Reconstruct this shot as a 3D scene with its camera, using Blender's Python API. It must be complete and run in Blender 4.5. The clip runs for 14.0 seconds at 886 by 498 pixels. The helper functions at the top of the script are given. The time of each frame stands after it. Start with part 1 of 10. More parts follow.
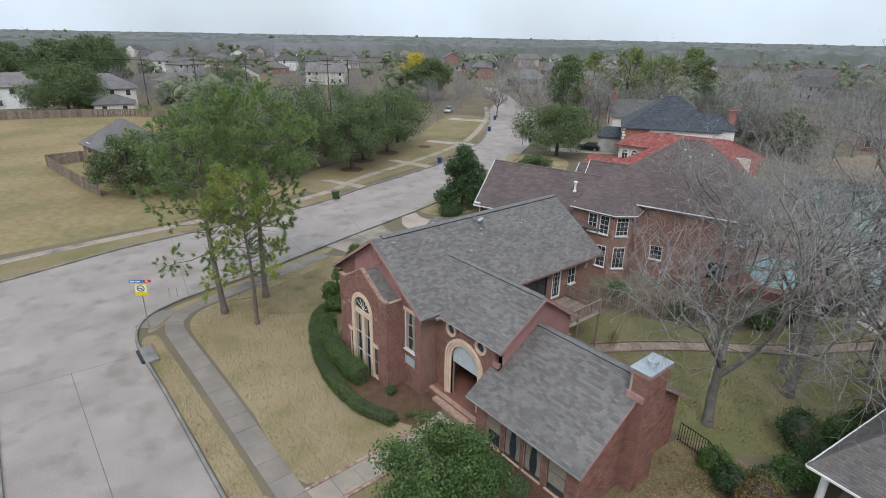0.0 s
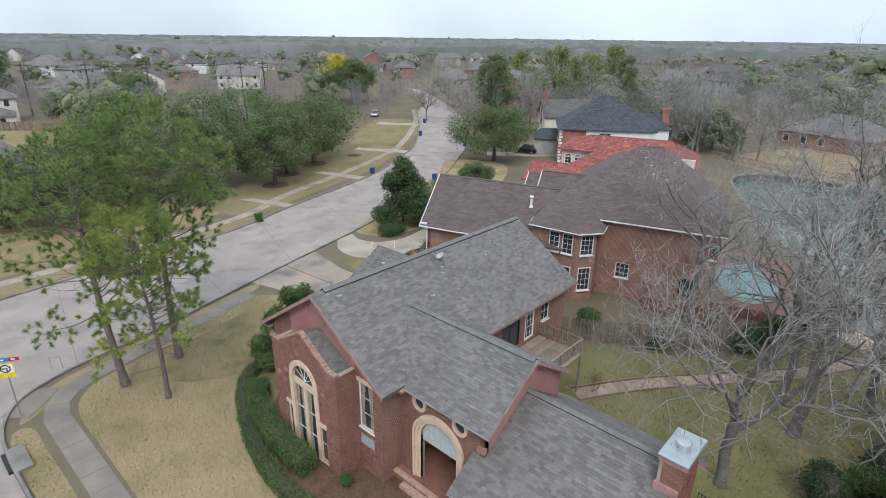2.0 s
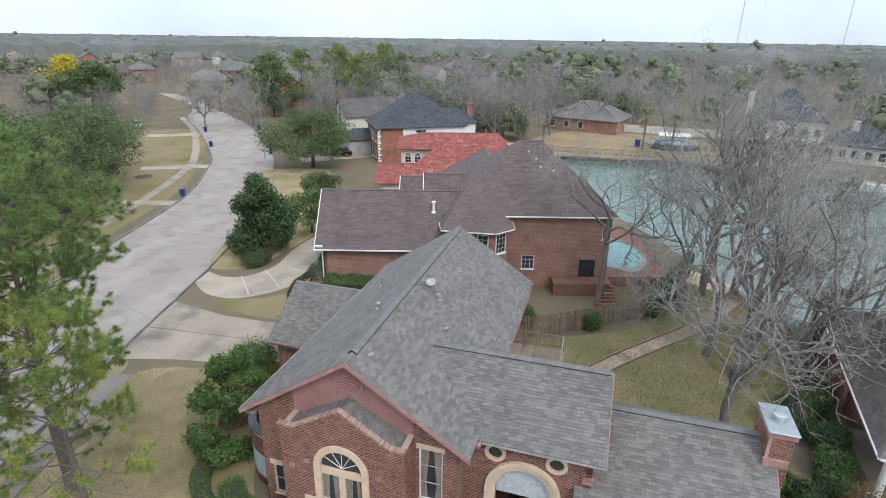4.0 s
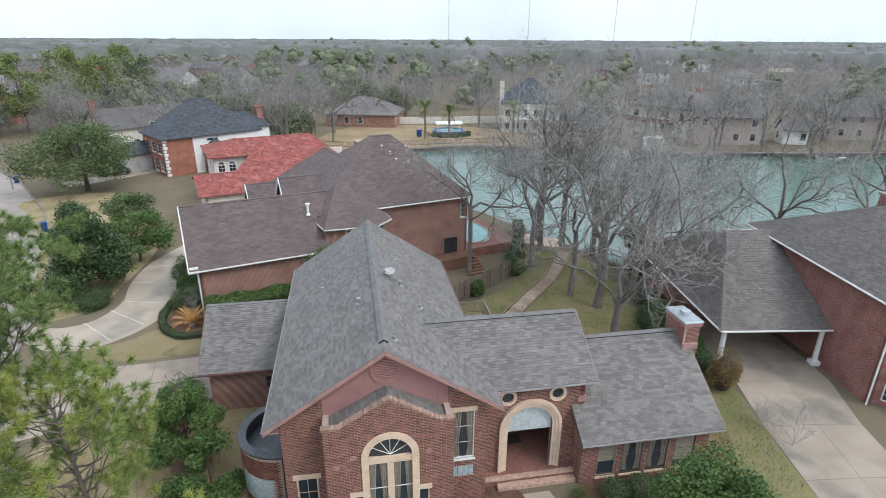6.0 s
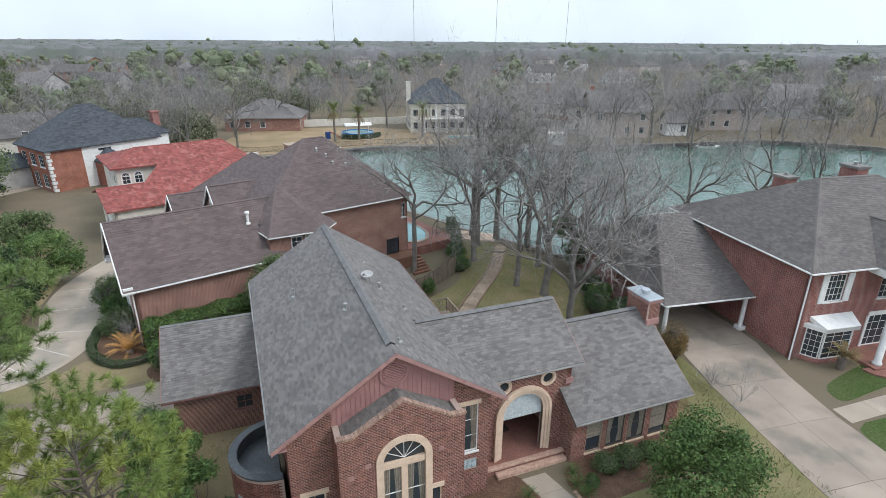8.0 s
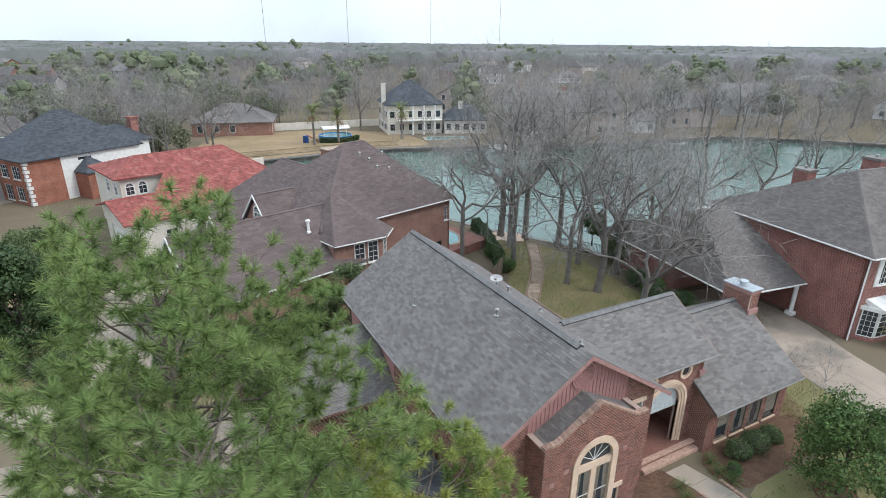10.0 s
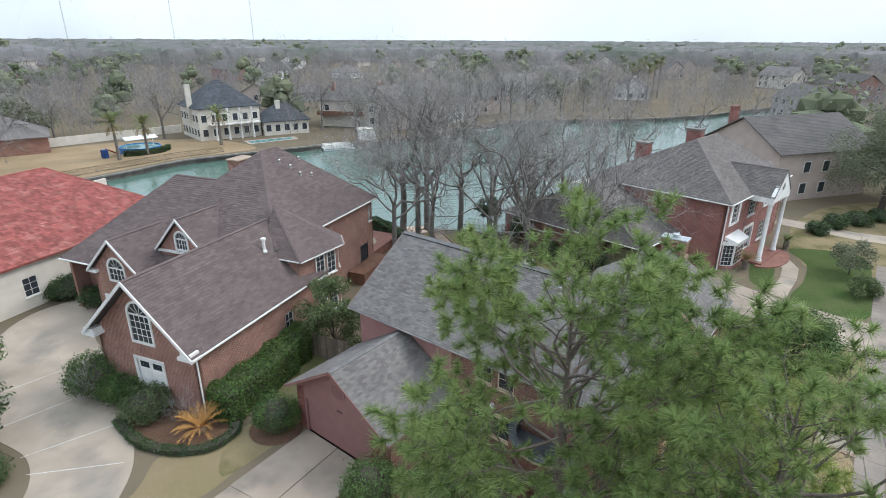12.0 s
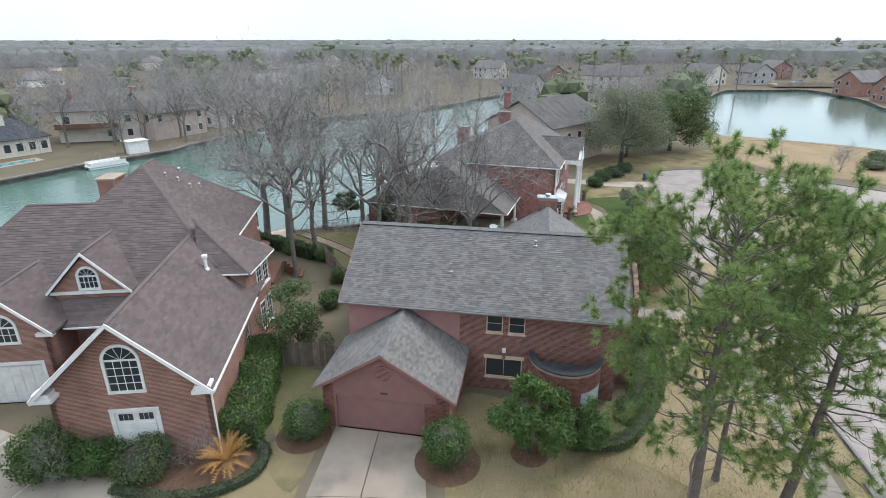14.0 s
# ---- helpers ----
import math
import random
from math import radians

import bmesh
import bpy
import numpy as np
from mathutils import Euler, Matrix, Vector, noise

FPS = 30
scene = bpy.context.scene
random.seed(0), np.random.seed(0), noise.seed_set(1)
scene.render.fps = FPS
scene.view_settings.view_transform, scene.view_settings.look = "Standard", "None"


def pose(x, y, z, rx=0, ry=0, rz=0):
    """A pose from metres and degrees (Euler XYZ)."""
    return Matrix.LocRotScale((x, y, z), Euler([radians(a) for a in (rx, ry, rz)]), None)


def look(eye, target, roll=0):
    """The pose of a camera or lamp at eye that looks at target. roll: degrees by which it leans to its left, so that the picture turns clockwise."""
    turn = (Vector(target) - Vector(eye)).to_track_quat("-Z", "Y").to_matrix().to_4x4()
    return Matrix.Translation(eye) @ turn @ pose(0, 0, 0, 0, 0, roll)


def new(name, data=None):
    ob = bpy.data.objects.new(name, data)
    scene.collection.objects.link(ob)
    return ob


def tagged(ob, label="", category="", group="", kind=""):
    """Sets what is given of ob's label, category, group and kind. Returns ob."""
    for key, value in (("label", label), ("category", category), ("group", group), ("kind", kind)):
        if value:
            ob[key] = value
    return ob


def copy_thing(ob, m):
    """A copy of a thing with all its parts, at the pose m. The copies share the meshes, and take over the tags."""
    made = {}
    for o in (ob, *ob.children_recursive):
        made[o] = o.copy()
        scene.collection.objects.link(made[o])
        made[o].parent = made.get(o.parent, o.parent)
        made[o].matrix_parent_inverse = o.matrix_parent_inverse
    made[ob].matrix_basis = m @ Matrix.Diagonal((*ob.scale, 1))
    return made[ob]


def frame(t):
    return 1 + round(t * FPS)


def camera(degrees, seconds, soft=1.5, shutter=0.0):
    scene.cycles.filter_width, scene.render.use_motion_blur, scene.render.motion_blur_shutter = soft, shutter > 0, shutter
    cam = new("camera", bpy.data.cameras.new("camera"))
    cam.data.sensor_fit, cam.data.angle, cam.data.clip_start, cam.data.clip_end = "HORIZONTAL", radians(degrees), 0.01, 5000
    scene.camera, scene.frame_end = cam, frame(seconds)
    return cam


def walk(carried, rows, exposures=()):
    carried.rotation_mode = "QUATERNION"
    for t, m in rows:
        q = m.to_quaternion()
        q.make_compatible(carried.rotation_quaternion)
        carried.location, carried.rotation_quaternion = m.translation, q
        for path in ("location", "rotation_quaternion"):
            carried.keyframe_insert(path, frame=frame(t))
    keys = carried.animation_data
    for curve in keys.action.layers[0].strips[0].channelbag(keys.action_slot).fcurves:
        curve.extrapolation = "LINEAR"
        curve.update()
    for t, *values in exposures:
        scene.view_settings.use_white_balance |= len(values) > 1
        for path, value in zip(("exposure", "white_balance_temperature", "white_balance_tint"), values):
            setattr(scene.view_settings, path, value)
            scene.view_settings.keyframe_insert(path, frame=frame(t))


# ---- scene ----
import mathutils.geometry

cam = camera(78.2, 14.0, 0.6, 0.2)
PATH = [
    (0, (26.314, -16.167, 20.272), (24.88, -14.978, 19.543), 1.1),
    (0.5, (25.007, -15.205, 20.251), (23.572, -14.016, 19.524), 0.9),
    (1, (23.516, -14.261, 20.252), (22.096, -13.055, 19.524), 0.8),
    (1.5, (21.945, -13.502, 20.354), (20.599, -12.215, 19.625), 1.0),
    (2, (20.387, -12.952, 20.351), (19.13, -11.576, 19.624), 0.7),
    (2.5, (18.338, -12.845, 20.328), (17.228, -11.348, 19.602), 0.9),
    (3, (15.596, -13.589, 20.395), (14.667, -11.973, 19.669), 0.9),
    (5.5, (0.02, -18.505, 20.269), (0.133, -16.642, 19.549), 0.5),
    (6, (-0.956, -18.791, 20.4), (-0.636, -16.953, 19.678), 0.3),
    (6.5, (-1.745, -18.791, 20.371), (-1.249, -16.992, 19.651), 0.3),
    (7, (-2.717, -18.599, 20.252), (-2.092, -16.84, 19.535), 0.4),
    (7.5, (-3.756, -18.294, 20.25), (-3.097, -16.546, 19.534), 0.4),
    (8, (-4.965, -17.824, 20.252), (-4.291, -16.083, 19.536), 0.4),
    (8.5, (-6.721, -17.012, 20.225), (-6.029, -15.278, 19.508), 0.4),
    (11, (-19.038, -9.623, 20.192), (-17.893, -8.149, 19.473), 0.4),
    (11.5, (-21.588, -7.319, 20.278), (-20.275, -5.998, 19.549), 0.3),
    (12, (-24.283, -5.365, 20.297), (-22.815, -4.212, 19.577), 0.3),
    (12.5, (-26.939, -2.352, 20.074), (-25.352, -1.362, 19.365), 0.7),
    (13, (-29.085, 0.253, 20.166), (-27.404, 1.064, 19.446), 0.2),
    (13.5, (-31.393, 2.927, 20.162), (-29.608, 3.475, 19.445), 0.3),
    (14, (-32.833, 5.553, 20.162), (-30.996, 5.88, 19.441), -0.0),
]
walk(cam, [(t, look(eye, target, roll)) for t, eye, target, roll in PATH],
     ((0, -0.08), (1.5, 0.05), (2, 0.1), (3, 0.13), (5.5, 0.36), (6, 0.27), (6.5, 0.18), (8, 0.17), (8.5, 0.22), (11, 0.3), (12.5, 0.29), (13, 0.4), (14, 0.4)))

# ---- light: thin overcast, a soft weak sun from the front right of the house ----
SUN_AZ, SUN_EL = 132.0, 48.0          # degrees clockwise from +y, above the horizon
world = bpy.data.worlds.new("overcast_sky")
scene.world = world
world.use_nodes = True
wn, wl = world.node_tree.nodes, world.node_tree.links
wn.clear()
w_out, w_bg = wn.new("ShaderNodeOutputWorld"), wn.new("ShaderNodeBackground")
w_sky = wn.new("ShaderNodeTexSky")
w_sky.sky_type, w_sky.sun_disc = "NISHITA", False
w_sky.sun_elevation, w_sky.sun_rotation = radians(SUN_EL), radians(SUN_AZ)
w_sky.air_density, w_sky.dust_density, w_sky.ozone_density = 1.0, 2.0, 1.0
w_cloud = wn.new("ShaderNodeTexNoise")
w_cloud.inputs["Scale"].default_value, w_cloud.inputs["Detail"].default_value = 2.6, 7
w_ramp = wn.new("ShaderNodeMapRange")
w_ramp.inputs[1].default_value, w_ramp.inputs[2].default_value = 0.38, 0.66
w_ramp.inputs[3].default_value, w_ramp.inputs[4].default_value = 0.74, 1.0
w_mix = wn.new("ShaderNodeMix")
w_mix.data_type = "RGBA"
w_mix.inputs[7].default_value = (8.3, 9.6, 11.0, 1)
wl.new(w_cloud.outputs["Fac"], w_ramp.inputs[0])
wl.new(w_ramp.outputs[0], w_mix.inputs[0])
wl.new(w_sky.outputs[0], w_mix.inputs[6])
# an overcast dome is about twice as bright overhead as at the horizon
w_co, w_sep, w_up, w_dome = wn.new("ShaderNodeTexCoord"), wn.new("ShaderNodeSeparateXYZ"), wn.new("ShaderNodeMapRange"), wn.new("ShaderNodeVectorMath")
w_up.inputs[3].default_value, w_up.inputs[4].default_value = 0.88, 1.7
w_dome.operation = "SCALE"
wl.new(w_co.outputs["Generated"], w_sep.inputs[0])
wl.new(w_sep.outputs[2], w_up.inputs[0])
wl.new(w_mix.outputs[2], w_dome.inputs[0])
wl.new(w_up.outputs[0], w_dome.inputs["Scale"])
wl.new(w_dome.outputs[0], w_bg.inputs["Color"])
w_bg.inputs["Strength"].default_value = 0.108
wl.new(w_bg.outputs[0], w_out.inputs["Surface"])

sun_data = bpy.data.lights.new("sun", "SUN")
sun_data.energy, sun_data.angle, sun_data.color = 1.5, radians(20), (1.0, 0.975, 0.94)
sun = new("sun", sun_data)
saz, sel = radians(SUN_AZ), radians(SUN_EL)
sun.matrix_world = look((40 * math.sin(saz), 40 * math.cos(saz), 40 * math.tan(sel)), (0, 0, 0))

# ---- materials ----
def material(name, base, rough=0.85, metal=0.0, second=None, scale=2.0, fine=40.0, fine_mix=0.25, bump=0.25,
             bump_scale=60.0, island=0.0, obj_rand=0.0, world_space=False, spec=0.3, stain=None, stain_scale=0.25):
    """A surface with a coarse and a fine variation of its colour, relief, and piece-to-piece differences."""
    m = bpy.data.materials.new(name)
    m.use_nodes = True
    n, l = m.node_tree.nodes, m.node_tree.links
    b = n["Principled BSDF"]
    b.inputs["Roughness"].default_value, b.inputs["Metallic"].default_value = rough, metal
    b.inputs["Specular IOR Level"].default_value = spec
    if world_space:
        co = n.new("ShaderNodeNewGeometry").outputs["Position"]
    else:
        co = n.new("ShaderNodeTexCoord").outputs["Object"]
    second = second or tuple(c * 0.7 for c in base)

    def noise_fac(s, lo, hi, detail=5):
        t = n.new("ShaderNodeTexNoise")
        t.inputs["Scale"].default_value, t.inputs["Detail"].default_value = s, detail
        l.new(co, t.inputs["Vector"])
        r = n.new("ShaderNodeMapRange")
        r.inputs[1].default_value, r.inputs[2].default_value = lo, hi
        l.new(t.outputs["Fac"], r.inputs[0])
        return r.outputs[0], t.outputs["Fac"]

    def mix(fac, a, bb, kind="MIX", amount=None):
        x = n.new("ShaderNodeMix")
        x.data_type, x.blend_type = "RGBA", kind
        if hasattr(fac, "links"):
            l.new(fac, x.inputs[0])
        else:
            x.inputs[0].default_value = fac
        for sock, v in ((x.inputs[6], a), (x.inputs[7], bb)):
            if hasattr(v, "links"):
                l.new(v, sock)
            else:
                sock.default_value = (*v, 1)
        return x.outputs[2]

    col = mix(noise_fac(scale, 0.32, 0.68)[0], base, second)
    if stain:
        col = mix(noise_fac(stain_scale, 0.5, 0.72, 7)[0], col, stain)
    f, raw = noise_fac(fine, 0.3, 0.7, 3)
    g = n.new("ShaderNodeMapRange")
    g.inputs[3].default_value, g.inputs[4].default_value = 1 - fine_mix, 1 + fine_mix
    l.new(f, g.inputs[0])
    vary = g.outputs[0]
    if island or obj_rand:
        src = n.new("ShaderNodeNewGeometry").outputs["Random Per Island"] if island else n.new("ShaderNodeObjectInfo").outputs["Random"]
        amt = island or obj_rand
        r = n.new("ShaderNodeMapRange")
        r.inputs[3].default_value, r.inputs[4].default_value = 1 - amt, 1 + amt
        l.new(src, r.inputs[0])
        mm = n.new("ShaderNodeMath")
        mm.operation = "MULTIPLY"
        l.new(vary, mm.inputs[0])
        l.new(r.outputs[0], mm.inputs[1])
        vary = mm.outputs[0]
    sc = n.new("ShaderNodeVectorMath")
    sc.operation = "SCALE"
    l.new(col, sc.inputs[0])
    l.new(vary, sc.inputs["Scale"])
    l.new(sc.outputs[0], b.inputs["Base Color"])
    if bump:
        bt = n.new("ShaderNodeTexNoise")
        bt.inputs["Scale"].default_value, bt.inputs["Detail"].default_value = bump_scale, 4
        l.new(co, bt.inputs["Vector"])
        bp = n.new("ShaderNodeBump")
        bp.inputs["Strength"].default_value, bp.inputs["Distance"].default_value = bump, 0.02
        l.new(bt.outputs["Fac"], bp.inputs["Height"])
        l.new(bp.outputs[0], b.inputs["Normal"])
    return m


def brick_material(name, c1, c2, mortar, width=0.21, height=0.075, rough=0.9):
    """Running-bond brickwork at true size on upright walls, laid by the wall's own directions."""
    m = bpy.data.materials.new(name)
    m.use_nodes = True
    n, l = m.node_tree.nodes, m.node_tree.links
    b = n["Principled BSDF"]
    b.inputs["Roughness"].default_value, b.inputs["Specular IOR Level"].default_value = rough, 0.2
    tc = n.new("ShaderNodeTexCoord")
    sep, sn = n.new("ShaderNodeSeparateXYZ"), n.new("ShaderNodeSeparateXYZ")
    l.new(tc.outputs["Object"], sep.inputs[0])
    l.new(tc.outputs["Normal"], sn.inputs[0])
    ab = n.new("ShaderNodeMath")
    ab.operation = "ABSOLUTE"
    l.new(sn.outputs[0], ab.inputs[0])
    gt = n.new("ShaderNodeMath")
    gt.operation = "GREATER_THAN"
    l.new(ab.outputs[0], gt.inputs[0])
    gt.inputs[1].default_value = 0.7
    mx = n.new("ShaderNodeMix")
    l.new(gt.outputs[0], mx.inputs[0])
    l.new(sep.outputs[0], mx.inputs[2])
    l.new(sep.outputs[1], mx.inputs[3])
    cv = n.new("ShaderNodeCombineXYZ")
    l.new(mx.outputs[0], cv.inputs[0])
    l.new(sep.outputs[2], cv.inputs[1])
    br = n.new("ShaderNodeTexBrick")
    br.inputs["Color1"].default_value, br.inputs["Color2"].default_value = (*c1, 1), (*c2, 1)
    br.inputs["Mortar"].default_value = (*mortar, 1)
    br.inputs["Scale"].default_value = 1.0
    br.inputs["Brick Width"].default_value, br.inputs["Row Height"].default_value = width, height
    br.inputs["Mortar Size"].default_value = 0.012
    br.inputs["Mortar Smooth"].default_value = 0.5
    l.new(cv.outputs[0], br.inputs["Vector"])
    no = n.new("ShaderNodeTexNoise")
    no.inputs["Scale"].default_value, no.inputs["Detail"].default_value = 0.9, 6
    l.new(tc.outputs["Object"], no.inputs["Vector"])
    mr = n.new("ShaderNodeMapRange")
    mr.inputs[1].default_value, mr.inputs[2].default_value = 0.3, 0.7
    mr.inputs[3].default_value, mr.inputs[4].default_value = 0.78, 1.18
    l.new(no.outputs["Fac"], mr.inputs[0])
    sc = n.new("ShaderNodeVectorMath")
    sc.operation = "SCALE"
    l.new(br.outputs["Color"], sc.inputs[0])
    l.new(mr.outputs[0], sc.inputs["Scale"])
    l.new(sc.outputs[0], b.inputs["Base Color"])
    bp = n.new("ShaderNodeBump")
    bp.inputs["Strength"].default_value, bp.inputs["Distance"].default_value = 0.6, 0.01
    bp.invert = True
    l.new(br.outputs["Fac"], bp.inputs["Height"])
    l.new(bp.outputs[0], b.inputs["Normal"])
    return m


def leaf_material(name, base, second, rough=0.55, vary=0.45, through_light=0.25, patch=0.8):
    m = bpy.data.materials.new(name)
    m.use_nodes = True
    n, l = m.node_tree.nodes, m.node_tree.links
    b = n["Principled BSDF"]
    b.inputs["Roughness"].default_value, b.inputs["Specular IOR Level"].default_value = rough, 0.25
    geo, tc = n.new("ShaderNodeNewGeometry"), n.new("ShaderNodeTexCoord")
    no = n.new("ShaderNodeTexNoise")
    no.inputs["Scale"].default_value = patch
    l.new(tc.outputs["Object"], no.inputs["Vector"])
    mr = n.new("ShaderNodeMapRange")
    mr.inputs[1].default_value, mr.inputs[2].default_value = 0.35, 0.65
    l.new(no.outputs["Fac"], mr.inputs[0])
    mx = n.new("ShaderNodeMix")
    mx.data_type = "RGBA"
    mx.inputs[6].default_value, mx.inputs[7].default_value = (*base, 1), (*second, 1)
    l.new(mr.outputs[0], mx.inputs[0])
    r = n.new("ShaderNodeMapRange")
    r.inputs[3].default_value, r.inputs[4].default_value = 1 - vary, 1 + vary
    l.new(geo.outputs["Random Per Island"], r.inputs[0])
    sc = n.new("ShaderNodeVectorMath")
    sc.operation = "SCALE"
    l.new(mx.outputs[2], sc.inputs[0])
    l.new(r.outputs[0], sc.inputs["Scale"])
    l.new(sc.outputs[0], b.inputs["Base Color"])
    if through_light:
        tr, ms = n.new("ShaderNodeBsdfTranslucent"), n.new("ShaderNodeMixShader")
        ms.inputs[0].default_value = through_light
        l.new(sc.outputs[0], tr.inputs["Color"])
        l.new(b.outputs[0], ms.inputs[1])
        l.new(tr.outputs[0], ms.inputs[2])
        l.new(ms.outputs[0], n["Material Output"].inputs["Surface"])
    return m


def glass_material(name, tint=(0.035, 0.042, 0.05)):
    m = bpy.data.materials.new(name)
    m.use_nodes = True
    b = m.node_tree.nodes["Principled BSDF"]
    b.inputs["Base Color"].default_value = (*tint, 1)
    b.inputs["Roughness"].default_value, b.inputs["Specular IOR Level"].default_value = 0.06, 0.6
    return m


M = {}
M["shingle"] = material("grey_shingle", (0.16, 0.147, 0.14), second=(0.135, 0.124, 0.118), scale=0.6, fine=24, fine_mix=0.28, island=0.22, bump=0.4, bump_scale=90)
M["shingle_one"] = material("grey_shingle_piece", (0.16, 0.147, 0.14), second=(0.135, 0.124, 0.118), scale=0.6, fine=24, fine_mix=0.28, obj_rand=0.22, bump=0.4, bump_scale=90, world_space=True)
M["roof_bed"] = material("roof_underlay", (0.12, 0.115, 0.11), scale=2)
M["ridge_cap"] = material("ridge_cap_felt", (0.17, 0.165, 0.163), scale=4)
M["shingle_n"] = material("brown_shingle", (0.128, 0.097, 0.092), second=(0.104, 0.08, 0.077), scale=0.5, fine=20, fine_mix=0.28, island=0.17, bump=0.4)
M["shingle_r"] = material("taupe_shingle", (0.145, 0.128, 0.12), second=(0.115, 0.102, 0.096), scale=0.9, fine=20, fine_mix=0.28, island=0.17, bump=0.4)
M["shingle_black"] = material("charcoal_shingle", (0.05, 0.056, 0.066), second=(0.066, 0.073, 0.083), scale=0.6, fine=15, island=0.25)
M["shingle_far"] = material("far_roof", (0.15, 0.136, 0.13), second=(0.105, 0.097, 0.094), scale=0.5, fine=9, obj_rand=0.35, bump=0)
M["tile_red"] = material("red_clay_tile", (0.24, 0.068, 0.057), second=(0.2, 0.056, 0.048), scale=0.5, fine=12, island=0.28, stain=(0.28, 0.11, 0.09), stain_scale=0.9)
M["shade_turf"] = material("thin_shaded_turf", (0.235, 0.185, 0.112), second=(0.18, 0.147, 0.08), scale=0.5, fine=34, fine_mix=0.32, bump=0.5, bump_scale=40, stain=(0.098, 0.096, 0.043), stain_scale=0.45, world_space=True, rough=1.0, spec=0.05)
M["brick"] = brick_material("rust_brick", (0.205, 0.088, 0.066), (0.13, 0.057, 0.045), (0.4, 0.3, 0.255))
M["brick_piece"] = material("rust_brick_piece", (0.205, 0.084, 0.062), second=(0.135, 0.056, 0.044), scale=2.5, fine=50, island=0.35, bump=0.3)
M["brick_one"] = material("rust_brick_single", (0.205, 0.084, 0.062), second=(0.135, 0.056, 0.044), scale=2.5, fine=50, obj_rand=0.35, bump=0.3, world_space=True)
M["mortar"] = material("pale_mortar", (0.4, 0.305, 0.262), second=(0.32, 0.24, 0.205), scale=2, fine=60)
M["brick_n"] = brick_material("rose_brick", (0.285, 0.128, 0.098), (0.185, 0.084, 0.066), (0.4, 0.3, 0.25))
M["brick_r"] = brick_material("red_brick", (0.26, 0.085, 0.068), (0.155, 0.05, 0.042), (0.4, 0.29, 0.26))
M["brick_orange"] = brick_material("orange_brick", (0.32, 0.11, 0.07), (0.26, 0.09, 0.06), (0.36, 0.22, 0.17))
M["edging"] = material("edging_brick", (0.38, 0.26, 0.2), second=(0.26, 0.16, 0.125), scale=6, fine=50, obj_rand=0.3, world_space=True)
M["siding"] = material("dusty_pink_siding", (0.36, 0.19, 0.175), second=(0.31, 0.16, 0.15), scale=1.5, fine=25, fine_mix=0.12, rough=0.7)
M["garage_paint"] = material("rose_brown_paint", (0.255, 0.13, 0.118), second=(0.22, 0.112, 0.102), scale=1.5, fine=25, fine_mix=0.1, rough=0.6)
M["trim_pink"] = material("pink_trim", (0.38, 0.22, 0.2), scale=3, fine_mix=0.12)
M["stone"] = material("cream_cast_stone", (0.66, 0.5, 0.38), second=(0.54, 0.4, 0.3), scale=2, fine=30, fine_mix=0.15)
M["white"] = material("white_paint", (0.74, 0.73, 0.71), second=(0.62, 0.61, 0.59), scale=2, fine=25, fine_mix=0.1, rough=0.5, bump=0.1)
M["offwhite"] = material("off_white_stucco", (0.62, 0.58, 0.51), second=(0.54, 0.5, 0.44), scale=1, fine=20, fine_mix=0.12)
M["tan_wall"] = material("tan_pink_stucco", (0.45, 0.375, 0.335), second=(0.38, 0.315, 0.28), scale=0.8, fine=20, fine_mix=0.12)
M["grey_wall"] = material("pale_grey_wall", (0.42, 0.41, 0.4), scale=0.8, fine=20, fine_mix=0.12)
M["concrete"] = material("pale_concrete", (0.36, 0.3, 0.24), second=(0.29, 0.24, 0.19), scale=0.5, fine=30, fine_mix=0.14, stain=(0.2, 0.18, 0.155), stain_scale=0.35, world_space=True, obj_rand=0.06)
M["concrete_old"] = material("old_stained_concrete", (0.325, 0.265, 0.212), second=(0.26, 0.21, 0.168), scale=0.5, fine=30, fine_mix=0.16, stain=(0.15, 0.132, 0.112), stain_scale=0.4, world_space=True, obj_rand=0.06)
M["sidewalk"] = material("weathered_pavement", (0.24, 0.202, 0.17), second=(0.165, 0.14, 0.12), scale=0.5, fine=30, fine_mix=0.16, stain=(0.15, 0.135, 0.12), stain_scale=0.4, world_space=True, obj_rand=0.08)
M["road"] = material("worn_concrete_road", (0.315, 0.268, 0.242), second=(0.245, 0.207, 0.186), scale=0.3, fine=14, fine_mix=0.12, stain=(0.205, 0.172, 0.154), stain_scale=0.5, world_space=True)
M["joint"] = material("tar_joint", (0.15, 0.14, 0.13), scale=3)
M["kerb"] = material("grey_kerb", (0.26, 0.238, 0.215), second=(0.14, 0.13, 0.12), scale=0.6, fine=30, stain=(0.13, 0.125, 0.12), stain_scale=0.5, world_space=True)
M["grass"] = material("dormant_grass", (0.23, 0.175, 0.115), second=(0.18, 0.152, 0.075), scale=0.18, fine=34, fine_mix=0.32, bump=0.5, bump_scale=40, stain=(0.105, 0.115, 0.042), stain_scale=0.11, world_space=True, rough=1.0, spec=0.05)
M["grass_green"] = material("greener_grass", (0.135, 0.14, 0.06), second=(0.19, 0.165, 0.085), scale=0.35, fine=34, fine_mix=0.32, bump=0.5, bump_scale=40, stain=(0.22, 0.18, 0.105), stain_scale=0.3, world_space=True, rough=1.0, spec=0.05)
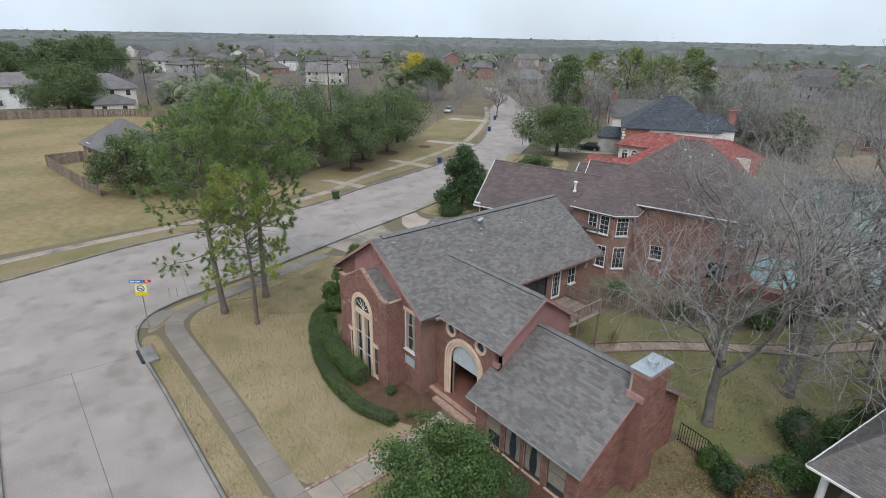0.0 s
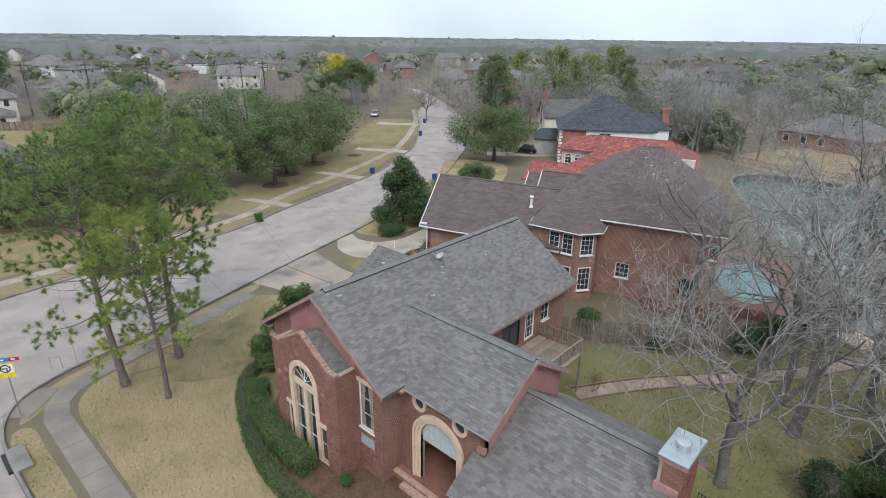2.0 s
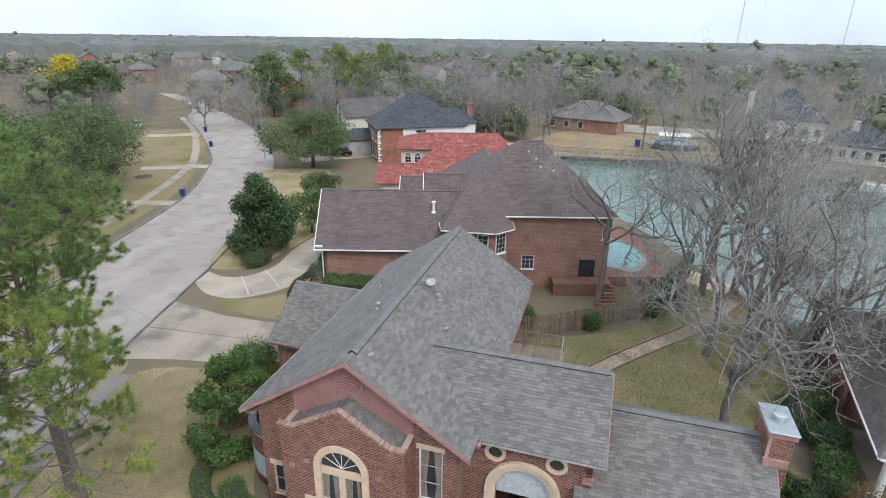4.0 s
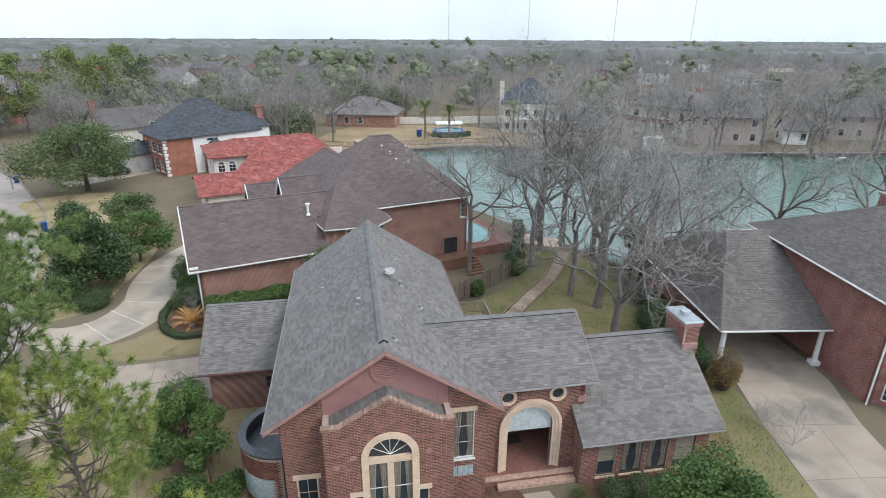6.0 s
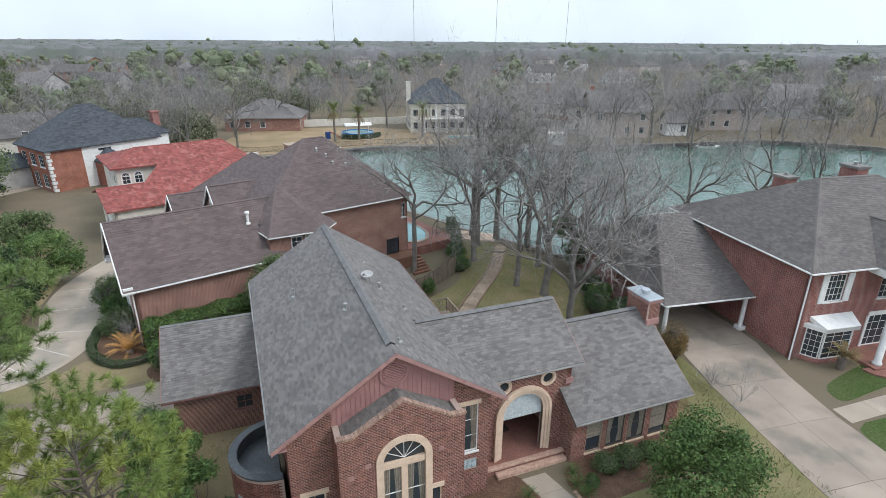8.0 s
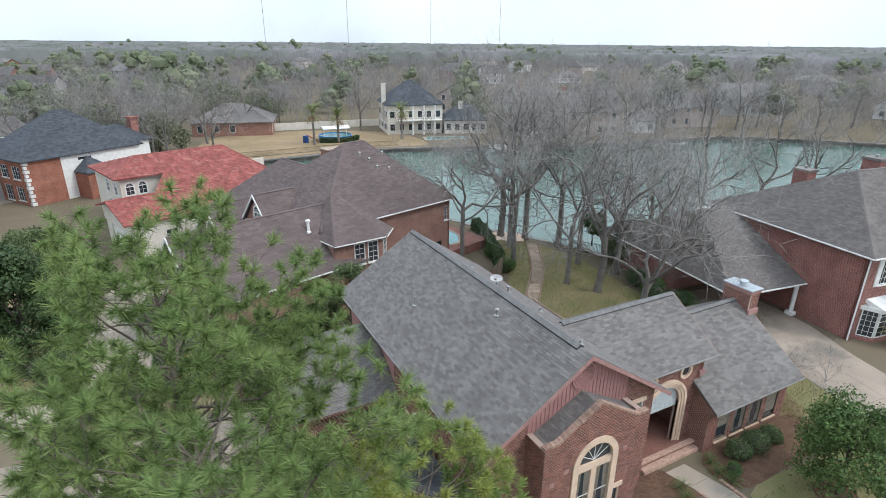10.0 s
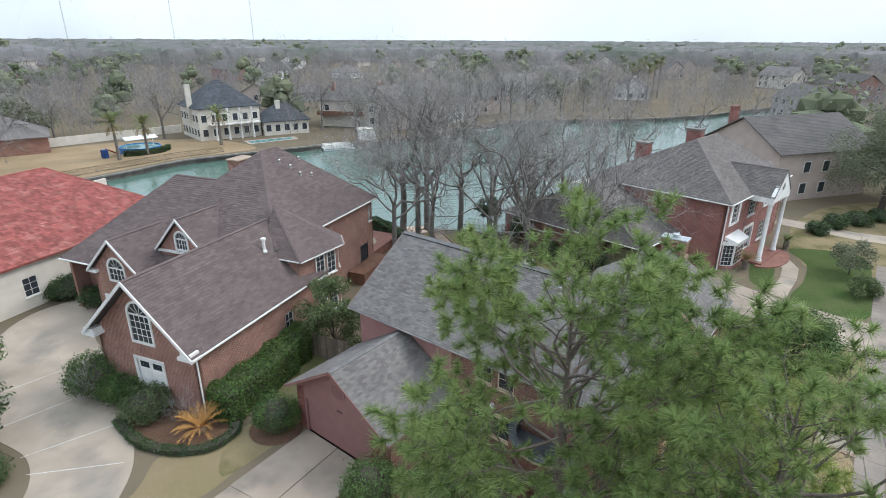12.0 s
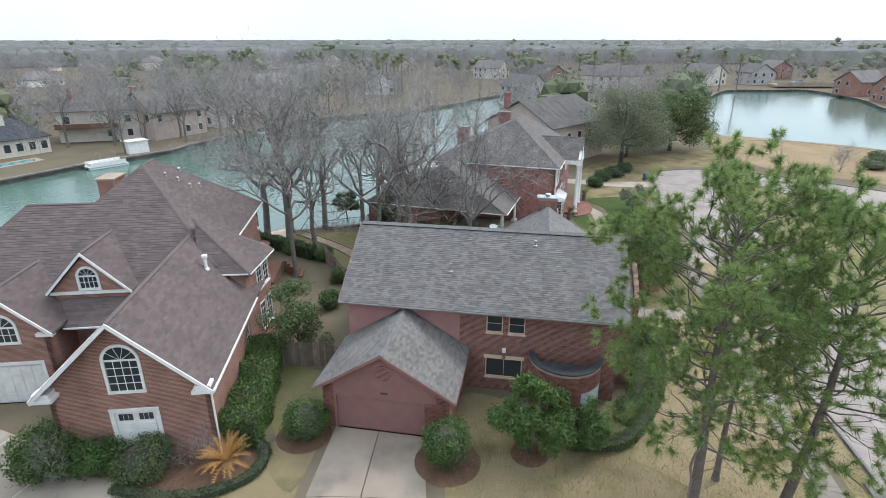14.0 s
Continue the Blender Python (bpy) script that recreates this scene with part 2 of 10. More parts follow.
M["lawn"] = material("straw_lawn", (0.3, 0.235, 0.145), second=(0.24, 0.188, 0.112), scale=0.35, fine=30, fine_mix=0.45, bump=0.6, bump_scale=45, stain=(0.15, 0.14, 0.055), stain_scale=0.28, world_space=True, rough=1.0, spec=0.05)
M["lawn_bright"] = material("green_lawn", (0.051, 0.081, 0.025), second=(0.076, 0.093, 0.038), scale=0.4, fine=8, fine_mix=0.3, bump=0.8, bump_scale=14, world_space=True, rough=1.0, spec=0.05)
M["field"] = material("rough_field_grass", (0.265, 0.2, 0.112), second=(0.2, 0.158, 0.084), scale=0.09, fine=1.1, fine_mix=0.14, bump=0.1, bump_scale=3, stain=(0.135, 0.13, 0.06), stain_scale=0.06, world_space=True, rough=1.0, spec=0.05)
M["mulch"] = material("bark_mulch", (0.145, 0.088, 0.06), second=(0.1, 0.062, 0.044), scale=2, fine=18, fine_mix=0.4, bump=1.0, bump_scale=25, world_space=True, rough=1.0, spec=0.05)
M["woodland"] = material("leaf_litter", (0.17, 0.135, 0.095), second=(0.125, 0.107, 0.075), scale=0.15, fine=22, fine_mix=0.25, bump=0.3, world_space=True, rough=1.0, spec=0.05)
M["dirt"] = material("sandy_ground", (0.3, 0.22, 0.14), second=(0.22, 0.165, 0.1), scale=0.15, fine=5, fine_mix=0.3, world_space=True, rough=1.0, spec=0.05)
M["bark_pine"] = material("pine_bark", (0.165, 0.135, 0.115), second=(0.115, 0.094, 0.08), scale=3, fine=18, fine_mix=0.3, bump=1.0, bump_scale=14)
M["bark_grey"] = material("grey_bark", (0.185, 0.168, 0.15), second=(0.115, 0.103, 0.092), scale=1.5, fine=14, fine_mix=0.3, bump=0.8, bump_scale=18)
M["twig"] = material("grey_twigs", (0.325, 0.305, 0.288), second=(0.215, 0.2, 0.188), scale=0.5, fine=5, bump=0)
# Also colours the shade bodies inside shrubs and hedges.
M["bark_dark"] = material("dark_bark_and_shade", (0.085, 0.07, 0.058), second=(0.055, 0.047, 0.04), scale=1.5, fine=14, bump=0.8, bump_scale=18)
M["blade_straw"] = leaf_material("straw_blade", (0.38, 0.3, 0.185), (0.3, 0.235, 0.135), rough=0.9, vary=0.3, patch=0.3)
M["blade_green"] = leaf_material("olive_blade", (0.18, 0.17, 0.08), (0.25, 0.205, 0.12), rough=0.9, vary=0.35, patch=0.3)
M["needle"] = leaf_material("pine_needles", (0.178, 0.252, 0.09), (0.25, 0.322, 0.118), vary=0.4, through_light=0.5)
M["needle_yellow"] = leaf_material("yellow_pine_needles", (0.2, 0.275, 0.085), (0.36, 0.385, 0.11), vary=0.3, through_light=0.45, patch=0.45)
M["leaf_dark"] = leaf_material("glossy_dark_leaf", (0.045, 0.082, 0.032), (0.07, 0.11, 0.042), rough=0.42)
M["leaf_mid"] = leaf_material("mid_green_leaf", (0.07, 0.125, 0.035), (0.105, 0.165, 0.048))
M["leaf_hedge"] = leaf_material("hedge_leaf", (0.06, 0.11, 0.032), (0.095, 0.15, 0.045), vary=0.5)
M["leaf_pine_far"] = leaf_material("yellow_green_pine_foliage", (0.15, 0.19, 0.065), (0.2, 0.23, 0.085), rough=0.7)
M["leaf_oak"] = leaf_material("live_oak_leaf", (0.095, 0.13, 0.056), (0.13, 0.168, 0.074), rough=0.7)
M["leaf_olive"] = leaf_material("olive_grey_leaf", (0.19, 0.205, 0.135), (0.15, 0.165, 0.105), rough=0.7)
M["leaf_brown"] = leaf_material("brown_shrub_leaf", (0.2, 0.135, 0.055), (0.14, 0.1, 0.045), rough=0.7)
M["leaf_sage"] = leaf_material("sage_shrub_leaf", (0.12, 0.155, 0.07), (0.08, 0.12, 0.05), rough=0.7)
M["leaf_yellow"] = leaf_material("yellow_leaf", (0.5, 0.4, 0.04), (0.38, 0.33, 0.05))
M["frond_orange"] = leaf_material("withered_frond", (0.55, 0.3, 0.1), (0.4, 0.22, 0.075), rough=0.7, vary=0.3)
M["frond_green"] = leaf_material("palm_frond", (0.12, 0.16, 0.055), (0.17, 0.18, 0.075), rough=0.6)
M["frond_tan"] = leaf_material("dry_palm_frond", (0.26, 0.2, 0.1), (0.2, 0.15, 0.075), rough=0.8)
# Distance haze is put into the next two colours: greyer, cooler than near foliage.
M["twig_far"] = leaf_material("hazed_bare_crowns", (0.27, 0.25, 0.247), (0.19, 0.182, 0.176), rough=0.95, vary=0.18, through_light=0.4, patch=0.05)
M["leaf_far"] = leaf_material("hazed_far_evergreens", (0.14, 0.165, 0.1), (0.19, 0.205, 0.13), rough=0.9, vary=0.15, through_light=0.2, patch=0.03)
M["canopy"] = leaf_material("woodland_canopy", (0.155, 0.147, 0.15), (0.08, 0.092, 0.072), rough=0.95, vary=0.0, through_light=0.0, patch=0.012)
M["glass"] = glass_material("dark_window_glass")
M["glass_block"] = material("glass_block", (0.42, 0.5, 0.52), rough=0.15, bump=0.1, spec=0.6, scale=5)
M["leaded"] = material("leaded_glass", (0.5, 0.54, 0.55), second=(0.38, 0.42, 0.44), rough=0.25, scale=6, fine=30, spec=0.6)
M["curtain"] = material("beige_curtain", (0.3, 0.262, 0.215), second=(0.225, 0.195, 0.16), scale=6)
M["metal"] = material("galvanised_sheet", (0.42, 0.46, 0.48), second=(0.5, 0.53, 0.55), metal=0.7, rough=0.42, scale=3, fine=20, fine_mix=0.12, bump=0.08)
M["metal_dull"] = material("dull_grey_metal", (0.33, 0.33, 0.32), metal=0.4, rough=0.5, scale=4, bump=0.05)
M["black_metal"] = material("black_iron", (0.02, 0.02, 0.02), rough=0.5, bump=0.05)
M["wood_fence"] = material("weathered_fence_wood", (0.215, 0.17, 0.133), second=(0.15, 0.117, 0.093), scale=2, fine=20, obj_rand=0.25, world_space=True)
M["wood_deck"] = material("grey_deck_wood", (0.29, 0.23, 0.18), second=(0.21, 0.165, 0.13), scale=2, fine=20, obj_rand=0.2, world_space=True)
M["wood_red"] = material("stained_deck_wood", (0.19, 0.098, 0.066), second=(0.14, 0.075, 0.052), scale=2, fine=20, obj_rand=0.15, world_space=True)
M["brick_pave"] = material("brick_paving", (0.25, 0.118, 0.092), second=(0.18, 0.083, 0.066), scale=1, fine=12, world_space=True)
M["stone_path"] = material("flagstone", (0.34, 0.26, 0.2), second=(0.26, 0.2, 0.155), scale=1.5, fine=16, obj_rand=0.25, world_space=True)
M["flat_roof"] = material("dark_membrane", (0.035, 0.04, 0.046), second=(0.075, 0.08, 0.085), scale=0.9, fine=10, rough=0.35)
M["blue_plastic"] = material("blue_plastic", (0.02, 0.06, 0.2), rough=0.45, scale=3, bump=0.05)
M["yellow_sign"] = material("yellow_sign_paint", (0.75, 0.6, 0.02), rough=0.4, scale=4, bump=0, fine_mix=0.05)
M["blue_sign"] = material("blue_sign_paint", (0.05, 0.18, 0.45), rough=0.4, scale=4, bump=0, fine_mix=0.05)
M["red_sign"] = material("red_sign_paint", (0.5, 0.03, 0.04), rough=0.4, scale=4, bump=0, fine_mix=0.05)
M["black_paint"] = material("black_paint", (0.015, 0.015, 0.015), rough=0.5, bump=0)
M["car_paint"] = material("black_car_paint", (0.012, 0.013, 0.016), rough=0.2, spec=0.6, bump=0, fine_mix=0.02)
M["car_silver"] = material("silver_car_paint", (0.45, 0.46, 0.47), rough=0.25, metal=0.5, bump=0, fine_mix=0.02)
M["rubber"] = material("tyre_rubber", (0.02, 0.02, 0.02), rough=0.8)
M["pool_blue"] = material("pool_water", (0.13, 0.33, 0.33), second=(0.1, 0.27, 0.28), rough=0.08, scale=1, bump=0.15, bump_scale=3, spec=0.5, fine_mix=0.05)
M["red_cloth"] = material("red_canvas", (0.4, 0.05, 0.04), scale=2)


def water_material(name, ripple=0.5, gloss=0.5):
    m = bpy.data.materials.new(name)
    m.use_nodes = True
    n, l = m.node_tree.nodes, m.node_tree.links
    b = n["Principled BSDF"]
    b.inputs["Roughness"].default_value, b.inputs["Specular IOR Level"].default_value = 0.12, gloss
    geo = n.new("ShaderNodeNewGeometry")
    no = n.new("ShaderNodeTexNoise")
    no.inputs["Scale"].default_value, no.inputs["Detail"].default_value = 0.03, 3
    l.new(geo.outputs["Position"], no.inputs["Vector"])
    mx = n.new("ShaderNodeMix")
    mx.data_type = "RGBA"
    mx.inputs[6].default_value, mx.inputs[7].default_value = (0.066, 0.13, 0.105, 1), (0.095, 0.155, 0.126, 1)
    l.new(no.outputs["Fac"], mx.inputs[0])
    l.new(mx.outputs[2], b.inputs["Base Color"])
    w = n.new("ShaderNodeTexNoise")
    w.inputs["Scale"].default_value, w.inputs["Detail"].default_value = 1.3, 4
    l.new(geo.outputs["Position"], w.inputs["Vector"])
    bp = n.new("ShaderNodeBump")
    bp.inputs["Strength"].default_value, bp.inputs["Distance"].default_value = ripple, 0.12
    l.new(w.outputs["Fac"], bp.inputs["Height"])
    l.new(bp.outputs[0], b.inputs["Normal"])
    return m


M["water"] = water_material("green_lake_water")
M["water_far"] = water_material("still_pond_water", 0.12, 0.9)

# ---- mesh helpers ----
class Mesh:
    """Collects vertices and faces; m places what is added."""

    def __init__(self):
        self.v, self.f = [], []

    def add(self, verts, faces, m=None):
        o = len(self.v)
        self.v += [tuple(m @ Vector(p)) for p in verts] if m is not None else [tuple(p) for p in verts]
        self.f += [tuple(i + o for i in f) for f in faces]
        return self

    def box(self, x0, x1, y0, y1, z0, z1, m=None, bevel=0.0):
        if bevel > 0:
            c = bevel
            verts, ring = [], [(x0 + c, y0), (x1 - c, y0), (x1, y0 + c), (x1, y1 - c), (x1 - c, y1), (x0 + c, y1), (x0, y1 - c), (x0, y0 + c)]
            cx, cy = (x0 + x1) / 2, (y0 + y1) / 2
            verts = [(x, y, z0) for x, y in ring] + [(x, y, z1 - c) for x, y in ring]
            verts += [(x - math.copysign(c, x - cx) * 0.7, y - math.copysign(c, y - cy) * 0.7, z1) for x, y in ring]
            faces = [tuple(range(7, -1, -1)), tuple(range(16, 24))]
            faces += [(r * 8 + i, r * 8 + (i + 1) % 8, r * 8 + 8 + (i + 1) % 8, r * 8 + 8 + i) for r in (0, 1) for i in range(8)]
            return self.add(verts, faces, m)
        return self.add([(x0, y0, z0), (x1, y0, z0), (x1, y1, z0), (x0, y1, z0), (x0, y0, z1), (x1, y0, z1), (x1, y1, z1), (x0, y1, z1)],
                        [(3, 2, 1, 0), (4, 5, 6, 7), (0, 1, 5, 4), (1, 2, 6, 5), (2, 3, 7, 6), (3, 0, 4, 7)], m)

    def prism(self, poly, z0, z1, m=None):
        """An upright prism over a plan polygon (counter-clockwise)."""
        k = len(poly)
        tris = mathutils.geometry.tessellate_polygon([[Vector((x, y, 0)) for x, y in poly]])
        verts = [(x, y, z0) for x, y in poly] + [(x, y, z1) for x, y in poly]
        faces = [(a + k, b + k, c + k) for a, b, c in tris] + [(c, b, a) for a, b, c in tris]
        faces += [(i, (i + 1) % k, (i + 1) % k + k, i + k) for i in range(k)]
        return self.add(verts, faces, m)

    def lathe(self, profile, sides=16, m=None, cap=True):
        verts, faces = [], []
        for r, z in profile:
            verts += [(r * math.cos(2 * math.pi * i / sides), r * math.sin(2 * math.pi * i / sides), z) for i in range(sides)]
        for k in range(len(profile) - 1):
            faces += [(k * sides + i, k * sides + (i + 1) % sides, (k + 1) * sides + (i + 1) % sides, (k + 1) * sides + i) for i in range(sides)]
        if cap:
            faces += [tuple(range(sides - 1, -1, -1)), tuple(range((len(profile) - 1) * sides, len(profile) * sides))]
        return self.add(verts, faces, m)

    def rod(self, a, b, r0, r1=None, sides=6):
        a, b = Vector(a), Vector(b)
        m = Matrix.Translation(a) @ (b - a).to_track_quat("Z", "Y").to_matrix().to_4x4()
        return self.lathe([(r0, 0), (r0 if r1 is None else r1, (b - a).length)], sides, m)

    def slab(self, pts, thick):
        """A flat polygon in space, made solid downwards."""
        k = len(pts)
        pts = [Vector(p) for p in pts]
        n = (pts[1] - pts[0]).cross(pts[2] - pts[0])
        if n.z < 0:
            pts.reverse()
        low = [p - Vector((0, 0, thick)) for p in pts]
        return self.add(pts + low, [tuple(range(k)), tuple(range(2 * k - 1, k - 1, -1))] + [((i + 1) % k, i, i + k, (i + 1) % k + k) for i in range(k)])

    def wall(self, outer, holes, thick, m):
        """A wall with openings through it: outline and holes as (across, up) in metres; its outer face is at depth 0, its inner at +thick."""
        loops = [outer] + list(holes)
        tris = mathutils.geometry.tessellate_polygon([[Vector((x, z, 0)) for x, z in lp] for lp in loops])
        flat = [p for lp in loops for p in lp]
        k = len(flat)
        verts = [(x, 0, z) for x, z in flat] + [(x, thick, z) for x, z in flat]
        faces = []
        for a, b, c in tris:
            (ax, az), (bx, bz), (cx, cz) = flat[a], flat[b], flat[c]
            if (bx - ax) * (cz - az) - (bz - az) * (cx - ax) < 0:
                a, b, c = c, b, a
            faces += [(a, b, c), (c + k, b + k, a + k)]
        o = 0
        for lp in loops:
            q = len(lp)
            area = sum(lp[i][0] * lp[(i + 1) % q][1] - lp[(i + 1) % q][0] * lp[i][1] for i in range(q))
            for i in range(q):
                a, b = o + i, o + (i + 1) % q
                inside = (lp is loops[0]) == (area > 0)
                faces.append((b, a, a + k, b + k) if inside else (a, b, b + k, a + k))
            o += q
        return self.add(verts, faces, m)

    def object(self, name, mat, parent=None, label="", smooth=False):
        me = bpy.data.meshes.new(name)
        me.from_pydata(self.v, [], self.f)
        me.materials.append(mat)
        if smooth:
            me.shade_smooth()
        me.update()
        ob = new(name, me)
        if parent is not None:
            ob.parent = parent
        if label:
            ob["label"] = label
        return ob


def part(name, mesh, mat, parent, label="", smooth=False):
    return mesh.object(name, mat, parent, label, smooth)


def arrays_object(name, verts, faces, mat, parent=None, label="", smooth=False):
    """A mesh from numpy arrays: verts (n, 3), faces (m, 3 or 4)."""
    me = bpy.data.meshes.new(name)
    k, n, w = len(verts), len(faces), faces.shape[1]
    me.vertices.add(k)
    me.vertices.foreach_set("co", np.ascontiguousarray(verts, np.float32).ravel())
    me.loops.add(n * w)
    me.loops.foreach_set("vertex_index", np.ascontiguousarray(faces, np.int32).ravel())
    me.polygons.add(n)
    me.polygons.foreach_set("loop_start", np.arange(0, n * w, w, dtype=np.int32))
    me.materials.append(mat)
    me.update(calc_edges=True)
    if smooth:
        me.shade_smooth()
    else:
        me.shade_flat()
    ob = new(name, me)
    if parent is not None:
        ob.parent = parent
    if label:
        ob["label"] = label
    return ob


def thing(name, label, category, x=0.0, y=0.0, z=0.0, rz=0.0, group="", kind=""):
    ob = new(name)
    ob.empty_display_size = 0.2
    ob.matrix_world = pose(x, y, z, 0, 0, rz)
    return tagged(ob, label, category, group, kind)


def inside_poly(px, py, poly):
    """Which of the points lie in the polygon."""
    res = np.zeros(len(px), bool)
    k = len(poly)
    for i in range(k):
        (x0, y0), (x1, y1) = poly[i], poly[(i + 1) % k]
        cross = (y0 > py) != (y1 > py)
        with np.errstate(divide="ignore", invalid="ignore"):
            xs = (x1 - x0) * (py - y0) / ((y1 - y0) if y1 != y0 else 1e-9) + x0
        res ^= cross & (px < xs)
    return res


def arc(cx, cz, r, a0, a1, k):
    return [(cx + r * math.cos(radians(a0 + (a1 - a0) * i / k)), cz + r * math.sin(radians(a0 + (a1 - a0) * i / k))) for i in range(k + 1)]


def arch_outline(cx, z0, spring, half, k=14):
    """An arched opening, counter-clockwise, from its foot."""
    return [(cx - half, z0), (cx + half, z0)] + arc(cx, spring, half, 0, 180, k)


def rect(x0, x1, z0, z1):
    return [(x0, z0), (x1, z0), (x1, z1), (x0, z1)]




def face(x, y, turn):
    """Places a wall drawn as (across, depth, up): at turn 0 it looks towards -y, at 90 towards +x, at 180 +y, at -90 -x."""
    return pose(x, y, 0, 0, 0, turn)




def shingle_plane(poly, tab=0.3, course=0.145, lift=0.017, loose=None, rng=None):
    """Courses of shingle tabs over a convex roof plane given by corners in space, the first two along the eave.
    Returns vertex and face arrays, and the frames of tabs inside loose = (s0, s1, t0, t1)."""
    p = [Vector(q) for q in poly]
    s_ax = (p[1] - p[0]).normalized()
    nrm = Vector((0, 0, 0))
    for i in range(1, len(p) - 1):
        nrm += (p[i] - p[0]).cross(p[i + 1] - p[0])
    nrm.normalize()
    if nrm.z < 0:
        nrm = -nrm
    t_ax = nrm.cross(s_ax)
    if t_ax.z < 0:
        t_ax = -t_ax
    flat = [((q - p[0]).dot(s_ax), (q - p[0]).dot(t_ax)) for q in p]
    tmax = max(t for _, t in flat)
    quads, frames = [], []
    row = 0
    t = 0.0
    while t < tmax - 0.03:
        t1 = min(t + course, tmax)
        tm = (t + t1) / 2
        xs = []
        for i in range(len(flat)):
            (s0, ta), (s1, tb) = flat[i], flat[(i + 1) % len(flat)]
            if (ta <= tm) != (tb <= tm):
                xs.append(s0 + (s1 - s0) * (tm - ta) / (tb - ta))
        if len(xs) >= 2:
            lo, hi = min(xs), max(xs)
            s = lo - (row % 2) * tab * 0.5 - rng.random() * tab * 0.4
            while s < hi:
                w = tab
                a, b = max(s, lo), min(s + w, hi)
                if b - a > 0.03:
                    if loose and a > loose[0] and b < loose[1] and t > loose[2] and t1 < loose[3] and b - a > tab - 1e-6:
                        frames.append((a, t))
                    else:
                        quads.append((a + 0.002, b - 0.002, t, t1, lift * rng.uniform(0.6, 1.5)))
                s += w
        row += 1
        t += course
    q = np.array(quads)
    o, sa, ta, na = (np.array(v) for v in (p[0], s_ax, t_ax, nrm))

    def at(s, tt, h):
        return o + s[:, None] * sa + tt[:, None] * ta + h[:, None] * na

    a, b, t0, t1, h = q.T
    z = np.zeros_like(h) + 0.002
    vs = np.stack([at(a, t0, h), at(b, t0, h), at(b, t1, z + 0.002), at(a, t1, z + 0.002), at(a, t0, z), at(b, t0, z)], 1).reshape(-1, 3)
    base = np.arange(len(q))[:, None, None] * 6
    order = [[0, 1, 2, 3], [4, 5, 1, 0]] if s_ax.cross(t_ax).dot(nrm) > 0 else [[3, 2, 1, 0], [0, 1, 5, 4]]
    fs = (np.array(order)[None] + base).reshape(-1, 4)
    mats = []
    for s, tt in frames:
        m = Matrix.Identity(4)
        org = p[0] + s_ax * s + t_ax * tt
        for i in range(3):
            m[i][0], m[i][1], m[i][2], m[i][3] = s_ax[i], t_ax[i], nrm[i], org[i]
        mats.append(m)
    return vs, fs, mats


def roof_planes(parent, planes, mat, tab=0.3, course=0.145, loose=None, seed=1, thick=0.14, name="roof", label="", bed=None, single=None):
    """A roof: a solid bed under every plane, and the shingles on it."""
    body = Mesh()
    for poly in planes:
        body.slab(poly, thick)
    roof = part(name, body, bed or M["roof_bed"], parent, label)
    rng = random.Random(seed)
    vs, fs, k = [], [], 0
    for i, poly in enumerate(planes):
        v, f, mats = shingle_plane(poly, tab, course, loose=loose[1] if loose and loose[0] == i else None, rng=rng)
        vs.append(v)
        fs.append(f + k)
        k += len(v)
        if mats:
            one = Mesh()
            one.add([(0.002, 0, 0.0125), (tab - 0.002, 0, 0.0125), (tab - 0.002, course, 0.004), (0.002, course, 0.004), (0.002, 0, 0.002), (tab - 0.002, 0, 0.002)],
                    [(0, 1, 2, 3), (4, 5, 1, 0)])
            first = part("shingle", one, single or mat, roof)
            first.matrix_basis = mats[0]
            for m in mats[1:300]:
                ob = new("shingle", first.data)
                ob.parent = roof
                ob.matrix_basis = m
    tagged(arrays_object("shingles", np.concatenate(vs), np.concatenate(fs), mat, roof), kind="stuff")
    return roof


def ridge_line(parent, a, b, mat, width=0.16, rise=0.05, name="ridge_cap"):
    """A folded cap along a ridge or hip, in overlapping lengths."""
    a, b = Vector(a), Vector(b)
    d = b - a
    side = d.cross(Vector((0, 0, 1))).normalized() * width
    up = Vector((0, 0, rise))
    drop = Vector((0, 0, width * 0.5))
    mesh = Mesh()
    mesh.add([a + up, b + up, a - side - drop + up, b - side - drop + up, a + side - drop + up, b + side - drop + up, a - side - drop, b - side - drop, a + side - drop, b + side - drop],
             [(0, 1, 3, 2), (1, 0, 4, 5), (2, 3, 7, 6), (5, 4, 8, 9), (0, 2, 6, 8, 4), (1, 5, 9, 7, 3)])
    return part(name, mesh, mat, parent)


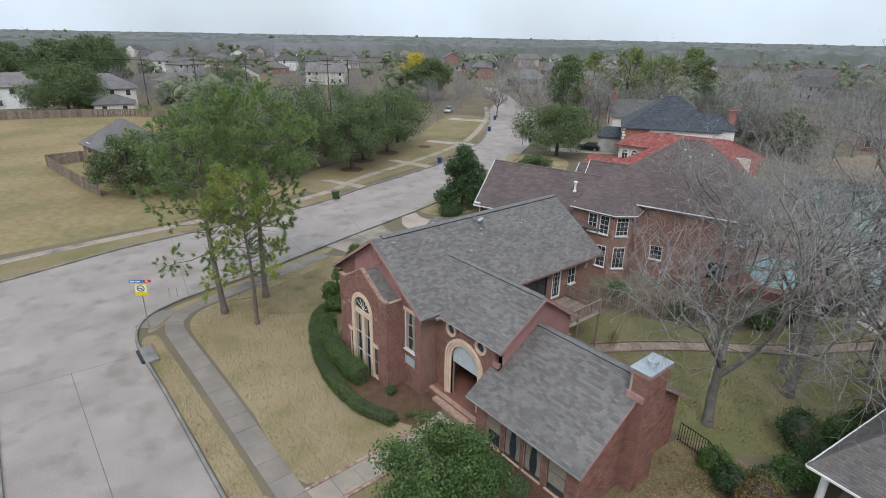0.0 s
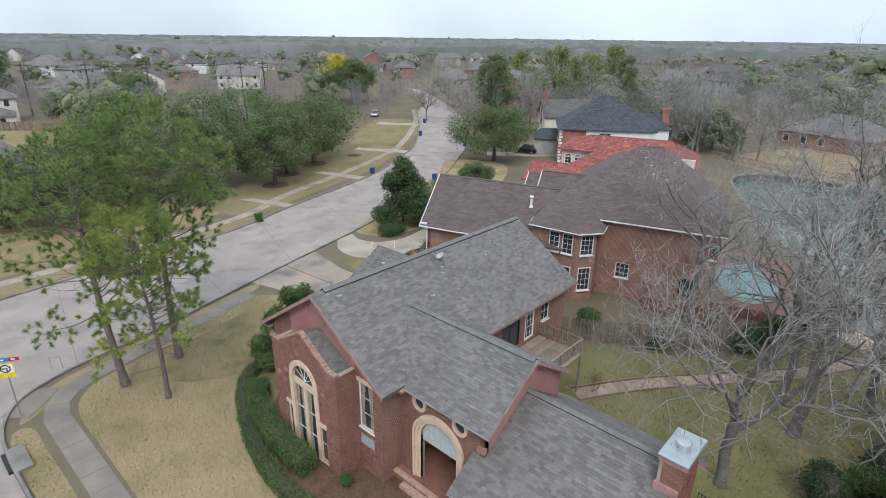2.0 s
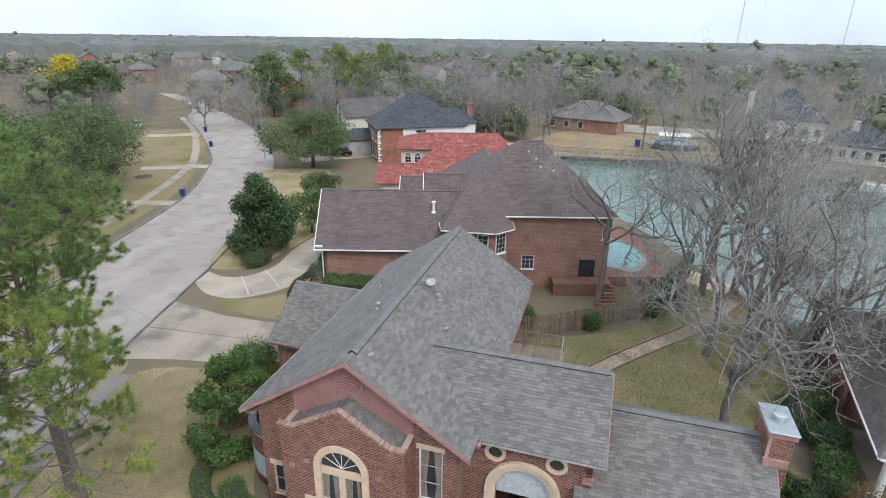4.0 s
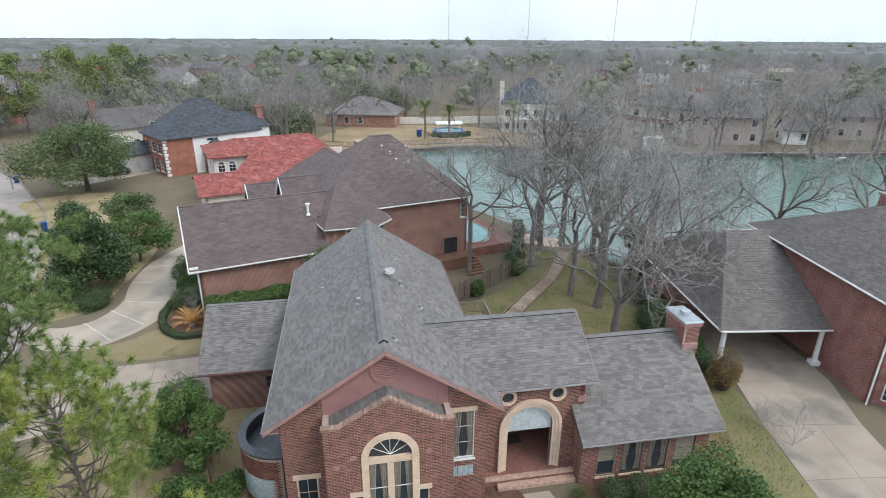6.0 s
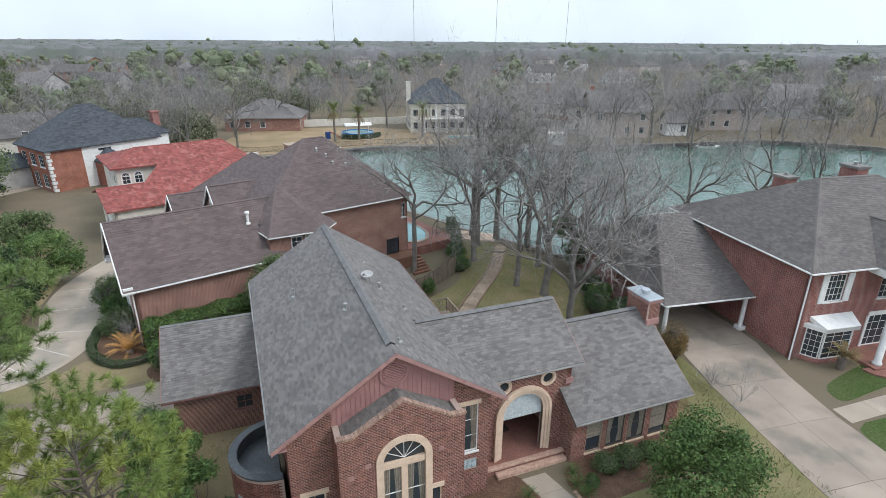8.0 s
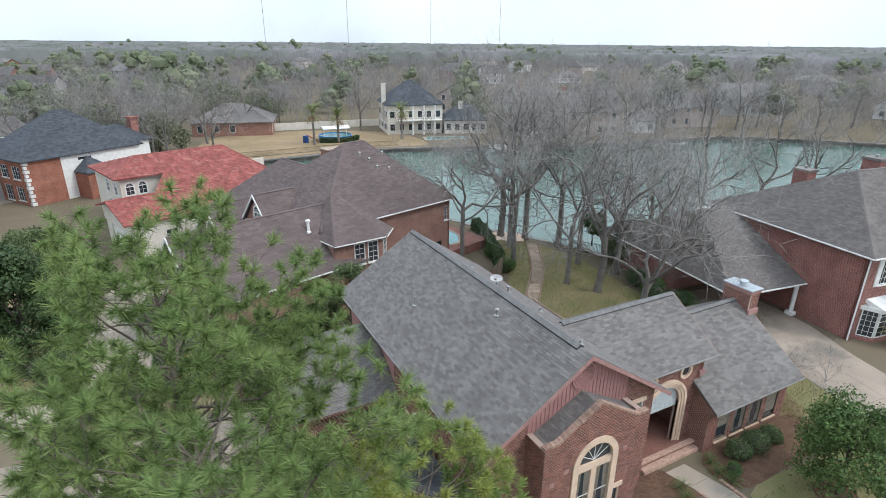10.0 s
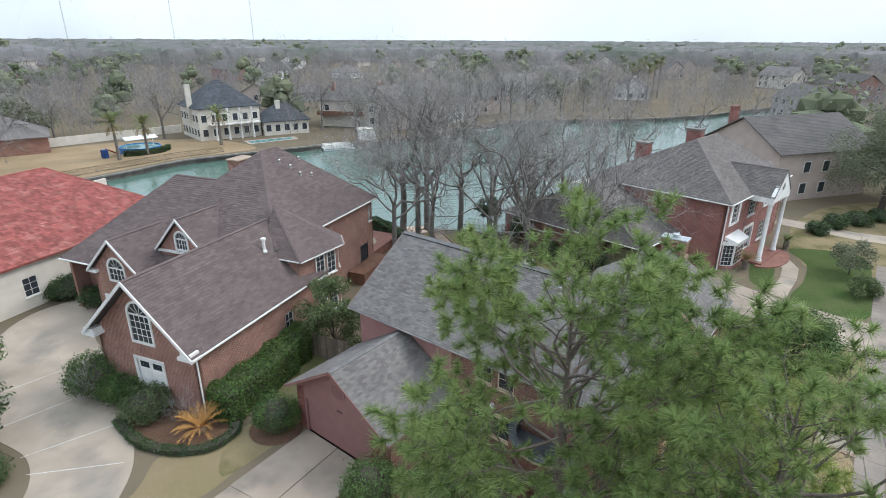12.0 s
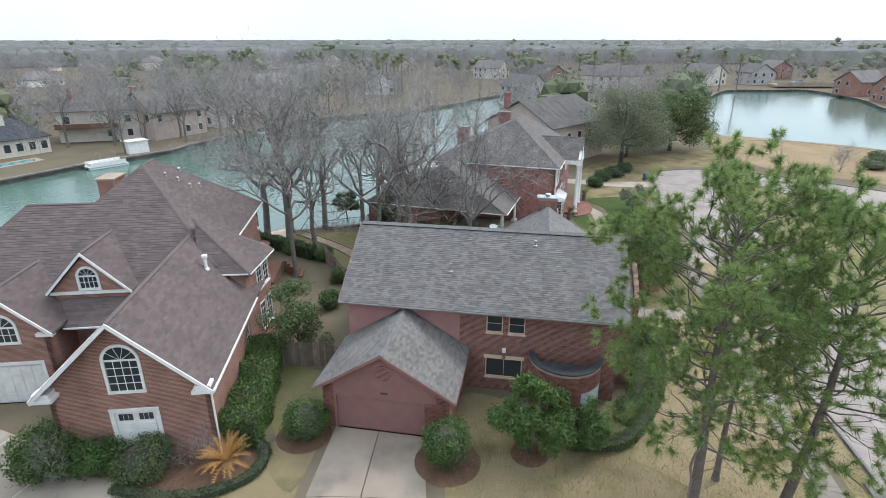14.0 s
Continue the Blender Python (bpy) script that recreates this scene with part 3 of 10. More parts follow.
def brick_skin(parent, outer, holes, m, mat, single=None, loose=None, seed=3, long=0.2, high=0.065, joint=0.014, proud=0.006, margin=0.0):
    """Bricks in running bond over a wall face, each with its own edges, standing proud of the mortar."""
    rng = np.random.default_rng(seed)
    xs, zs = [p[0] for p in outer], [p[1] for p in outer]
    rows = np.arange(min(zs), max(zs) - high, high + joint)
    cells = []
    for i, z in enumerate(rows):
        x = np.arange(min(xs) - (i % 2) * (long + joint) / 2, max(xs), long + joint)
        cells.append(np.stack([np.maximum(x, min(xs)), np.minimum(x + long, max(xs)), np.full_like(x, z)], 1))
    c = np.concatenate(cells)
    c = c[c[:, 1] - c[:, 0] > 0.05]
    keep = np.ones(len(c), bool)
    for fx, fz in ((0.02, 0), (0.98, 0), (0.02, 1), (0.98, 1)):
        px, pz = c[:, 0] + (c[:, 1] - c[:, 0]) * fx, c[:, 2] + high * (0.05 + 0.9 * fz)
        keep &= inside_poly(px, pz, outer)
        for h in holes:
            keep &= ~inside_poly(px, pz, h)
    cut = []
    for x0, x1, z in c[~keep]:      # bricks that meet an edge are cut to what is left of them
        e = np.linspace(x0, x1, 9)
        mid = (e[:-1] + e[1:]) / 2
        ok = inside_poly(mid, np.full(8, z + high * 0.1), outer) & inside_poly(mid, np.full(8, z + high * 0.9), outer)
        for h in holes:
            ok &= ~inside_poly(mid, np.full(8, z + high * 0.1), h) & ~inside_poly(mid, np.full(8, z + high * 0.9), h)
        on = np.flatnonzero(ok)
        if len(on) > 1 and on[-1] - on[0] == len(on) - 1:
            cut.append((e[on[0]], e[on[-1] + 1], z))
    c = np.concatenate([c[keep], np.array(cut).reshape(-1, 3)])
    if loose is not None:
        own = (c[:, 0] > loose[0]) & (c[:, 1] < loose[1]) & (c[:, 2] > loose[2]) & (c[:, 2] < loose[3]) & (c[:, 1] - c[:, 0] > long - 1e-6)
        one = Mesh()
        e = 0.004
        one.add([(0, 0, 0), (long, 0, 0), (long, 0, high), (0, 0, high), (e, -proud, e), (long - e, -proud, e), (long - e, -proud, high - e), (e, -proud, high - e)],
                [(4, 5, 6, 7), (0, 1, 5, 4), (1, 2, 6, 5), (2, 3, 7, 6), (3, 0, 4, 7)])
        first = None
        for x0, x1, z in c[own][:300]:
            if first is None:
                first = part("brick", one, single or mat, parent)
                ob = first
            else:
                ob = new("brick", first.data)
                ob.parent = parent
            ob.matrix_basis = m @ Matrix.Translation((x0, 0, z))
        left = np.ones(len(c), bool)
        left[np.flatnonzero(own)[:300]] = False
        c = c[left]
    p = proud * rng.uniform(0.5, 1.4, len(c))
    x0, x1, z0 = c.T
    z1 = z0 + high
    o = np.zeros_like(x0)
    v = np.stack([np.stack(t, 1) for t in ((x0, o, z0), (x1, o, z0), (x1, o, z1), (x0, o, z1), (x0 + .004, -p, z0 + .004), (x1 - .004, -p, z0 + .004), (x1 - .004, -p, z1 - .004), (x0 + .004, -p, z1 - .004))], 1).reshape(-1, 3)
    mm = np.array(m)
    v = v @ mm[:3, :3].T + mm[:3, 3]
    f = (np.array([[4, 5, 6, 7], [0, 1, 5, 4], [1, 2, 6, 5], [2, 3, 7, 6], [3, 0, 4, 7]])[None] + np.arange(len(c))[:, None, None] * 8).reshape(-1, 4)
    return tagged(arrays_object("brickwork", v, f, mat, parent), kind="stuff")


def window(parent, m, x0, x1, z0, z1, mat, cols=2, rows=2, bar=0.022, frame_w=0.06, set_in=0.08, sill=True, name="window", curtain=False):
    """A glazed window in an opening: frame, sill, pane and glazing bars, each a mesh of its own."""
    fr = Mesh()
    for a, b, c, d in ((x0, x0 + frame_w, z0, z1), (x1 - frame_w, x1, z0, z1), (x0 + frame_w, x1 - frame_w, z0, z0 + frame_w), (x0 + frame_w, x1 - frame_w, z1 - frame_w, z1)):
        fr.box(a, b, set_in - 0.05, set_in + 0.05, c, d, m)
    w = part(name, fr, mat, parent)
    part("pane", Mesh().box(x0 + frame_w, x1 - frame_w, set_in, set_in + 0.012, z0 + frame_w, z1 - frame_w, m), M["glass"], w)
    bars = Mesh()
    for i in range(1, cols):
        x = x0 + (x1 - x0) * i / cols
        bars.box(x - bar / 2, x + bar / 2, set_in - 0.02, set_in - 0.002, z0 + frame_w, z1 - frame_w, m)
    for i in range(1, rows):
        z = z0 + (z1 - z0) * i / rows
        bars.box(x0 + frame_w, x1 - frame_w, set_in - 0.024, set_in - 0.004, z - bar / 2, z + bar / 2, m)
    if cols > 1 or rows > 1:
        part("glazing_grid", bars, mat, w)
    if sill:
        part("sill", Mesh().box(x0 - 0.06, x1 + 0.06, -0.07, set_in - 0.05, z0 - 0.09, z0, m), mat, w)
    return w


def curtain_pair(parent, m, x0, x1, z0, z1, depth):
    """Two drawn-back curtains with folds."""
    for side in (0, 1):
        me = Mesh()
        k, rows = 14, 10
        verts, faces = [], []
        for j in range(rows + 1):
            tz = j / rows
            narrow = 0.5 + 0.42 * abs(tz - 0.3) ** 0.9
            for i in range(k + 1):
                u = i / k * (x1 - x0) * 0.5 * narrow
                x = x0 + u if side == 0 else x1 - u
                verts.append((x, depth + 0.02 * math.sin(i * 2.4), z0 + (z1 - z0) * tz))
        for j in range(rows):
            faces += [(j * (k + 1) + i, j * (k + 1) + i + 1, (j + 1) * (k + 1) + i + 1, (j + 1) * (k + 1) + i) for i in range(k)]
        me.add(verts, faces, m)
        part("curtain", me, M["curtain"], parent)

# ---- ground, water, streets ----
LAKE = [(0, 87), (12, 88.5), (22, 90), (31, 88), (44, 84), (48, 83), (62, 76.5), (69, 76), (88, 72.5), (104, 70), (116, 60.5), (128, 48), (148, 36), (172, 28),
        (186, 20), (170, 12), (140, 12), (110, 14), (88, 16), (72, 20), (58, 24), (44, 27), (33, 26), (26, 24), (22.5, 30), (19, 36), (15, 45), (8, 56), (2, 68), (-3, 80)]
LAKE_FAR = [(96, -34), (93, -46), (85, -60), (78, -90), (100, -125), (135, -112), (157, -99), (190, -106), (228, -104), (226, -88), (221, -70), (190, -55), (165, -46), (130, -38)]
WATER_Z = -0.9


def curve_pts(pts, per=6):
    """A smooth line through the given plan points."""
    p = [Vector((x, y, 0)) for x, y in pts]
    p = [p[0] * 2 - p[1]] + p + [p[-1] * 2 - p[-2]]
    out = []
    for i in range(1, len(p) - 2):
        a, b, c, d = p[i - 1:i + 3]
        for k in range(per):
            t = k / per
            q = 0.5 * (2 * b + (c - a) * t + (2 * a - 5 * b + 4 * c - d) * t * t + (3 * b - a - 3 * c + d) * t ** 3)
            out.append((q.x, q.y))
    return out + [(p[-2].x, p[-2].y)]


def closed_curve(pts, per=5):
    k = len(pts)
    p = [Vector((x, y, 0)) for x, y in pts]
    out = []
    for i in range(k):
        a, b, c, d = p[i - 1], p[i], p[(i + 1) % k], p[(i + 2) % k]
        for j in range(per):
            t = j / per
            q = 0.5 * (2 * b + (c - a) * t + (2 * a - 5 * b + 4 * c - d) * t * t + (3 * b - a - 3 * c + d) * t ** 3)
            out.append((q.x, q.y))
    return out


def flat_sheet(name, loops, z, mat):
    tris = mathutils.geometry.tessellate_polygon([[Vector((x, y, 0)) for x, y in lp] for lp in loops])
    pts = [p for lp in loops for p in lp]
    me = Mesh()
    faces = []
    for a, b, c in tris:
        (ax, ay), (bx, by), (cx, cy) = pts[a], pts[b], pts[c]
        faces.append((a, b, c) if (bx - ax) * (cy - ay) - (by - ay) * (cx - ax) > 0 else (c, b, a))
    me.add([(x, y, z) for x, y in pts], faces)
    return me.object(name, mat)


lake_line, lake_far_line = closed_curve(LAKE), closed_curve(LAKE_FAR)
ground = tagged(flat_sheet("ground", [[(-4000, -4000), (4000, -4000), (4000, 4000), (-4000, 4000)], lake_line, lake_far_line], 0.0, M["woodland"]),
                "flat ground of leaf litter and dormant grass", "ground", kind="structure")
for nm, line in (("water", lake_line), ("water_far", lake_far_line)):
    cx, cy = sum(p[0] for p in line) / len(line), sum(p[1] for p in line) / len(line)
    big = [(cx + (x - cx) * 1.01, cy + (y - cy) * 1.01) for x, y in line]
    tagged(flat_sheet(nm, [big], WATER_Z, M[nm]), "calm green lake water with a light ripple" if nm == "water" else "still pale pond mirroring the bright sky", "lake", kind="structure")
    bank = Mesh()
    k = len(line)
    for i in range(k):
        (x0, y0), (x1, y1) = line[i], line[(i + 1) % k]
        bank.add([(x0, y0, WATER_Z - 0.5), (x1, y1, WATER_Z - 0.5), (x1, y1, 0.06), (x0, y0, 0.06)], [(0, 1, 2, 3), (3, 2, 1, 0)])
        dx, dy = x1 - x0, y1 - y0
        d = math.hypot(dx, dy) or 1
        nx, ny = -dy / d * 0.25, dx / d * 0.25
        bank.add([(x0 - nx, y0 - ny, 0.06), (x1 - nx, y1 - ny, 0.06), (x1 + nx, y1 + ny, 0.06), (x0 + nx, y0 + ny, 0.06),
                  (x0 - nx, y0 - ny, -0.2), (x1 - nx, y1 - ny, -0.2), (x1 + nx, y1 + ny, -0.2), (x0 + nx, y0 + ny, -0.2)], [(0, 1, 2, 3), (0, 4, 5, 1), (3, 2, 6, 7)])
    tagged(bank.object("bulkhead" if nm == "water" else "bulkhead_far", M["kerb"]), "weathered concrete bulkhead along the lake shore", "retaining wall", kind="structure")

# street lines: the house's side, and the far side of the winding street
KERB_IN = [(24, -80), (43, -55), (53, -40), (57.2, -33.6), (60.4, -26.7), (61.6, -20), (58.2, -13.4), (50, -11.1), (44, -10.7), (38, -10.8), (30, -11.3), (20, -11.6), (5, -11.6), (-5, -11.6), (-10.6, -11.7), (-13.6, -11.4), (-15.8, -10.3), (-17.0, -8.4), (-17.8, -6.0), (-18.8, -1.3), (-21.2, 7.0),
           (-22.8, 12.5), (-24.6, 19), (-26.4, 25), (-31, 38), (-38, 52), (-42.4, 59), (-50.2, 70.7), (-62, 84.3), (-77.4, 101), (-103, 122), (-140, 150)]
KERB_OUT = [(-152, 152), (-113, 124), (-95, 102), (-76.5, 84), (-58.6, 65), (-51.8, 55), (-45, 43), (-41.5, 33), (-38.5, 23), (-36.3, 17), (-34.9, 12), (-33.7, 2), (-32.6, -8), (-31.2, -13.4), (-29.6, -20), (-27, -35), (-24, -60)]
KERB_SOUTH = [(-13, -60), (-15.5, -35), (-16.5, -26), (-15, -21.5), (-11.5, -19.5), (-5, -19.4), (20, -19.4), (29, -18.9), (40, -18.9), (48.5, -19.2), (53, -21), (54, -24.2), (50.4, -27.2), (45.7, -30.3), (33, -46), (14, -70)]
kin, kout, ksouth = curve_pts(KERB_IN), curve_pts(KERB_OUT), curve_pts(KERB_SOUTH)
road = flat_sheet("road", [kin + kout + ksouth], 0.008, M["road"])
tagged(road, "worn pale concrete residential street with stains", "road", kind="structure")


def strip(name, line, w0, w1, z0, z1, mat, label, category, parent=None, step=None):
    """A raised band beside a line, from w0 to w1 to its left."""
    me = Mesh()
    v, f = [], []
    for i, (x, y) in enumerate(line):
        a, b = line[max(i - 1, 0)], line[min(i + 1, len(line) - 1)]
        dx, dy = b[0] - a[0], b[1] - a[1]
        d = math.hypot(dx, dy) or 1
        nx, ny = -dy / d, dx / d
        v += [(x + nx * w0, y + ny * w0, z0), (x + nx * w0, y + ny * w0, z1), (x + nx * w1, y + ny * w1, z1), (x + nx * w1, y + ny * w1, z0)]
    for i in range(len(line) - 1):
        o = i * 4
        for k in range(3):
            f.append((o + k, o + k + 1, o + k + 5, o + k + 4))
    me.add(v, f)
    ob = me.object(name, mat, parent)
    return tagged(ob, label, category, kind="structure") if parent is None else ob


for i, line in enumerate((kin, kout, ksouth)):
    strip("kerb_%d" % (i + 1), line, -0.02, -0.17, 0.0, 0.15, M["kerb"], "low grey concrete kerb, dark with dirt", "kerb")


def joint_line(a, b, w=0.035, z=0.012):
    a, b = Vector((*a, 0)), Vector((*b, 0))
    s = (b - a).cross(Vector((0, 0, 1))).normalized() * w
    return [tuple(p) for p in ((a - s) + Vector((0, 0, z)), (b - s) + Vector((0, 0, z)), (b + s) + Vector((0, 0, z)), (a + s) + Vector((0, 0, z)))]


joints = Mesh()
for a, b in [((-11.0, -19.3), (-10.7, -11.8)), ((19, -19.3), (19, -11.7)), ((-11, -15.6), (40, -15.2)),
             ((-16.5, -24), (-30.5, -17)), ((-17.5, -6.6), (-33, -4)), ((-20.5, 5), (-34.2, 7)), ((-23, 13), (-36, 17)), ((-26, 24), (-39, 27)), ((-30, 35), (-42.4, 36)), ((-36, 48), (-47.5, 48))]:
    joints.add(joint_line(a, b, 0.018), [(0, 1, 2, 3)])
part("tar_joint", joints, M["joint"], road)
drain = thing("storm_drain", "dark kerb inlet of a storm drain with a concrete lip", "storm drain", -10.2, -11.75, 0, 0)
part("inlet", Mesh().box(-0.9, 0.9, -0.12, 0.1, 0.0, 0.13), M["black_paint"], drain)
part("lid", Mesh().box(-1.1, 1.1, 0.1, 0.9, 0.0, 0.165, bevel=0.02), M["kerb"], drain)


def slabs(name, label, category, quads, mat, z=0.02, gap=0.013):
    """Paving laid slab by slab: each a piece of its own with open joints."""
    bed = Mesh()
    base = new(name)
    tagged(base, label, category, kind="structure")
    for q in quads:
        cx, cy = sum(p[0] for p in q) / 4, sum(p[1] for p in q) / 4
        pts = []
        for x, y in q:
            d = math.hypot(x - cx, y - cy)
            pts.append((x + (cx - x) / d * gap, y + (cy - y) / d * gap))
        h = z + random.uniform(-0.004, 0.006)
        me = Mesh().prism(pts if poly_area(pts) > 0 else pts[::-1], -0.03, h)
        part("slab", me, mat, base)
    return base


def poly_area(p):
    return sum(p[i][0] * p[(i + 1) % len(p)][1] - p[(i + 1) % len(p)][0] * p[i][1] for i in range(len(p))) / 2


def band_quads(left, right):
    return [(left[i], left[i + 1], right[i + 1], right[i]) for i in range(len(left) - 1)]


def resample(line, step):
    out, acc = [line[0]], 0.0
    for a, b in zip(line, line[1:]):
        d = math.hypot(b[0] - a[0], b[1] - a[1])
        while acc + d >= step:
            t = (step - acc) / d
            a = (a[0] + (b[0] - a[0]) * t, a[1] + (b[1] - a[1]) * t)
            out.append(a)
            d = math.hypot(b[0] - a[0], b[1] - a[1])
            acc = 0.0
        acc += d
    return out


def beside(line, w):
    out = []
    for i, (x, y) in enumerate(line):
        a, b = line[max(i - 1, 0)], line[min(i + 1, len(line) - 1)]
        dx, dy = b[0] - a[0], b[1] - a[1]
        d = math.hypot(dx, dy) or 1
        out.append((x - dy / d * w, y + dx / d * w))
    return out


walk_mid = resample(curve_pts([(40, -8.95), (20, -8.95), (5, -8.95), (-5, -8.95), (-10.5, -9.0), (-13.4, -8.9), (-15.2, -7.6), (-16.2, -4.8), (-17.2, -1.0), (-18.6, 4.0), (-19.6, 7.5)]), 1.5)
slabs("sidewalk", "weathered concrete pavement curving round the corner lawn", "pavement", band_quads(beside(walk_mid, 0.65), beside(walk_mid, -0.65)), M["sidewalk"])
far_mid = resample(curve_pts([(-33.5, -30), (-35.4, -18), (-36.2, -10), (-37, 0), (-38, 11), (-40, 18.5), (-43.6, 25), (-47.6, 36), (-52.4, 48), (-60, 62), (-80, 86), (-99, 104)]), 1.8)
slabs("pavement", "grey concrete pavement along the far side of the street", "pavement", band_quads(beside(far_mid, 0.65), beside(far_mid, -0.65)), M["concrete_old"])
strip("ramp", [(-14.2, -10.6), (-16.2, -8.6)], -0.7, 0.9, 0.0, 0.03, M["sidewalk"], "concrete corner ramp of the pavement", "ramp")

# front path with brick edging
path_l = resample([(7.05, -8.3), (6.9, -2.2), (6.55, -0.6), (6.25, 0.6)], 1.25)
path_r = [(x + 1.35, y) for x, y in path_l]
slabs("garden_path", "pale concrete slab path to the front door with brick edging", "path", band_quads(path_l, path_r), M["concrete"], z=0.04)
edging = thing("brick_edging", "rusty bricks set on edge along both sides of the front path", "edging")
eb = Mesh().box(-0.05, 0.05, -0.1, 0.1, -0.02, 0.055, bevel=0.008)
first = part("brick", eb, M["edging"], edging)
spots = []
for side in (-0.12, 1.47):
    for i in range(62):
        y = -8.25 + i * 0.115
        x = 7.05 - (y + 8.3) / 6.1 * 0.15 + side
        spots.append((x, y))
for i, (x, y) in enumerate(spots):
    ob = first if i == 0 else new("brick", first.data)
    ob.parent = edging
    ob.matrix_basis = pose(x, y, random.uniform(-0.005, 0.008), 0, 0, 90 + random.uniform(-4, 4))

# driveways
slabs("driveway", "stained concrete driveway before the rose-brown garage door", "driveway",
      [((-9.5, 15.75), (-9.5, 13.3), (-14.1, 12.85), (-14.5, 15.4)), ((-9.5, 13.25), (-9.5, 10.75), (-13.7, 9.75), (-14.1, 12.8)),
       ((-14.5, 15.35), (-14.1, 12.8), (-18.0, 12.4), (-18.2, 15.2)), ((-14.1, 12.75), (-13.7, 9.7), (-17.6, 8.9), (-18.0, 12.35)),
       ((-18.2, 15.2), (-18.0, 12.4), (-22.6, 12.0), (-23.5, 16.0)), ((-18.0, 12.35), (-17.6, 8.9), (-21.6, 7.7), (-22.6, 11.9))], M["concrete_old"], z=0.03)
nd = curve_pts([(-24.6, 19.6), (-22.4, 18.1), (-20, 17.8), (-18.3, 18.7), (-16.7, 20.6), (-15.6, 23.4), (-14.6, 27.5), (-13.2, 33), (-12.6, 36), (-11, 38), (-9.2, 38), (-9.6, 42.5), (-13.8, 43.5), (-17.5, 40.5), (-20.3, 34),
                (-20.6, 29), (-20.0, 25.2), (-20.9, 22.4), (-22.8, 21.4), (-25.0, 21.9)], 5)
tagged(Mesh().prism(nd if poly_area(nd) > 0 else nd[::-1], -0.05, 0.03).object("driveway_north", M["concrete"]), "pale concrete driveway sweeping up to the garages", "driveway", kind="structure")
nj = Mesh()
for a, b in [((-15.4, 24.3), (-20.2, 25.5)), ((-14.3, 28.7), (-20.6, 29.2)), ((-13.4, 32.7), (-20.5, 33)), ((-17.0, 21.0), (-20.4, 23.9)), ((-18.6, 18.9), (-21.6, 22.0))]:
    nj.add(joint_line(a, b, 0.014, 0.034), [(0, 1, 2, 3)])
tagged(nj.object("expansion_joint", M["white"]), "thin pale joint between driveway slabs", "joint", kind="structure")
edge_l = [(19.2, -11.6), (19.5, -5.5), (20.4, -1.1), (21.3, 2.9), (22.5, 6.9), (23.0, 9.5), (23.2, 15)]
edge_m = [(22.1, -11.6), (22.5, -5.8), (23.3, -1.4), (24.4, 2.5), (25.8, 6.5), (26.0, 9.0), (26.3, 14.5)]
edge_r = [(25.0, -11.6), (25.1, -6.3), (25.8, -1.8), (26.9, 2.1), (28.6, 6.1), (29.0, 8.6), (29.3, 14)]
slabs("driveway_east", "pale concrete driveway leading to the brick carport", "driveway", band_quads(edge_l, edge_m) + band_quads(edge_m, edge_r), M["concrete_old"], z=0.03)
slabs("garden_path_east", "curving pale concrete path over a green lawn", "path", band_quads([(26.2, -1.2), (28.6, -1.3), (31, -1.4), (33.5, -1.2), (35.5, -0.2), (36.6, 1.2)], [(26.0, -2.5), (28.6, -2.6), (31.2, -2.7), (34.2, -2.5), (36.8, -1.2), (38.2, 0.6)]), M["concrete"], z=0.03)
far_walks = [((-38.2, 22.5), (-46, 20), (-45.5, 21.5), (-38.8, 24)), ((-43, 38), (-52, 35.5), (-51.6, 37.2), (-43.6, 40)), ((-53, 57), (-62, 52), (-63.5, 54), (-54, 59.5)), ((-75, 82), (-84, 76), (-86, 79), (-77, 85))]
slabs("garden_path_far", "short concrete paths crossing the far verge", "path", far_walks, M["concrete"], z=0.03)


def bed_sheet(name, pts, mat, label, category="lawn", z=0.012):
    line = closed_curve(pts, 4)
    return tagged(flat_sheet(name, [line], z, mat), label, category, kind="structure")


bed_sheet("lawn_corner", [(6.6, -8.1), (0, -8.1), (-8, -8.1), (-12.5, -8.0), (-14.6, -6.6), (-15.5, -4), (-17, 1), (-18.6, 7), (-14, 8.8), (-10, 8.6), (-6.6, 8), (-6.8, 3), (-4, -0.6), (1, -1.5), (6.5, -1.6)], M["lawn"], "dry straw-coloured corner lawn with faint green patches")
bed_sheet("lawn_shade", [(-9.6, 9.3), (-13.5, 8.9), (-16.8, 7.6), (-16.4, 3.6), (-15.2, -1.0), (-13.2, -3.4), (-10.8, -2.6), (-8.8, 0.6), (-6.6, 3.6), (-5.6, 6), (-5.4, 9.2)], M["shade_turf"], "thin brown-green turf in the shade of the pines", z=0.018)
bed_sheet("lawn_garage", [(-9.7, 16.3), (-11.5, 16.1), (-14.4, 16.2), (-13.2, 18.0), (-12.0, 18.7), (-10.8, 18.4), (-9.6, 17.6)], M["shade_turf"], "thin brown-green turf beside the garage", z=0.018)
bed_sheet("verge", [(6, -10.0), (-5, -10.0), (-10, -10.1), (-12.6, -10.2), (-12.5, -11.2), (-9, -11.35), (0, -11.3), (6, -11.2)], M["lawn"], "narrow dry grass verge between kerb and pavement", z=0.01)
bed_sheet("verge_front", [(19.2, -9.75), (12, -9.75), (6.4, -9.75), (6.2, -11.35), (12, -11.4), (19.4, -11.4)], M["lawn"], "dry grass verge between kerb and pavement", z=0.009)
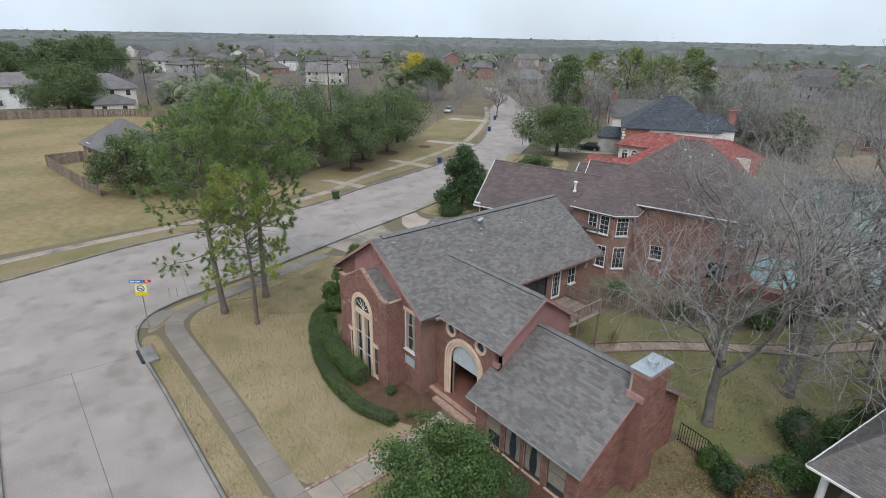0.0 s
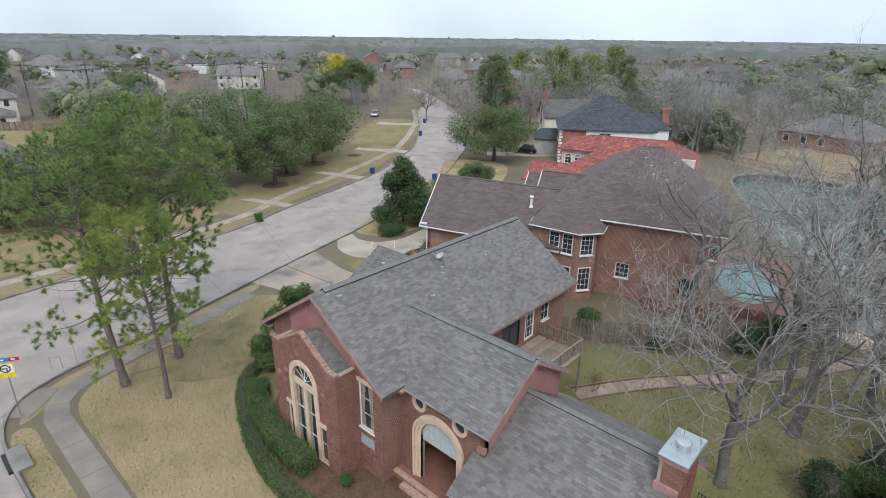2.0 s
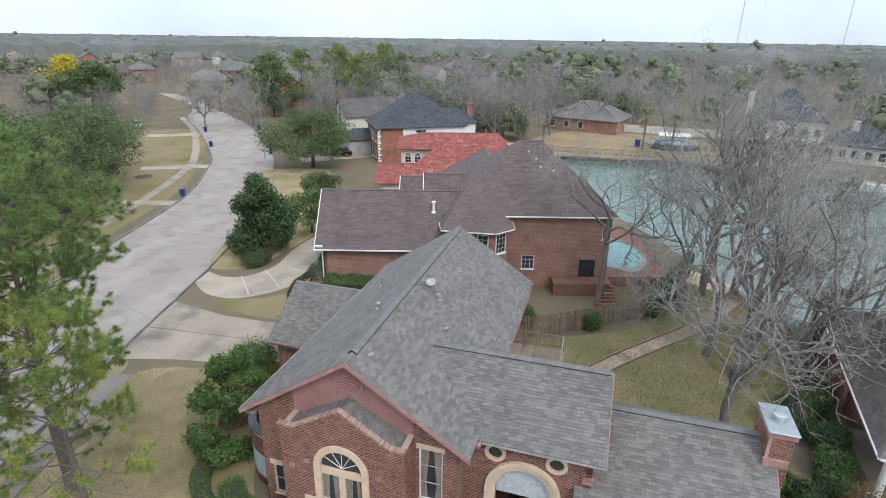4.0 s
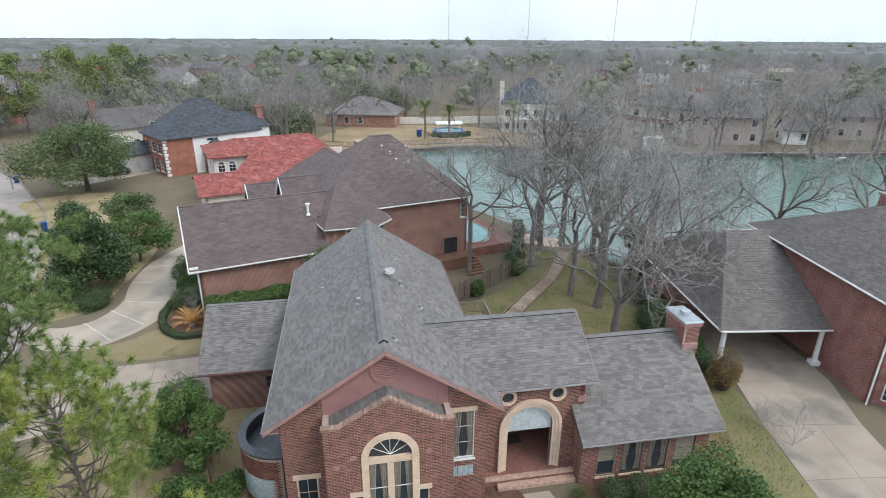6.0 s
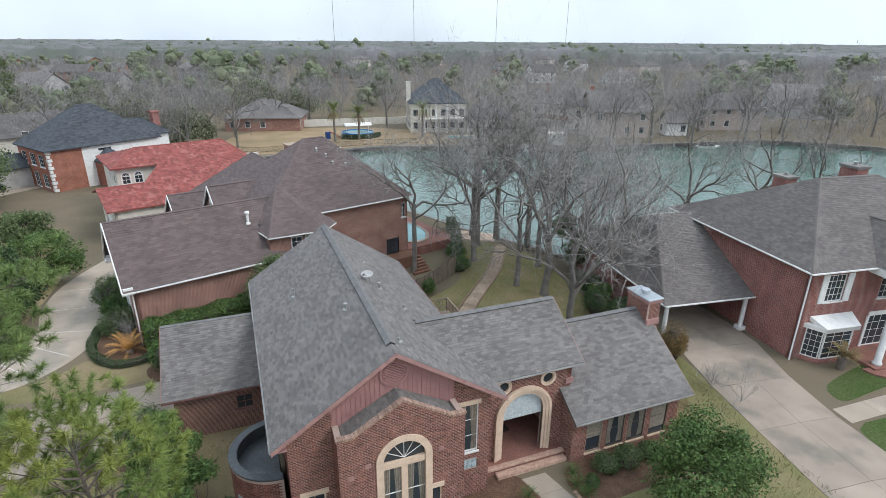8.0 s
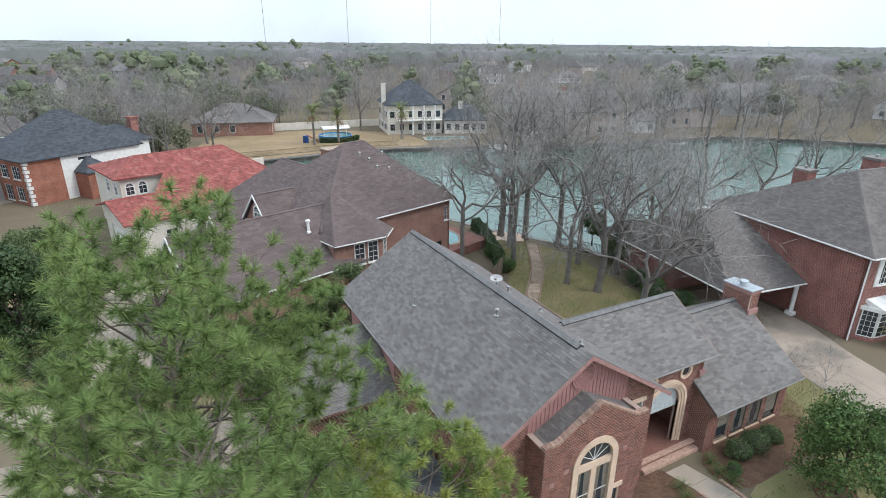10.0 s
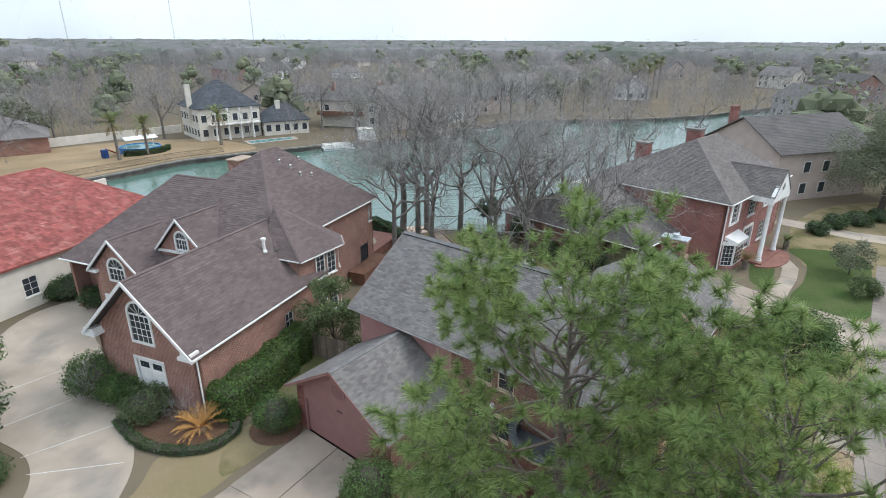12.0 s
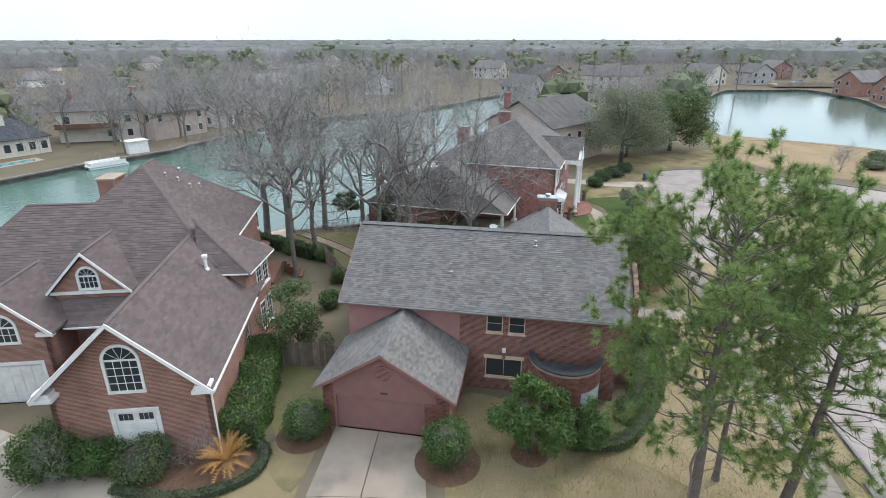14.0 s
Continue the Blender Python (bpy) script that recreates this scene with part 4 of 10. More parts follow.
bed_sheet("verge_corner", [(-13.4, -10.6), (-15.2, -9.7), (-16.5, -8), (-17.3, -5.5), (-18.6, -0.5), (-20.8, 7.2), (-19.9, 7.6), (-18.7, 4), (-17.6, -0.5), (-16.9, -4.6), (-15.9, -7.3), (-13.9, -9.5)], M["lawn"], "dry grass verge round the street corner", z=0.009)
bed_sheet("lawn_east", [(9, -8), (8.8, -2.5), (15, -2.4), (18, 0.5), (20, 6.5), (22, 6.5), (20.4, -1), (19.2, -8)], M["grass_green"], "patchy tan and green lawn beside the driveway")
bed_sheet("lawn_wing", [(16.0, -1.9), (16.0, 3), (16.1, 9.0), (19, 10.2), (21.6, 9.4), (22, 6.7), (20, 6.5), (18, 0.5)], M["shade_turf"], "leaf-strewn thin lawn between the wing and the hedge", z=0.016)
bed_sheet("lawn_bright", [(27.6, -0.9), (30, -0.9), (33.4, -0.6), (35.2, 0.6), (33.5, 1.4), (30, 1.0), (28, 0.4)], M["lawn_bright"], "small lush green lawn before the portico", z=0.015)
bed_sheet("lawn_bright_south", [(25.9, -3.0), (31, -3.2), (36, -2.9), (40, -1), (42, -7), (34, -8.1), (25.8, -8.0)], M["lawn_bright"], "lush green front lawn strewn with fallen leaves", z=0.015)
bed_sheet("yard_back", [(5.5, 8), (9, 9.6), (16, 9.6), (20, 12), (21.6, 20), (21.5, 28), (17.5, 33), (14.5, 31), (13, 24), (8, 20.5), (4.8, 18)], M["grass_green"], "olive green back yard lawn falling to the lake")
bed_sheet("mulch_front", [(-1.0, -2.2), (2.4, -2.7), (6.6, -1.5), (6.5, 0.3), (4.5, 1.5), (2.6, 0.2), (-2.6, -0.9), (-5, -0.6)], M["mulch"], "reddish bark mulch bed under the brick front", "flower bed", z=0.02)
bed_sheet("mulch_wing", [(8.7, -2.0), (12, -2.2), (16, -1.9), (16.4, 0.4), (9.2, 0.5)], M["mulch"], "bark mulch bed under the wing windows", "flower bed", z=0.02)
bed_sheet("mulch_north", [(-15.5, 22.4), (-15.3, 20.2), (-13.8, 18.5), (-12.0, 18.9), (-11.9, 20.6), (-12.8, 22), (-14.3, 28), (-15.3, 26.5)], M["mulch"], "dark mulch bed ringed by a clipped border", "flower bed", z=0.02)
bed_sheet("lawn_side", [(-12, 18.6), (-14, 16), (-19, 16.2), (-20.5, 17.4), (-17.5, 18.6), (-15.6, 20), (-13.6, 18.2)], M["grass"], "tan grass strip between two driveways")
bed_sheet("side_yard", [(-11.5, 18), (-9.8, 16.9), (-5.2, 17.2), (-4.4, 22), (-8, 20.6)], M["grass_green"], "shaded grass between the two houses")
bed_sheet("dirt_far", [(-8, 98), (0, 89), (12, 90), (22, 91.5), (31, 90), (38, 91), (36, 108), (20, 118), (0, 118)], M["dirt"], "sandy tan back yard beyond the lake", "yard")
bed_sheet("beach", [(98, -33), (94, -47), (86, -60), (72, -64), (54, -56), (58, -42), (66, -31), (84, -29)], M["dirt"], "tan dry grass shore of the far pond", "shore")

bed_sheet("field", [(-36, -60), (-37.5, -20), (-38.5, 0), (-40.5, 12), (-46, 16), (-64, 4), (-90, 12), (-139, 24), (-142, -70)], M["field"], "wide open field of dry tan grass", "field", z=0.006)
bed_sheet("verge_far", [(-34.6, -18), (-33.2, -30), (-34, -60), (-31, -60), (-28.5, -35), (-30.4, -19), (-33, -7), (-34.3, 2), (-35.5, 12), (-37.2, 17), (-38.6, 16), (-37, 6), (-36, -8)], M["grass"], "dry grass verge beside the street", z=0.01)
bed_sheet("yards_far", [(-38.5, 17.5), (-40.5, 24), (-43.5, 33), (-47, 43), (-54, 55.5), (-61, 66), (-79, 86), (-90, 82), (-72, 58), (-60, 40), (-52, 22), (-46, 15.5)], M["grass"], "tan front lawns under the oaks", z=0.01)
bed_sheet("yard_north", [(-27, 25), (-32, 38), (-39, 51), (-43.5, 58.5), (-34, 62), (-26, 50), (-22, 44), (-20.8, 36), (-21.2, 28), (-21.6, 24.5), (-24.8, 22.6)], M["lawn"], "dry front lawns along the street bend", z=0.01)
bed_sheet("yard_shore", [(24, 21), (30, 24), (44, 25.2), (58, 22.5), (72, 18.5), (70, 6), (54, 18), (40, 21), (30, 21)], M["grass_green"], "grassy back yard behind the brick house", z=0.01)
bed_sheet("verge_east", [(66, -30), (63.5, -21), (59.5, -12.4), (50, -9.8), (40, -9.6), (27, -10.2), (27, -8.4), (40, -1), (56, -1), (68, -8), (80, -26), (92, -34), (88, -44), (70, -36)], M["shade_turf"], "thin olive-brown lawn round the street bend", z=0.007)
tagged(Mesh().prism([(48.2, -11.0), (51.6, -11.2), (50.6, -6.0), (51.4, 1.2), (48.6, 2.0), (47.6, -6.0)], -0.05, 0.03).object("driveway_stucco_house", M["concrete"]), "pale concrete driveway up to the stucco house", "driveway", kind="structure")
bed_sheet("corner_island", [(-17, -19), (10, -18.6), (44, -18.6), (53, -20.6), (54, -25), (46, -31), (34, -48), (14, -70), (-13, -62), (-17, -36)], M["grass_green"], "grass lawn inside the street bend", z=0.004)


def tufts(name, pts, count, seed, mat, label, length=0.07):
    """Loose grass blades standing out of a lawn."""
    rng = np.random.default_rng(seed)
    line = closed_curve(pts, 4)
    a = np.array(line)
    p = rng.uniform(a.min(0), a.max(0), (count * 3, 2))
    p = p[inside_poly(p[:, 0], p[:, 1], line)][:count]
    k = len(p)
    base = np.c_[p, np.full(k, 0.01)]
    ang = rng.uniform(0, 2 * np.pi, k)
    side = np.stack([np.cos(ang), np.sin(ang), np.zeros(k)], 1) * 0.018
    lean = rng.normal(size=(k, 3)) * 0.06
    tip = base + lean + np.stack([np.zeros(k), np.zeros(k), length * rng.uniform(0.4, 1.2, k)], 1)
    v = np.stack([base - side, base + side, tip], 1).reshape(-1, 3)
    return tagged(arrays_object(name, v, np.arange(len(v)).reshape(-1, 3), mat), label, "grass", kind="stuff")


CORNER = [(6.6, -8.1), (0, -8.1), (-8, -8.1), (-12.5, -8.0), (-14.6, -6.6), (-15.5, -4), (-17, 1), (-18.6, 7), (-14, 8.8), (-10, 8.6), (-6.6, 8), (-8.9, 3), (-7, -1.5), (0, -3.6), (6.5, -3)]
tufts("grass_blades", CORNER, 22000, 31, M["blade_straw"], "short dry straw-coloured grass blades")
tufts("grass_clumps", CORNER, 2500, 32, M["blade_green"], "sparse greener grass blades among straw", 0.12)
tufts("grass_verge", [(6, -10.0), (-5, -10.0), (-10, -10.1), (-12.6, -10.2), (-12.5, -11.2), (-9, -11.35), (0, -11.3), (6, -11.2)], 4000, 33, M["blade_straw"], "dry grass blades on the verge")
tufts("grass_yard", [(5.5, 9), (9, 10.6), (16, 10.6), (20, 12), (21.6, 20), (21.5, 28), (17.5, 33), (14.5, 31), (13, 24), (8, 20.5), (4.8, 18)], 12000, 34, M["blade_green"], "olive grass blades and leaf litter in the back yard", 0.12)
tufts("grass_east", [(9, -8), (8.8, -3), (15, -2.9), (18, 0.5), (20, 6.5), (21.6, 6.0), (20.2, -1), (19.2, -8)], 6000, 35, M["blade_green"], "patchy grass blades beside the driveway", 0.12)


def fallen_leaves(name, pts, count, seed, label, size=0.07):
    """Curled dry leaves lying about on the ground, thicker in drifts."""
    rng = np.random.default_rng(seed)
    a = np.array(pts)
    p = rng.uniform(a.min(0), a.max(0), (count * 5, 2))
    p = p[inside_poly(p[:, 0], p[:, 1], pts)]
    drift = 0.5 + 0.5 * np.sin(p[:, 0] * 1.9 + 1.2 * np.sin(p[:, 1] * 1.3)) * np.sin(p[:, 1] * 1.7)
    p = p[rng.random(len(p)) < 0.25 + 0.75 * drift][:count]
    k = len(p)
    ang, s = rng.uniform(0, 6.28, k), size * rng.uniform(0.5, 1.3, k)
    u = np.stack([np.cos(ang), np.sin(ang), rng.normal(0, 0.3, k)], 1) * s[:, None]
    w = np.stack([-np.sin(ang), np.cos(ang), rng.normal(0, 0.3, k)], 1) * (s * 0.55)[:, None]
    c = np.stack([p[:, 0], p[:, 1], np.full(k, 0.045)], 1)
    lift = np.array([0, 0, 0.02])
    v = np.stack([c - u, c + w + lift, c + u, c - w + lift], 1).reshape(-1, 3)
    v[:, 2] = np.maximum(v[:, 2], 0.02)
    return tagged(arrays_object(name, v, np.arange(4 * k).reshape(-1, 4), M["frond_tan"]), label, "leaves", kind="stuff")


fallen_leaves("fallen_leaves", [(16.1, -1.8), (16.1, 9.0), (19.4, 10.0), (21.6, 9.2), (21.9, 6.7), (20, 6.4), (18, 0.5)], 4200, 61, "tan fallen leaves strewn over the thin side lawn")
fallen_leaves("fallen_leaves", [(9, 10.4), (16, 9.9), (20, 12), (21.4, 20), (20, 26), (14, 24), (9, 20)], 2600, 62, "scattered fallen leaves on the back yard lawn")

# ---- the brick house in the middle ----
RIDGE, EAVE, HALF, LEN = 8.83, 5.5, 5.05, 16.87
house = thing("house", "rust-brick two-storey house with grey shingle roofs and dusty pink gables", "house")


def slope_at(x):
    return RIDGE - (RIDGE - EAVE) * abs(x) / HALF


# roofs: the long main roof, the cross gable over the entry, the low wing and the garage
XR_Y, XR_Z, XE_Y, XE_Z, XR_X = 4.52, 7.52, 1.27, 5.41, 9.98
xv = HALF * (RIDGE - XR_Z) / (RIDGE - EAVE)          # where the cross ridge meets the main slope
W_E, W_EZ, W_RY, W_RZ, W_BY = 0.0, 2.84, 4.62, 5.84, 9.2
G_Y0, G_RY, G_Y1, G_X, G_EZ, G_RZ = 8.97, 12.88, 16.75, -10.0, 2.76, 5.2
main_planes = [
    [(-HALF, 0, EAVE), (-HALF, LEN, EAVE), (0, LEN, RIDGE), (0, 0, RIDGE)],
    [(HALF, 0, EAVE), (HALF, XE_Y + 0.12, EAVE), (xv, XR_Y, XR_Z), (0, XR_Y, RIDGE), (0, 0, RIDGE)],
    [(HALF, 7.7, EAVE), (HALF, LEN, EAVE), (0, LEN, RIDGE), (0, XR_Y, RIDGE), (xv, XR_Y, XR_Z)],
]
main_roof = roof_planes(house, main_planes, M["shingle"], loose=(0, (0.4, 3.4, 0.3, 4.6)), seed=11, name="main_roof", single=M["shingle_one"])
cross_planes = [
    [(HALF - 0.05, XE_Y, XE_Z), (XR_X, XE_Y, XE_Z), (XR_X, XR_Y, XR_Z), (xv, XR_Y, XR_Z)],
    [(HALF - 0.05, 2 * XR_Y - XE_Y, XE_Z), (XR_X, 2 * XR_Y - XE_Y, XE_Z), (XR_X, XR_Y, XR_Z), (xv, XR_Y, XR_Z)],
]
roof_planes(house, cross_planes, M["shingle"], seed=12, name="entry_roof")
wing_planes = [
    [(8.93, W_E, W_EZ), (16.26, W_E, W_EZ), (16.26, W_RY, W_RZ), (8.93, W_RY, W_RZ)],
    [(8.93, W_BY, W_EZ), (16.26, W_BY, W_EZ), (16.26, W_RY, W_RZ), (8.93, W_RY, W_RZ)],
]
roof_planes(house, wing_planes, M["shingle"], seed=13, name="wing_roof")
garage_planes = [
    [(G_X, G_Y0, G_EZ), (-4.5, G_Y0, G_EZ), (-4.5, G_RY, G_RZ), (G_X, G_RY, G_RZ)],
    [(G_X, G_Y1, G_EZ), (-4.5, G_Y1, G_EZ), (-4.5, G_RY, G_RZ), (G_X, G_RY, G_RZ)],
]
roof_planes(house, garage_planes, M["shingle"], seed=14, name="garage_roof")
def ridge_vent(a, b, slope, half=0.2, rise=0.1):
    """A raised vent along a ridge: a shingled cap over a base blackened as its shadow line."""
    a, b = Vector(a), Vector(b)
    side = (b - a).cross(Vector((0, 0, 1))).normalized()
    cap, base = Mesh(), Mesh()
    drop = slope * half
    for me, w, z0, z1 in ((cap, half, rise - 0.025, rise), (base, half * 0.94, -0.02, rise - 0.028)):
        ring = [(-w, z1 - slope * w), (0, z1), (w, z1 - slope * w), (w, z0 - slope * w), (0, z0), (-w, z0 - slope * w)]
        v = [p + side * u + Vector((0, 0, z)) for p in (a, b) for u, z in ring]
        me.add(v, [(i, i + 6, (i + 1) % 6 + 6, (i + 1) % 6) for i in range(6)] + [(5, 4, 3, 2, 1, 0), (6, 7, 8, 9, 10, 11)])
    # Base painted black to stand in for the shadow under the cap.
    vent_ = part("ridge_vent", base, M["black_paint"], house)
    part("ridge_cap", cap, M["ridge_cap"], vent_)


ridge_vent((0, 0.75, RIDGE), (0, LEN - 0.1, RIDGE), 0.659)
ridge_vent((xv + 0.25, XR_Y, XR_Z), (XR_X - 0.1, XR_Y, XR_Z), 0.649, 0.17, 0.08)
ridge_vent((9.3, W_RY, W_RZ), (15.7, W_RY, W_RZ), 0.649, 0.17, 0.08)
ridge_line(house, (G_X, G_RY, G_RZ), (-4.6, G_RY, G_RZ), M["ridge_cap"], 0.14, 0.03)

# gable boards and gutters
def board(a, b, high, thick, mat, name):
    """A board along a line, hanging below it."""
    a, b = Vector(a), Vector(b)
    s = (b - a).cross(Vector((0, 0, 1))).normalized() * thick / 2
    d = Vector((0, 0, high))
    return part(name, Mesh().add([a - s, b - s, b + s, a + s, a - s - d, b - s - d, b + s - d, a + s - d],
                                 [(0, 1, 2, 3), (7, 6, 5, 4), (0, 4, 5, 1), (1, 5, 6, 2), (2, 6, 7, 3), (3, 7, 4, 0)]), mat, house)


for s in (-1, 1):
    board((s * (HALF + 0.01), -0.015, EAVE - 0.01), (0, -0.015, RIDGE - 0.01), 0.2, 0.03, M["trim_pink"], "bargeboard")
    board((s * (HALF + 0.01), LEN + 0.015, EAVE - 0.01), (0, LEN + 0.015, RIDGE - 0.01), 0.2, 0.03, M["trim_pink"], "bargeboard")
board((XR_X + 0.015, XE_Y, XE_Z), (XR_X + 0.015, XR_Y, XR_Z), 0.18, 0.03, M["trim_pink"], "bargeboard")
board((XR_X + 0.015, 2 * XR_Y - XE_Y, XE_Z), (XR_X + 0.015, XR_Y, XR_Z), 0.18, 0.03, M["trim_pink"], "bargeboard")
for y, z in ((W_E, W_EZ), (W_BY, W_EZ)):
    board((16.275, y, z), (16.275, W_RY, W_RZ), 0.18, 0.03, M["trim_pink"], "bargeboard")
for y in (G_Y0, G_Y1):
    board((G_X - 0.015, y, G_EZ), (G_X - 0.015, G_RY, G_RZ), 0.16, 0.03, M["garage_paint"], "bargeboard")


def gutter(a, b, mat=None):
    a, b = Vector(a), Vector(b)
    d = (b - a).normalized()
    out = d.cross(Vector((0, 0, 1)))
    prof = [(0.0, 0.0), (0.0, -0.07), (0.06, -0.07), (0.075, 0.01), (0.065, 0.01), (0.052, -0.058), (0.01, -0.058), (0.01, 0.0)]
    verts = [p + out * u + Vector((0, 0, w)) for p in (a, b) for u, w in prof]
    k = len(prof)
    return part("gutter", Mesh().add(verts, [(i, i + k, (i + 1) % k + k, (i + 1) % k) for i in range(k)] + [tuple(range(k)), tuple(range(2 * k - 1, k - 1, -1))]), mat or M["trim_pink"], house)


gutter((-HALF, LEN, EAVE - 0.02), (-HALF, 0.0, EAVE - 0.02), M["grey_wall"])
gutter((HALF + 0.1, XE_Y, XE_Z - 0.02), (XR_X + 0.05, XE_Y, XE_Z - 0.02), M["grey_wall"])
gutter((8.93, W_E, W_EZ - 0.02), (16.26, W_E, W_EZ - 0.02), M["grey_wall"])
gutter((HALF, 7.8, EAVE - 0.02), (HALF, LEN, EAVE - 0.02))
gutter((G_X, G_Y0, G_EZ - 0.02), (-4.5, G_Y0, G_EZ - 0.02), M["garage_paint"])

# walls
WX, WY0, WY1 = 4.45, 0.42, 16.5
T = 0.25


def bricked(outer, holes, m, seed, loose=None, name="wall"):
    w = part(name, Mesh().wall(outer, holes, T, m), M["mortar"], house)
    brick_skin(w, outer, holes, m, M["brick_piece"], M["brick_one"], loose, seed)
    return w


def top_z(x, drop=0.16):
    return slope_at(x) - drop


# front wall: brick flanks, pink boarded gable
side_l = [(-WX, 0), (-2.65, 0), (-2.65, top_z(2.65)), (-WX, top_z(WX))]
side_r = [(2.65, 0), (WX, 0), (WX, top_z(WX)), (2.65, top_z(2.65))]
f0 = face(0, WY0, 0)
hole_l, hole_r = rect(-4.0, -3.1, 0.9, 2.5), rect(2.88, 3.86, 2.62, 5.2)
block_hole = rect(2.86, 3.86, 1.6, 2.15)
bricked(side_l, [hole_l], f0, 21)
bricked(side_r, [hole_r, block_hole], f0, 22)
window(house, f0, -4.0, -3.1, 0.9, 2.5, M["stone"], 2, 2)
wr = window(house, f0, 2.88, 3.86, 2.62, 5.2, M["white"], 1, 3, frame_w=0.05)
curtain_pair(wr, f0, 2.93, 3.81, 2.7, 5.15, 0.06)
part("lintel", Mesh().box(2.78, 3.96, -0.05, 0.2, 5.2, 5.42, f0), M["stone"], house)
part("lintel", Mesh().box(-4.15, -2.95, -0.05, 0.2, 2.51, 2.75, f0), M["stone"], house)
gb = part("glass_block_window", Mesh().box(2.87, 3.85, 0.06, 0.1, 1.61, 2.14, f0), M["mortar"], house)
for i in range(4):
    for j in range(2):
        part("glass_block", Mesh().box(2.885 + i * 0.245, 3.11 + i * 0.245, 0.0, 0.07, 1.63 + j * 0.255, 1.865 + j * 0.255, f0, bevel=0.015), M["glass_block"], gb)
gable = part("gable_wall", Mesh().wall([(-2.65, 5.0), (2.65, 5.0), (2.65, top_z(2.65)), (0, top_z(0)), (-2.65, top_z(2.65))], [], T, face(0, WY0 - 0.01, 0)), M["siding"], house, "dusty pink boarded gable")
for i in range(27):
    x = -2.6 + i * 0.2
    part("batten", Mesh().box(x - 0.02, x + 0.02, -0.02, 0.0, 5.0, top_z(x) - 0.02, face(0, WY0 - 0.01, 0)), M["siding"], gable)
vent = part("gable_vent", Mesh().lathe([(0.62, 0), (0.62, 0.06), (0.52, 0.06), (0.52, 0.02)], 28, Matrix.Translation((0, WY0 - 0.02, 7.72)) @ pose(0, 0, 0, 90)), M["siding"], house, "round louvred vent in pink paint")
for i in range(-6, 7):
    z = i * 0.078
    w = math.sqrt(max(0.5 ** 2 - z * z, 0.01))
    part("slat", Mesh().box(-w, w, -0.05, 0.0, 7.72 + z - 0.025, 7.72 + z + 0.02, face(0, WY0 - 0.03, 0)), M["siding"], vent)

# projecting bay with its shaped parapet and tall arched window
BY = -0.78
f1 = face(0, BY, 0)
par = [(-2.65, 0), (2.68, 0), (2.68, 5.88), (2.1, 5.88), (0.02, 7.15), (-2.05, 5.94), (-2.65, 5.94)]
arch_hole = arch_outline(0.02, 0.0, 4.3, 0.92)
low_l, low_r = rect(-1.62, -1.05, 0.25, 2.35), rect(1.08, 1.66, 0.25, 2.35)
bay = bricked(par, [arch_hole, low_l, low_r], f1, 23, (-2.6, -0.98, 2.45, 5.6), "bay_wall")
for s, yy in ((-1, -2.656), (1, 2.686)):
    ml = face(yy, 0, 90 * s)
    o = [((BY + 0.006) * s, 0), (WY0 * s, 0), (WY0 * s, 5.76), ((BY + 0.006) * s, 5.76)]
    o = o if s > 0 else o[::-1]
    bricked(o, [], ml, 24 + s)
cop = part("parapet_coping", Mesh(), M["stone"], house)
line = [(-2.72, 5.94), (-2.05, 5.94), (0.02, 7.15), (2.1, 5.88), (2.74, 5.88)]
for a, b in zip(line, line[1:]):
    d = math.hypot(b[0] - a[0], b[1] - a[1])
    k = max(1, round(d / 0.085))
    ang = math.degrees(math.atan2(b[1] - a[1], b[0] - a[0]))
    for i in range(k):
        t = (i + 0.5) / k
        x, z = a[0] + (b[0] - a[0]) * t, a[1] + (b[1] - a[1]) * t
        part("coping_brick", Mesh().box(-0.034, 0.034, -0.035, 0.22, -0.06, 0.04, pose(x, BY, z, 0, -ang, 0), bevel=0.006), M["edging"], cop)
bay_planes = [[(-2.6, BY + 0.3, 5.55), (-2.6, WY0, 5.55), (0.02, WY0, 6.95), (0.02, BY + 0.3, 6.95)], [(2.65, BY + 0.3, 5.5), (2.65, WY0, 5.5), (0.02, WY0, 6.95), (0.02, BY + 0.3, 6.95)]]
roof_planes(house, bay_planes, M["shingle"], seed=15, name="bay_roof")


def stone_arch(m, cx, z0, spring, inner, outer, depth, name, steps=1):
    """A moulded stone surround of an arched opening, in stepped rings."""
    ob = None
    for s in range(steps):
        r0, r1 = inner + (outer - inner) * s / steps, inner + (outer - inner) * (s + 1) / steps
        me = Mesh()
        for side in (-1, 1):
            x0, x1 = sorted((cx + side * r0, cx + side * r1))
            me.box(x0, x1, -depth * (s + 1) / steps, 0.12, z0, spring, m)
        k = 20
        v, f = [], []
        for i in range(k + 1):
            a = math.pi * i / k
            for r, y in ((r0, -depth * (s + 1) / steps), (r1, -depth * (s + 1) / steps), (r1, 0.12), (r0, 0.12)):
                v.append((cx + r * math.cos(a), y, spring + r * math.sin(a)))
        for i in range(k):
            for j in range(4):
                f.append((i * 4 + j, i * 4 + (j + 1) % 4, i * 4 + 4 + (j + 1) % 4, i * 4 + 4 + j))
        me.add(v, f, m)
        ob = part(name, me, M["stone"], house if ob is None else ob)
    return ob


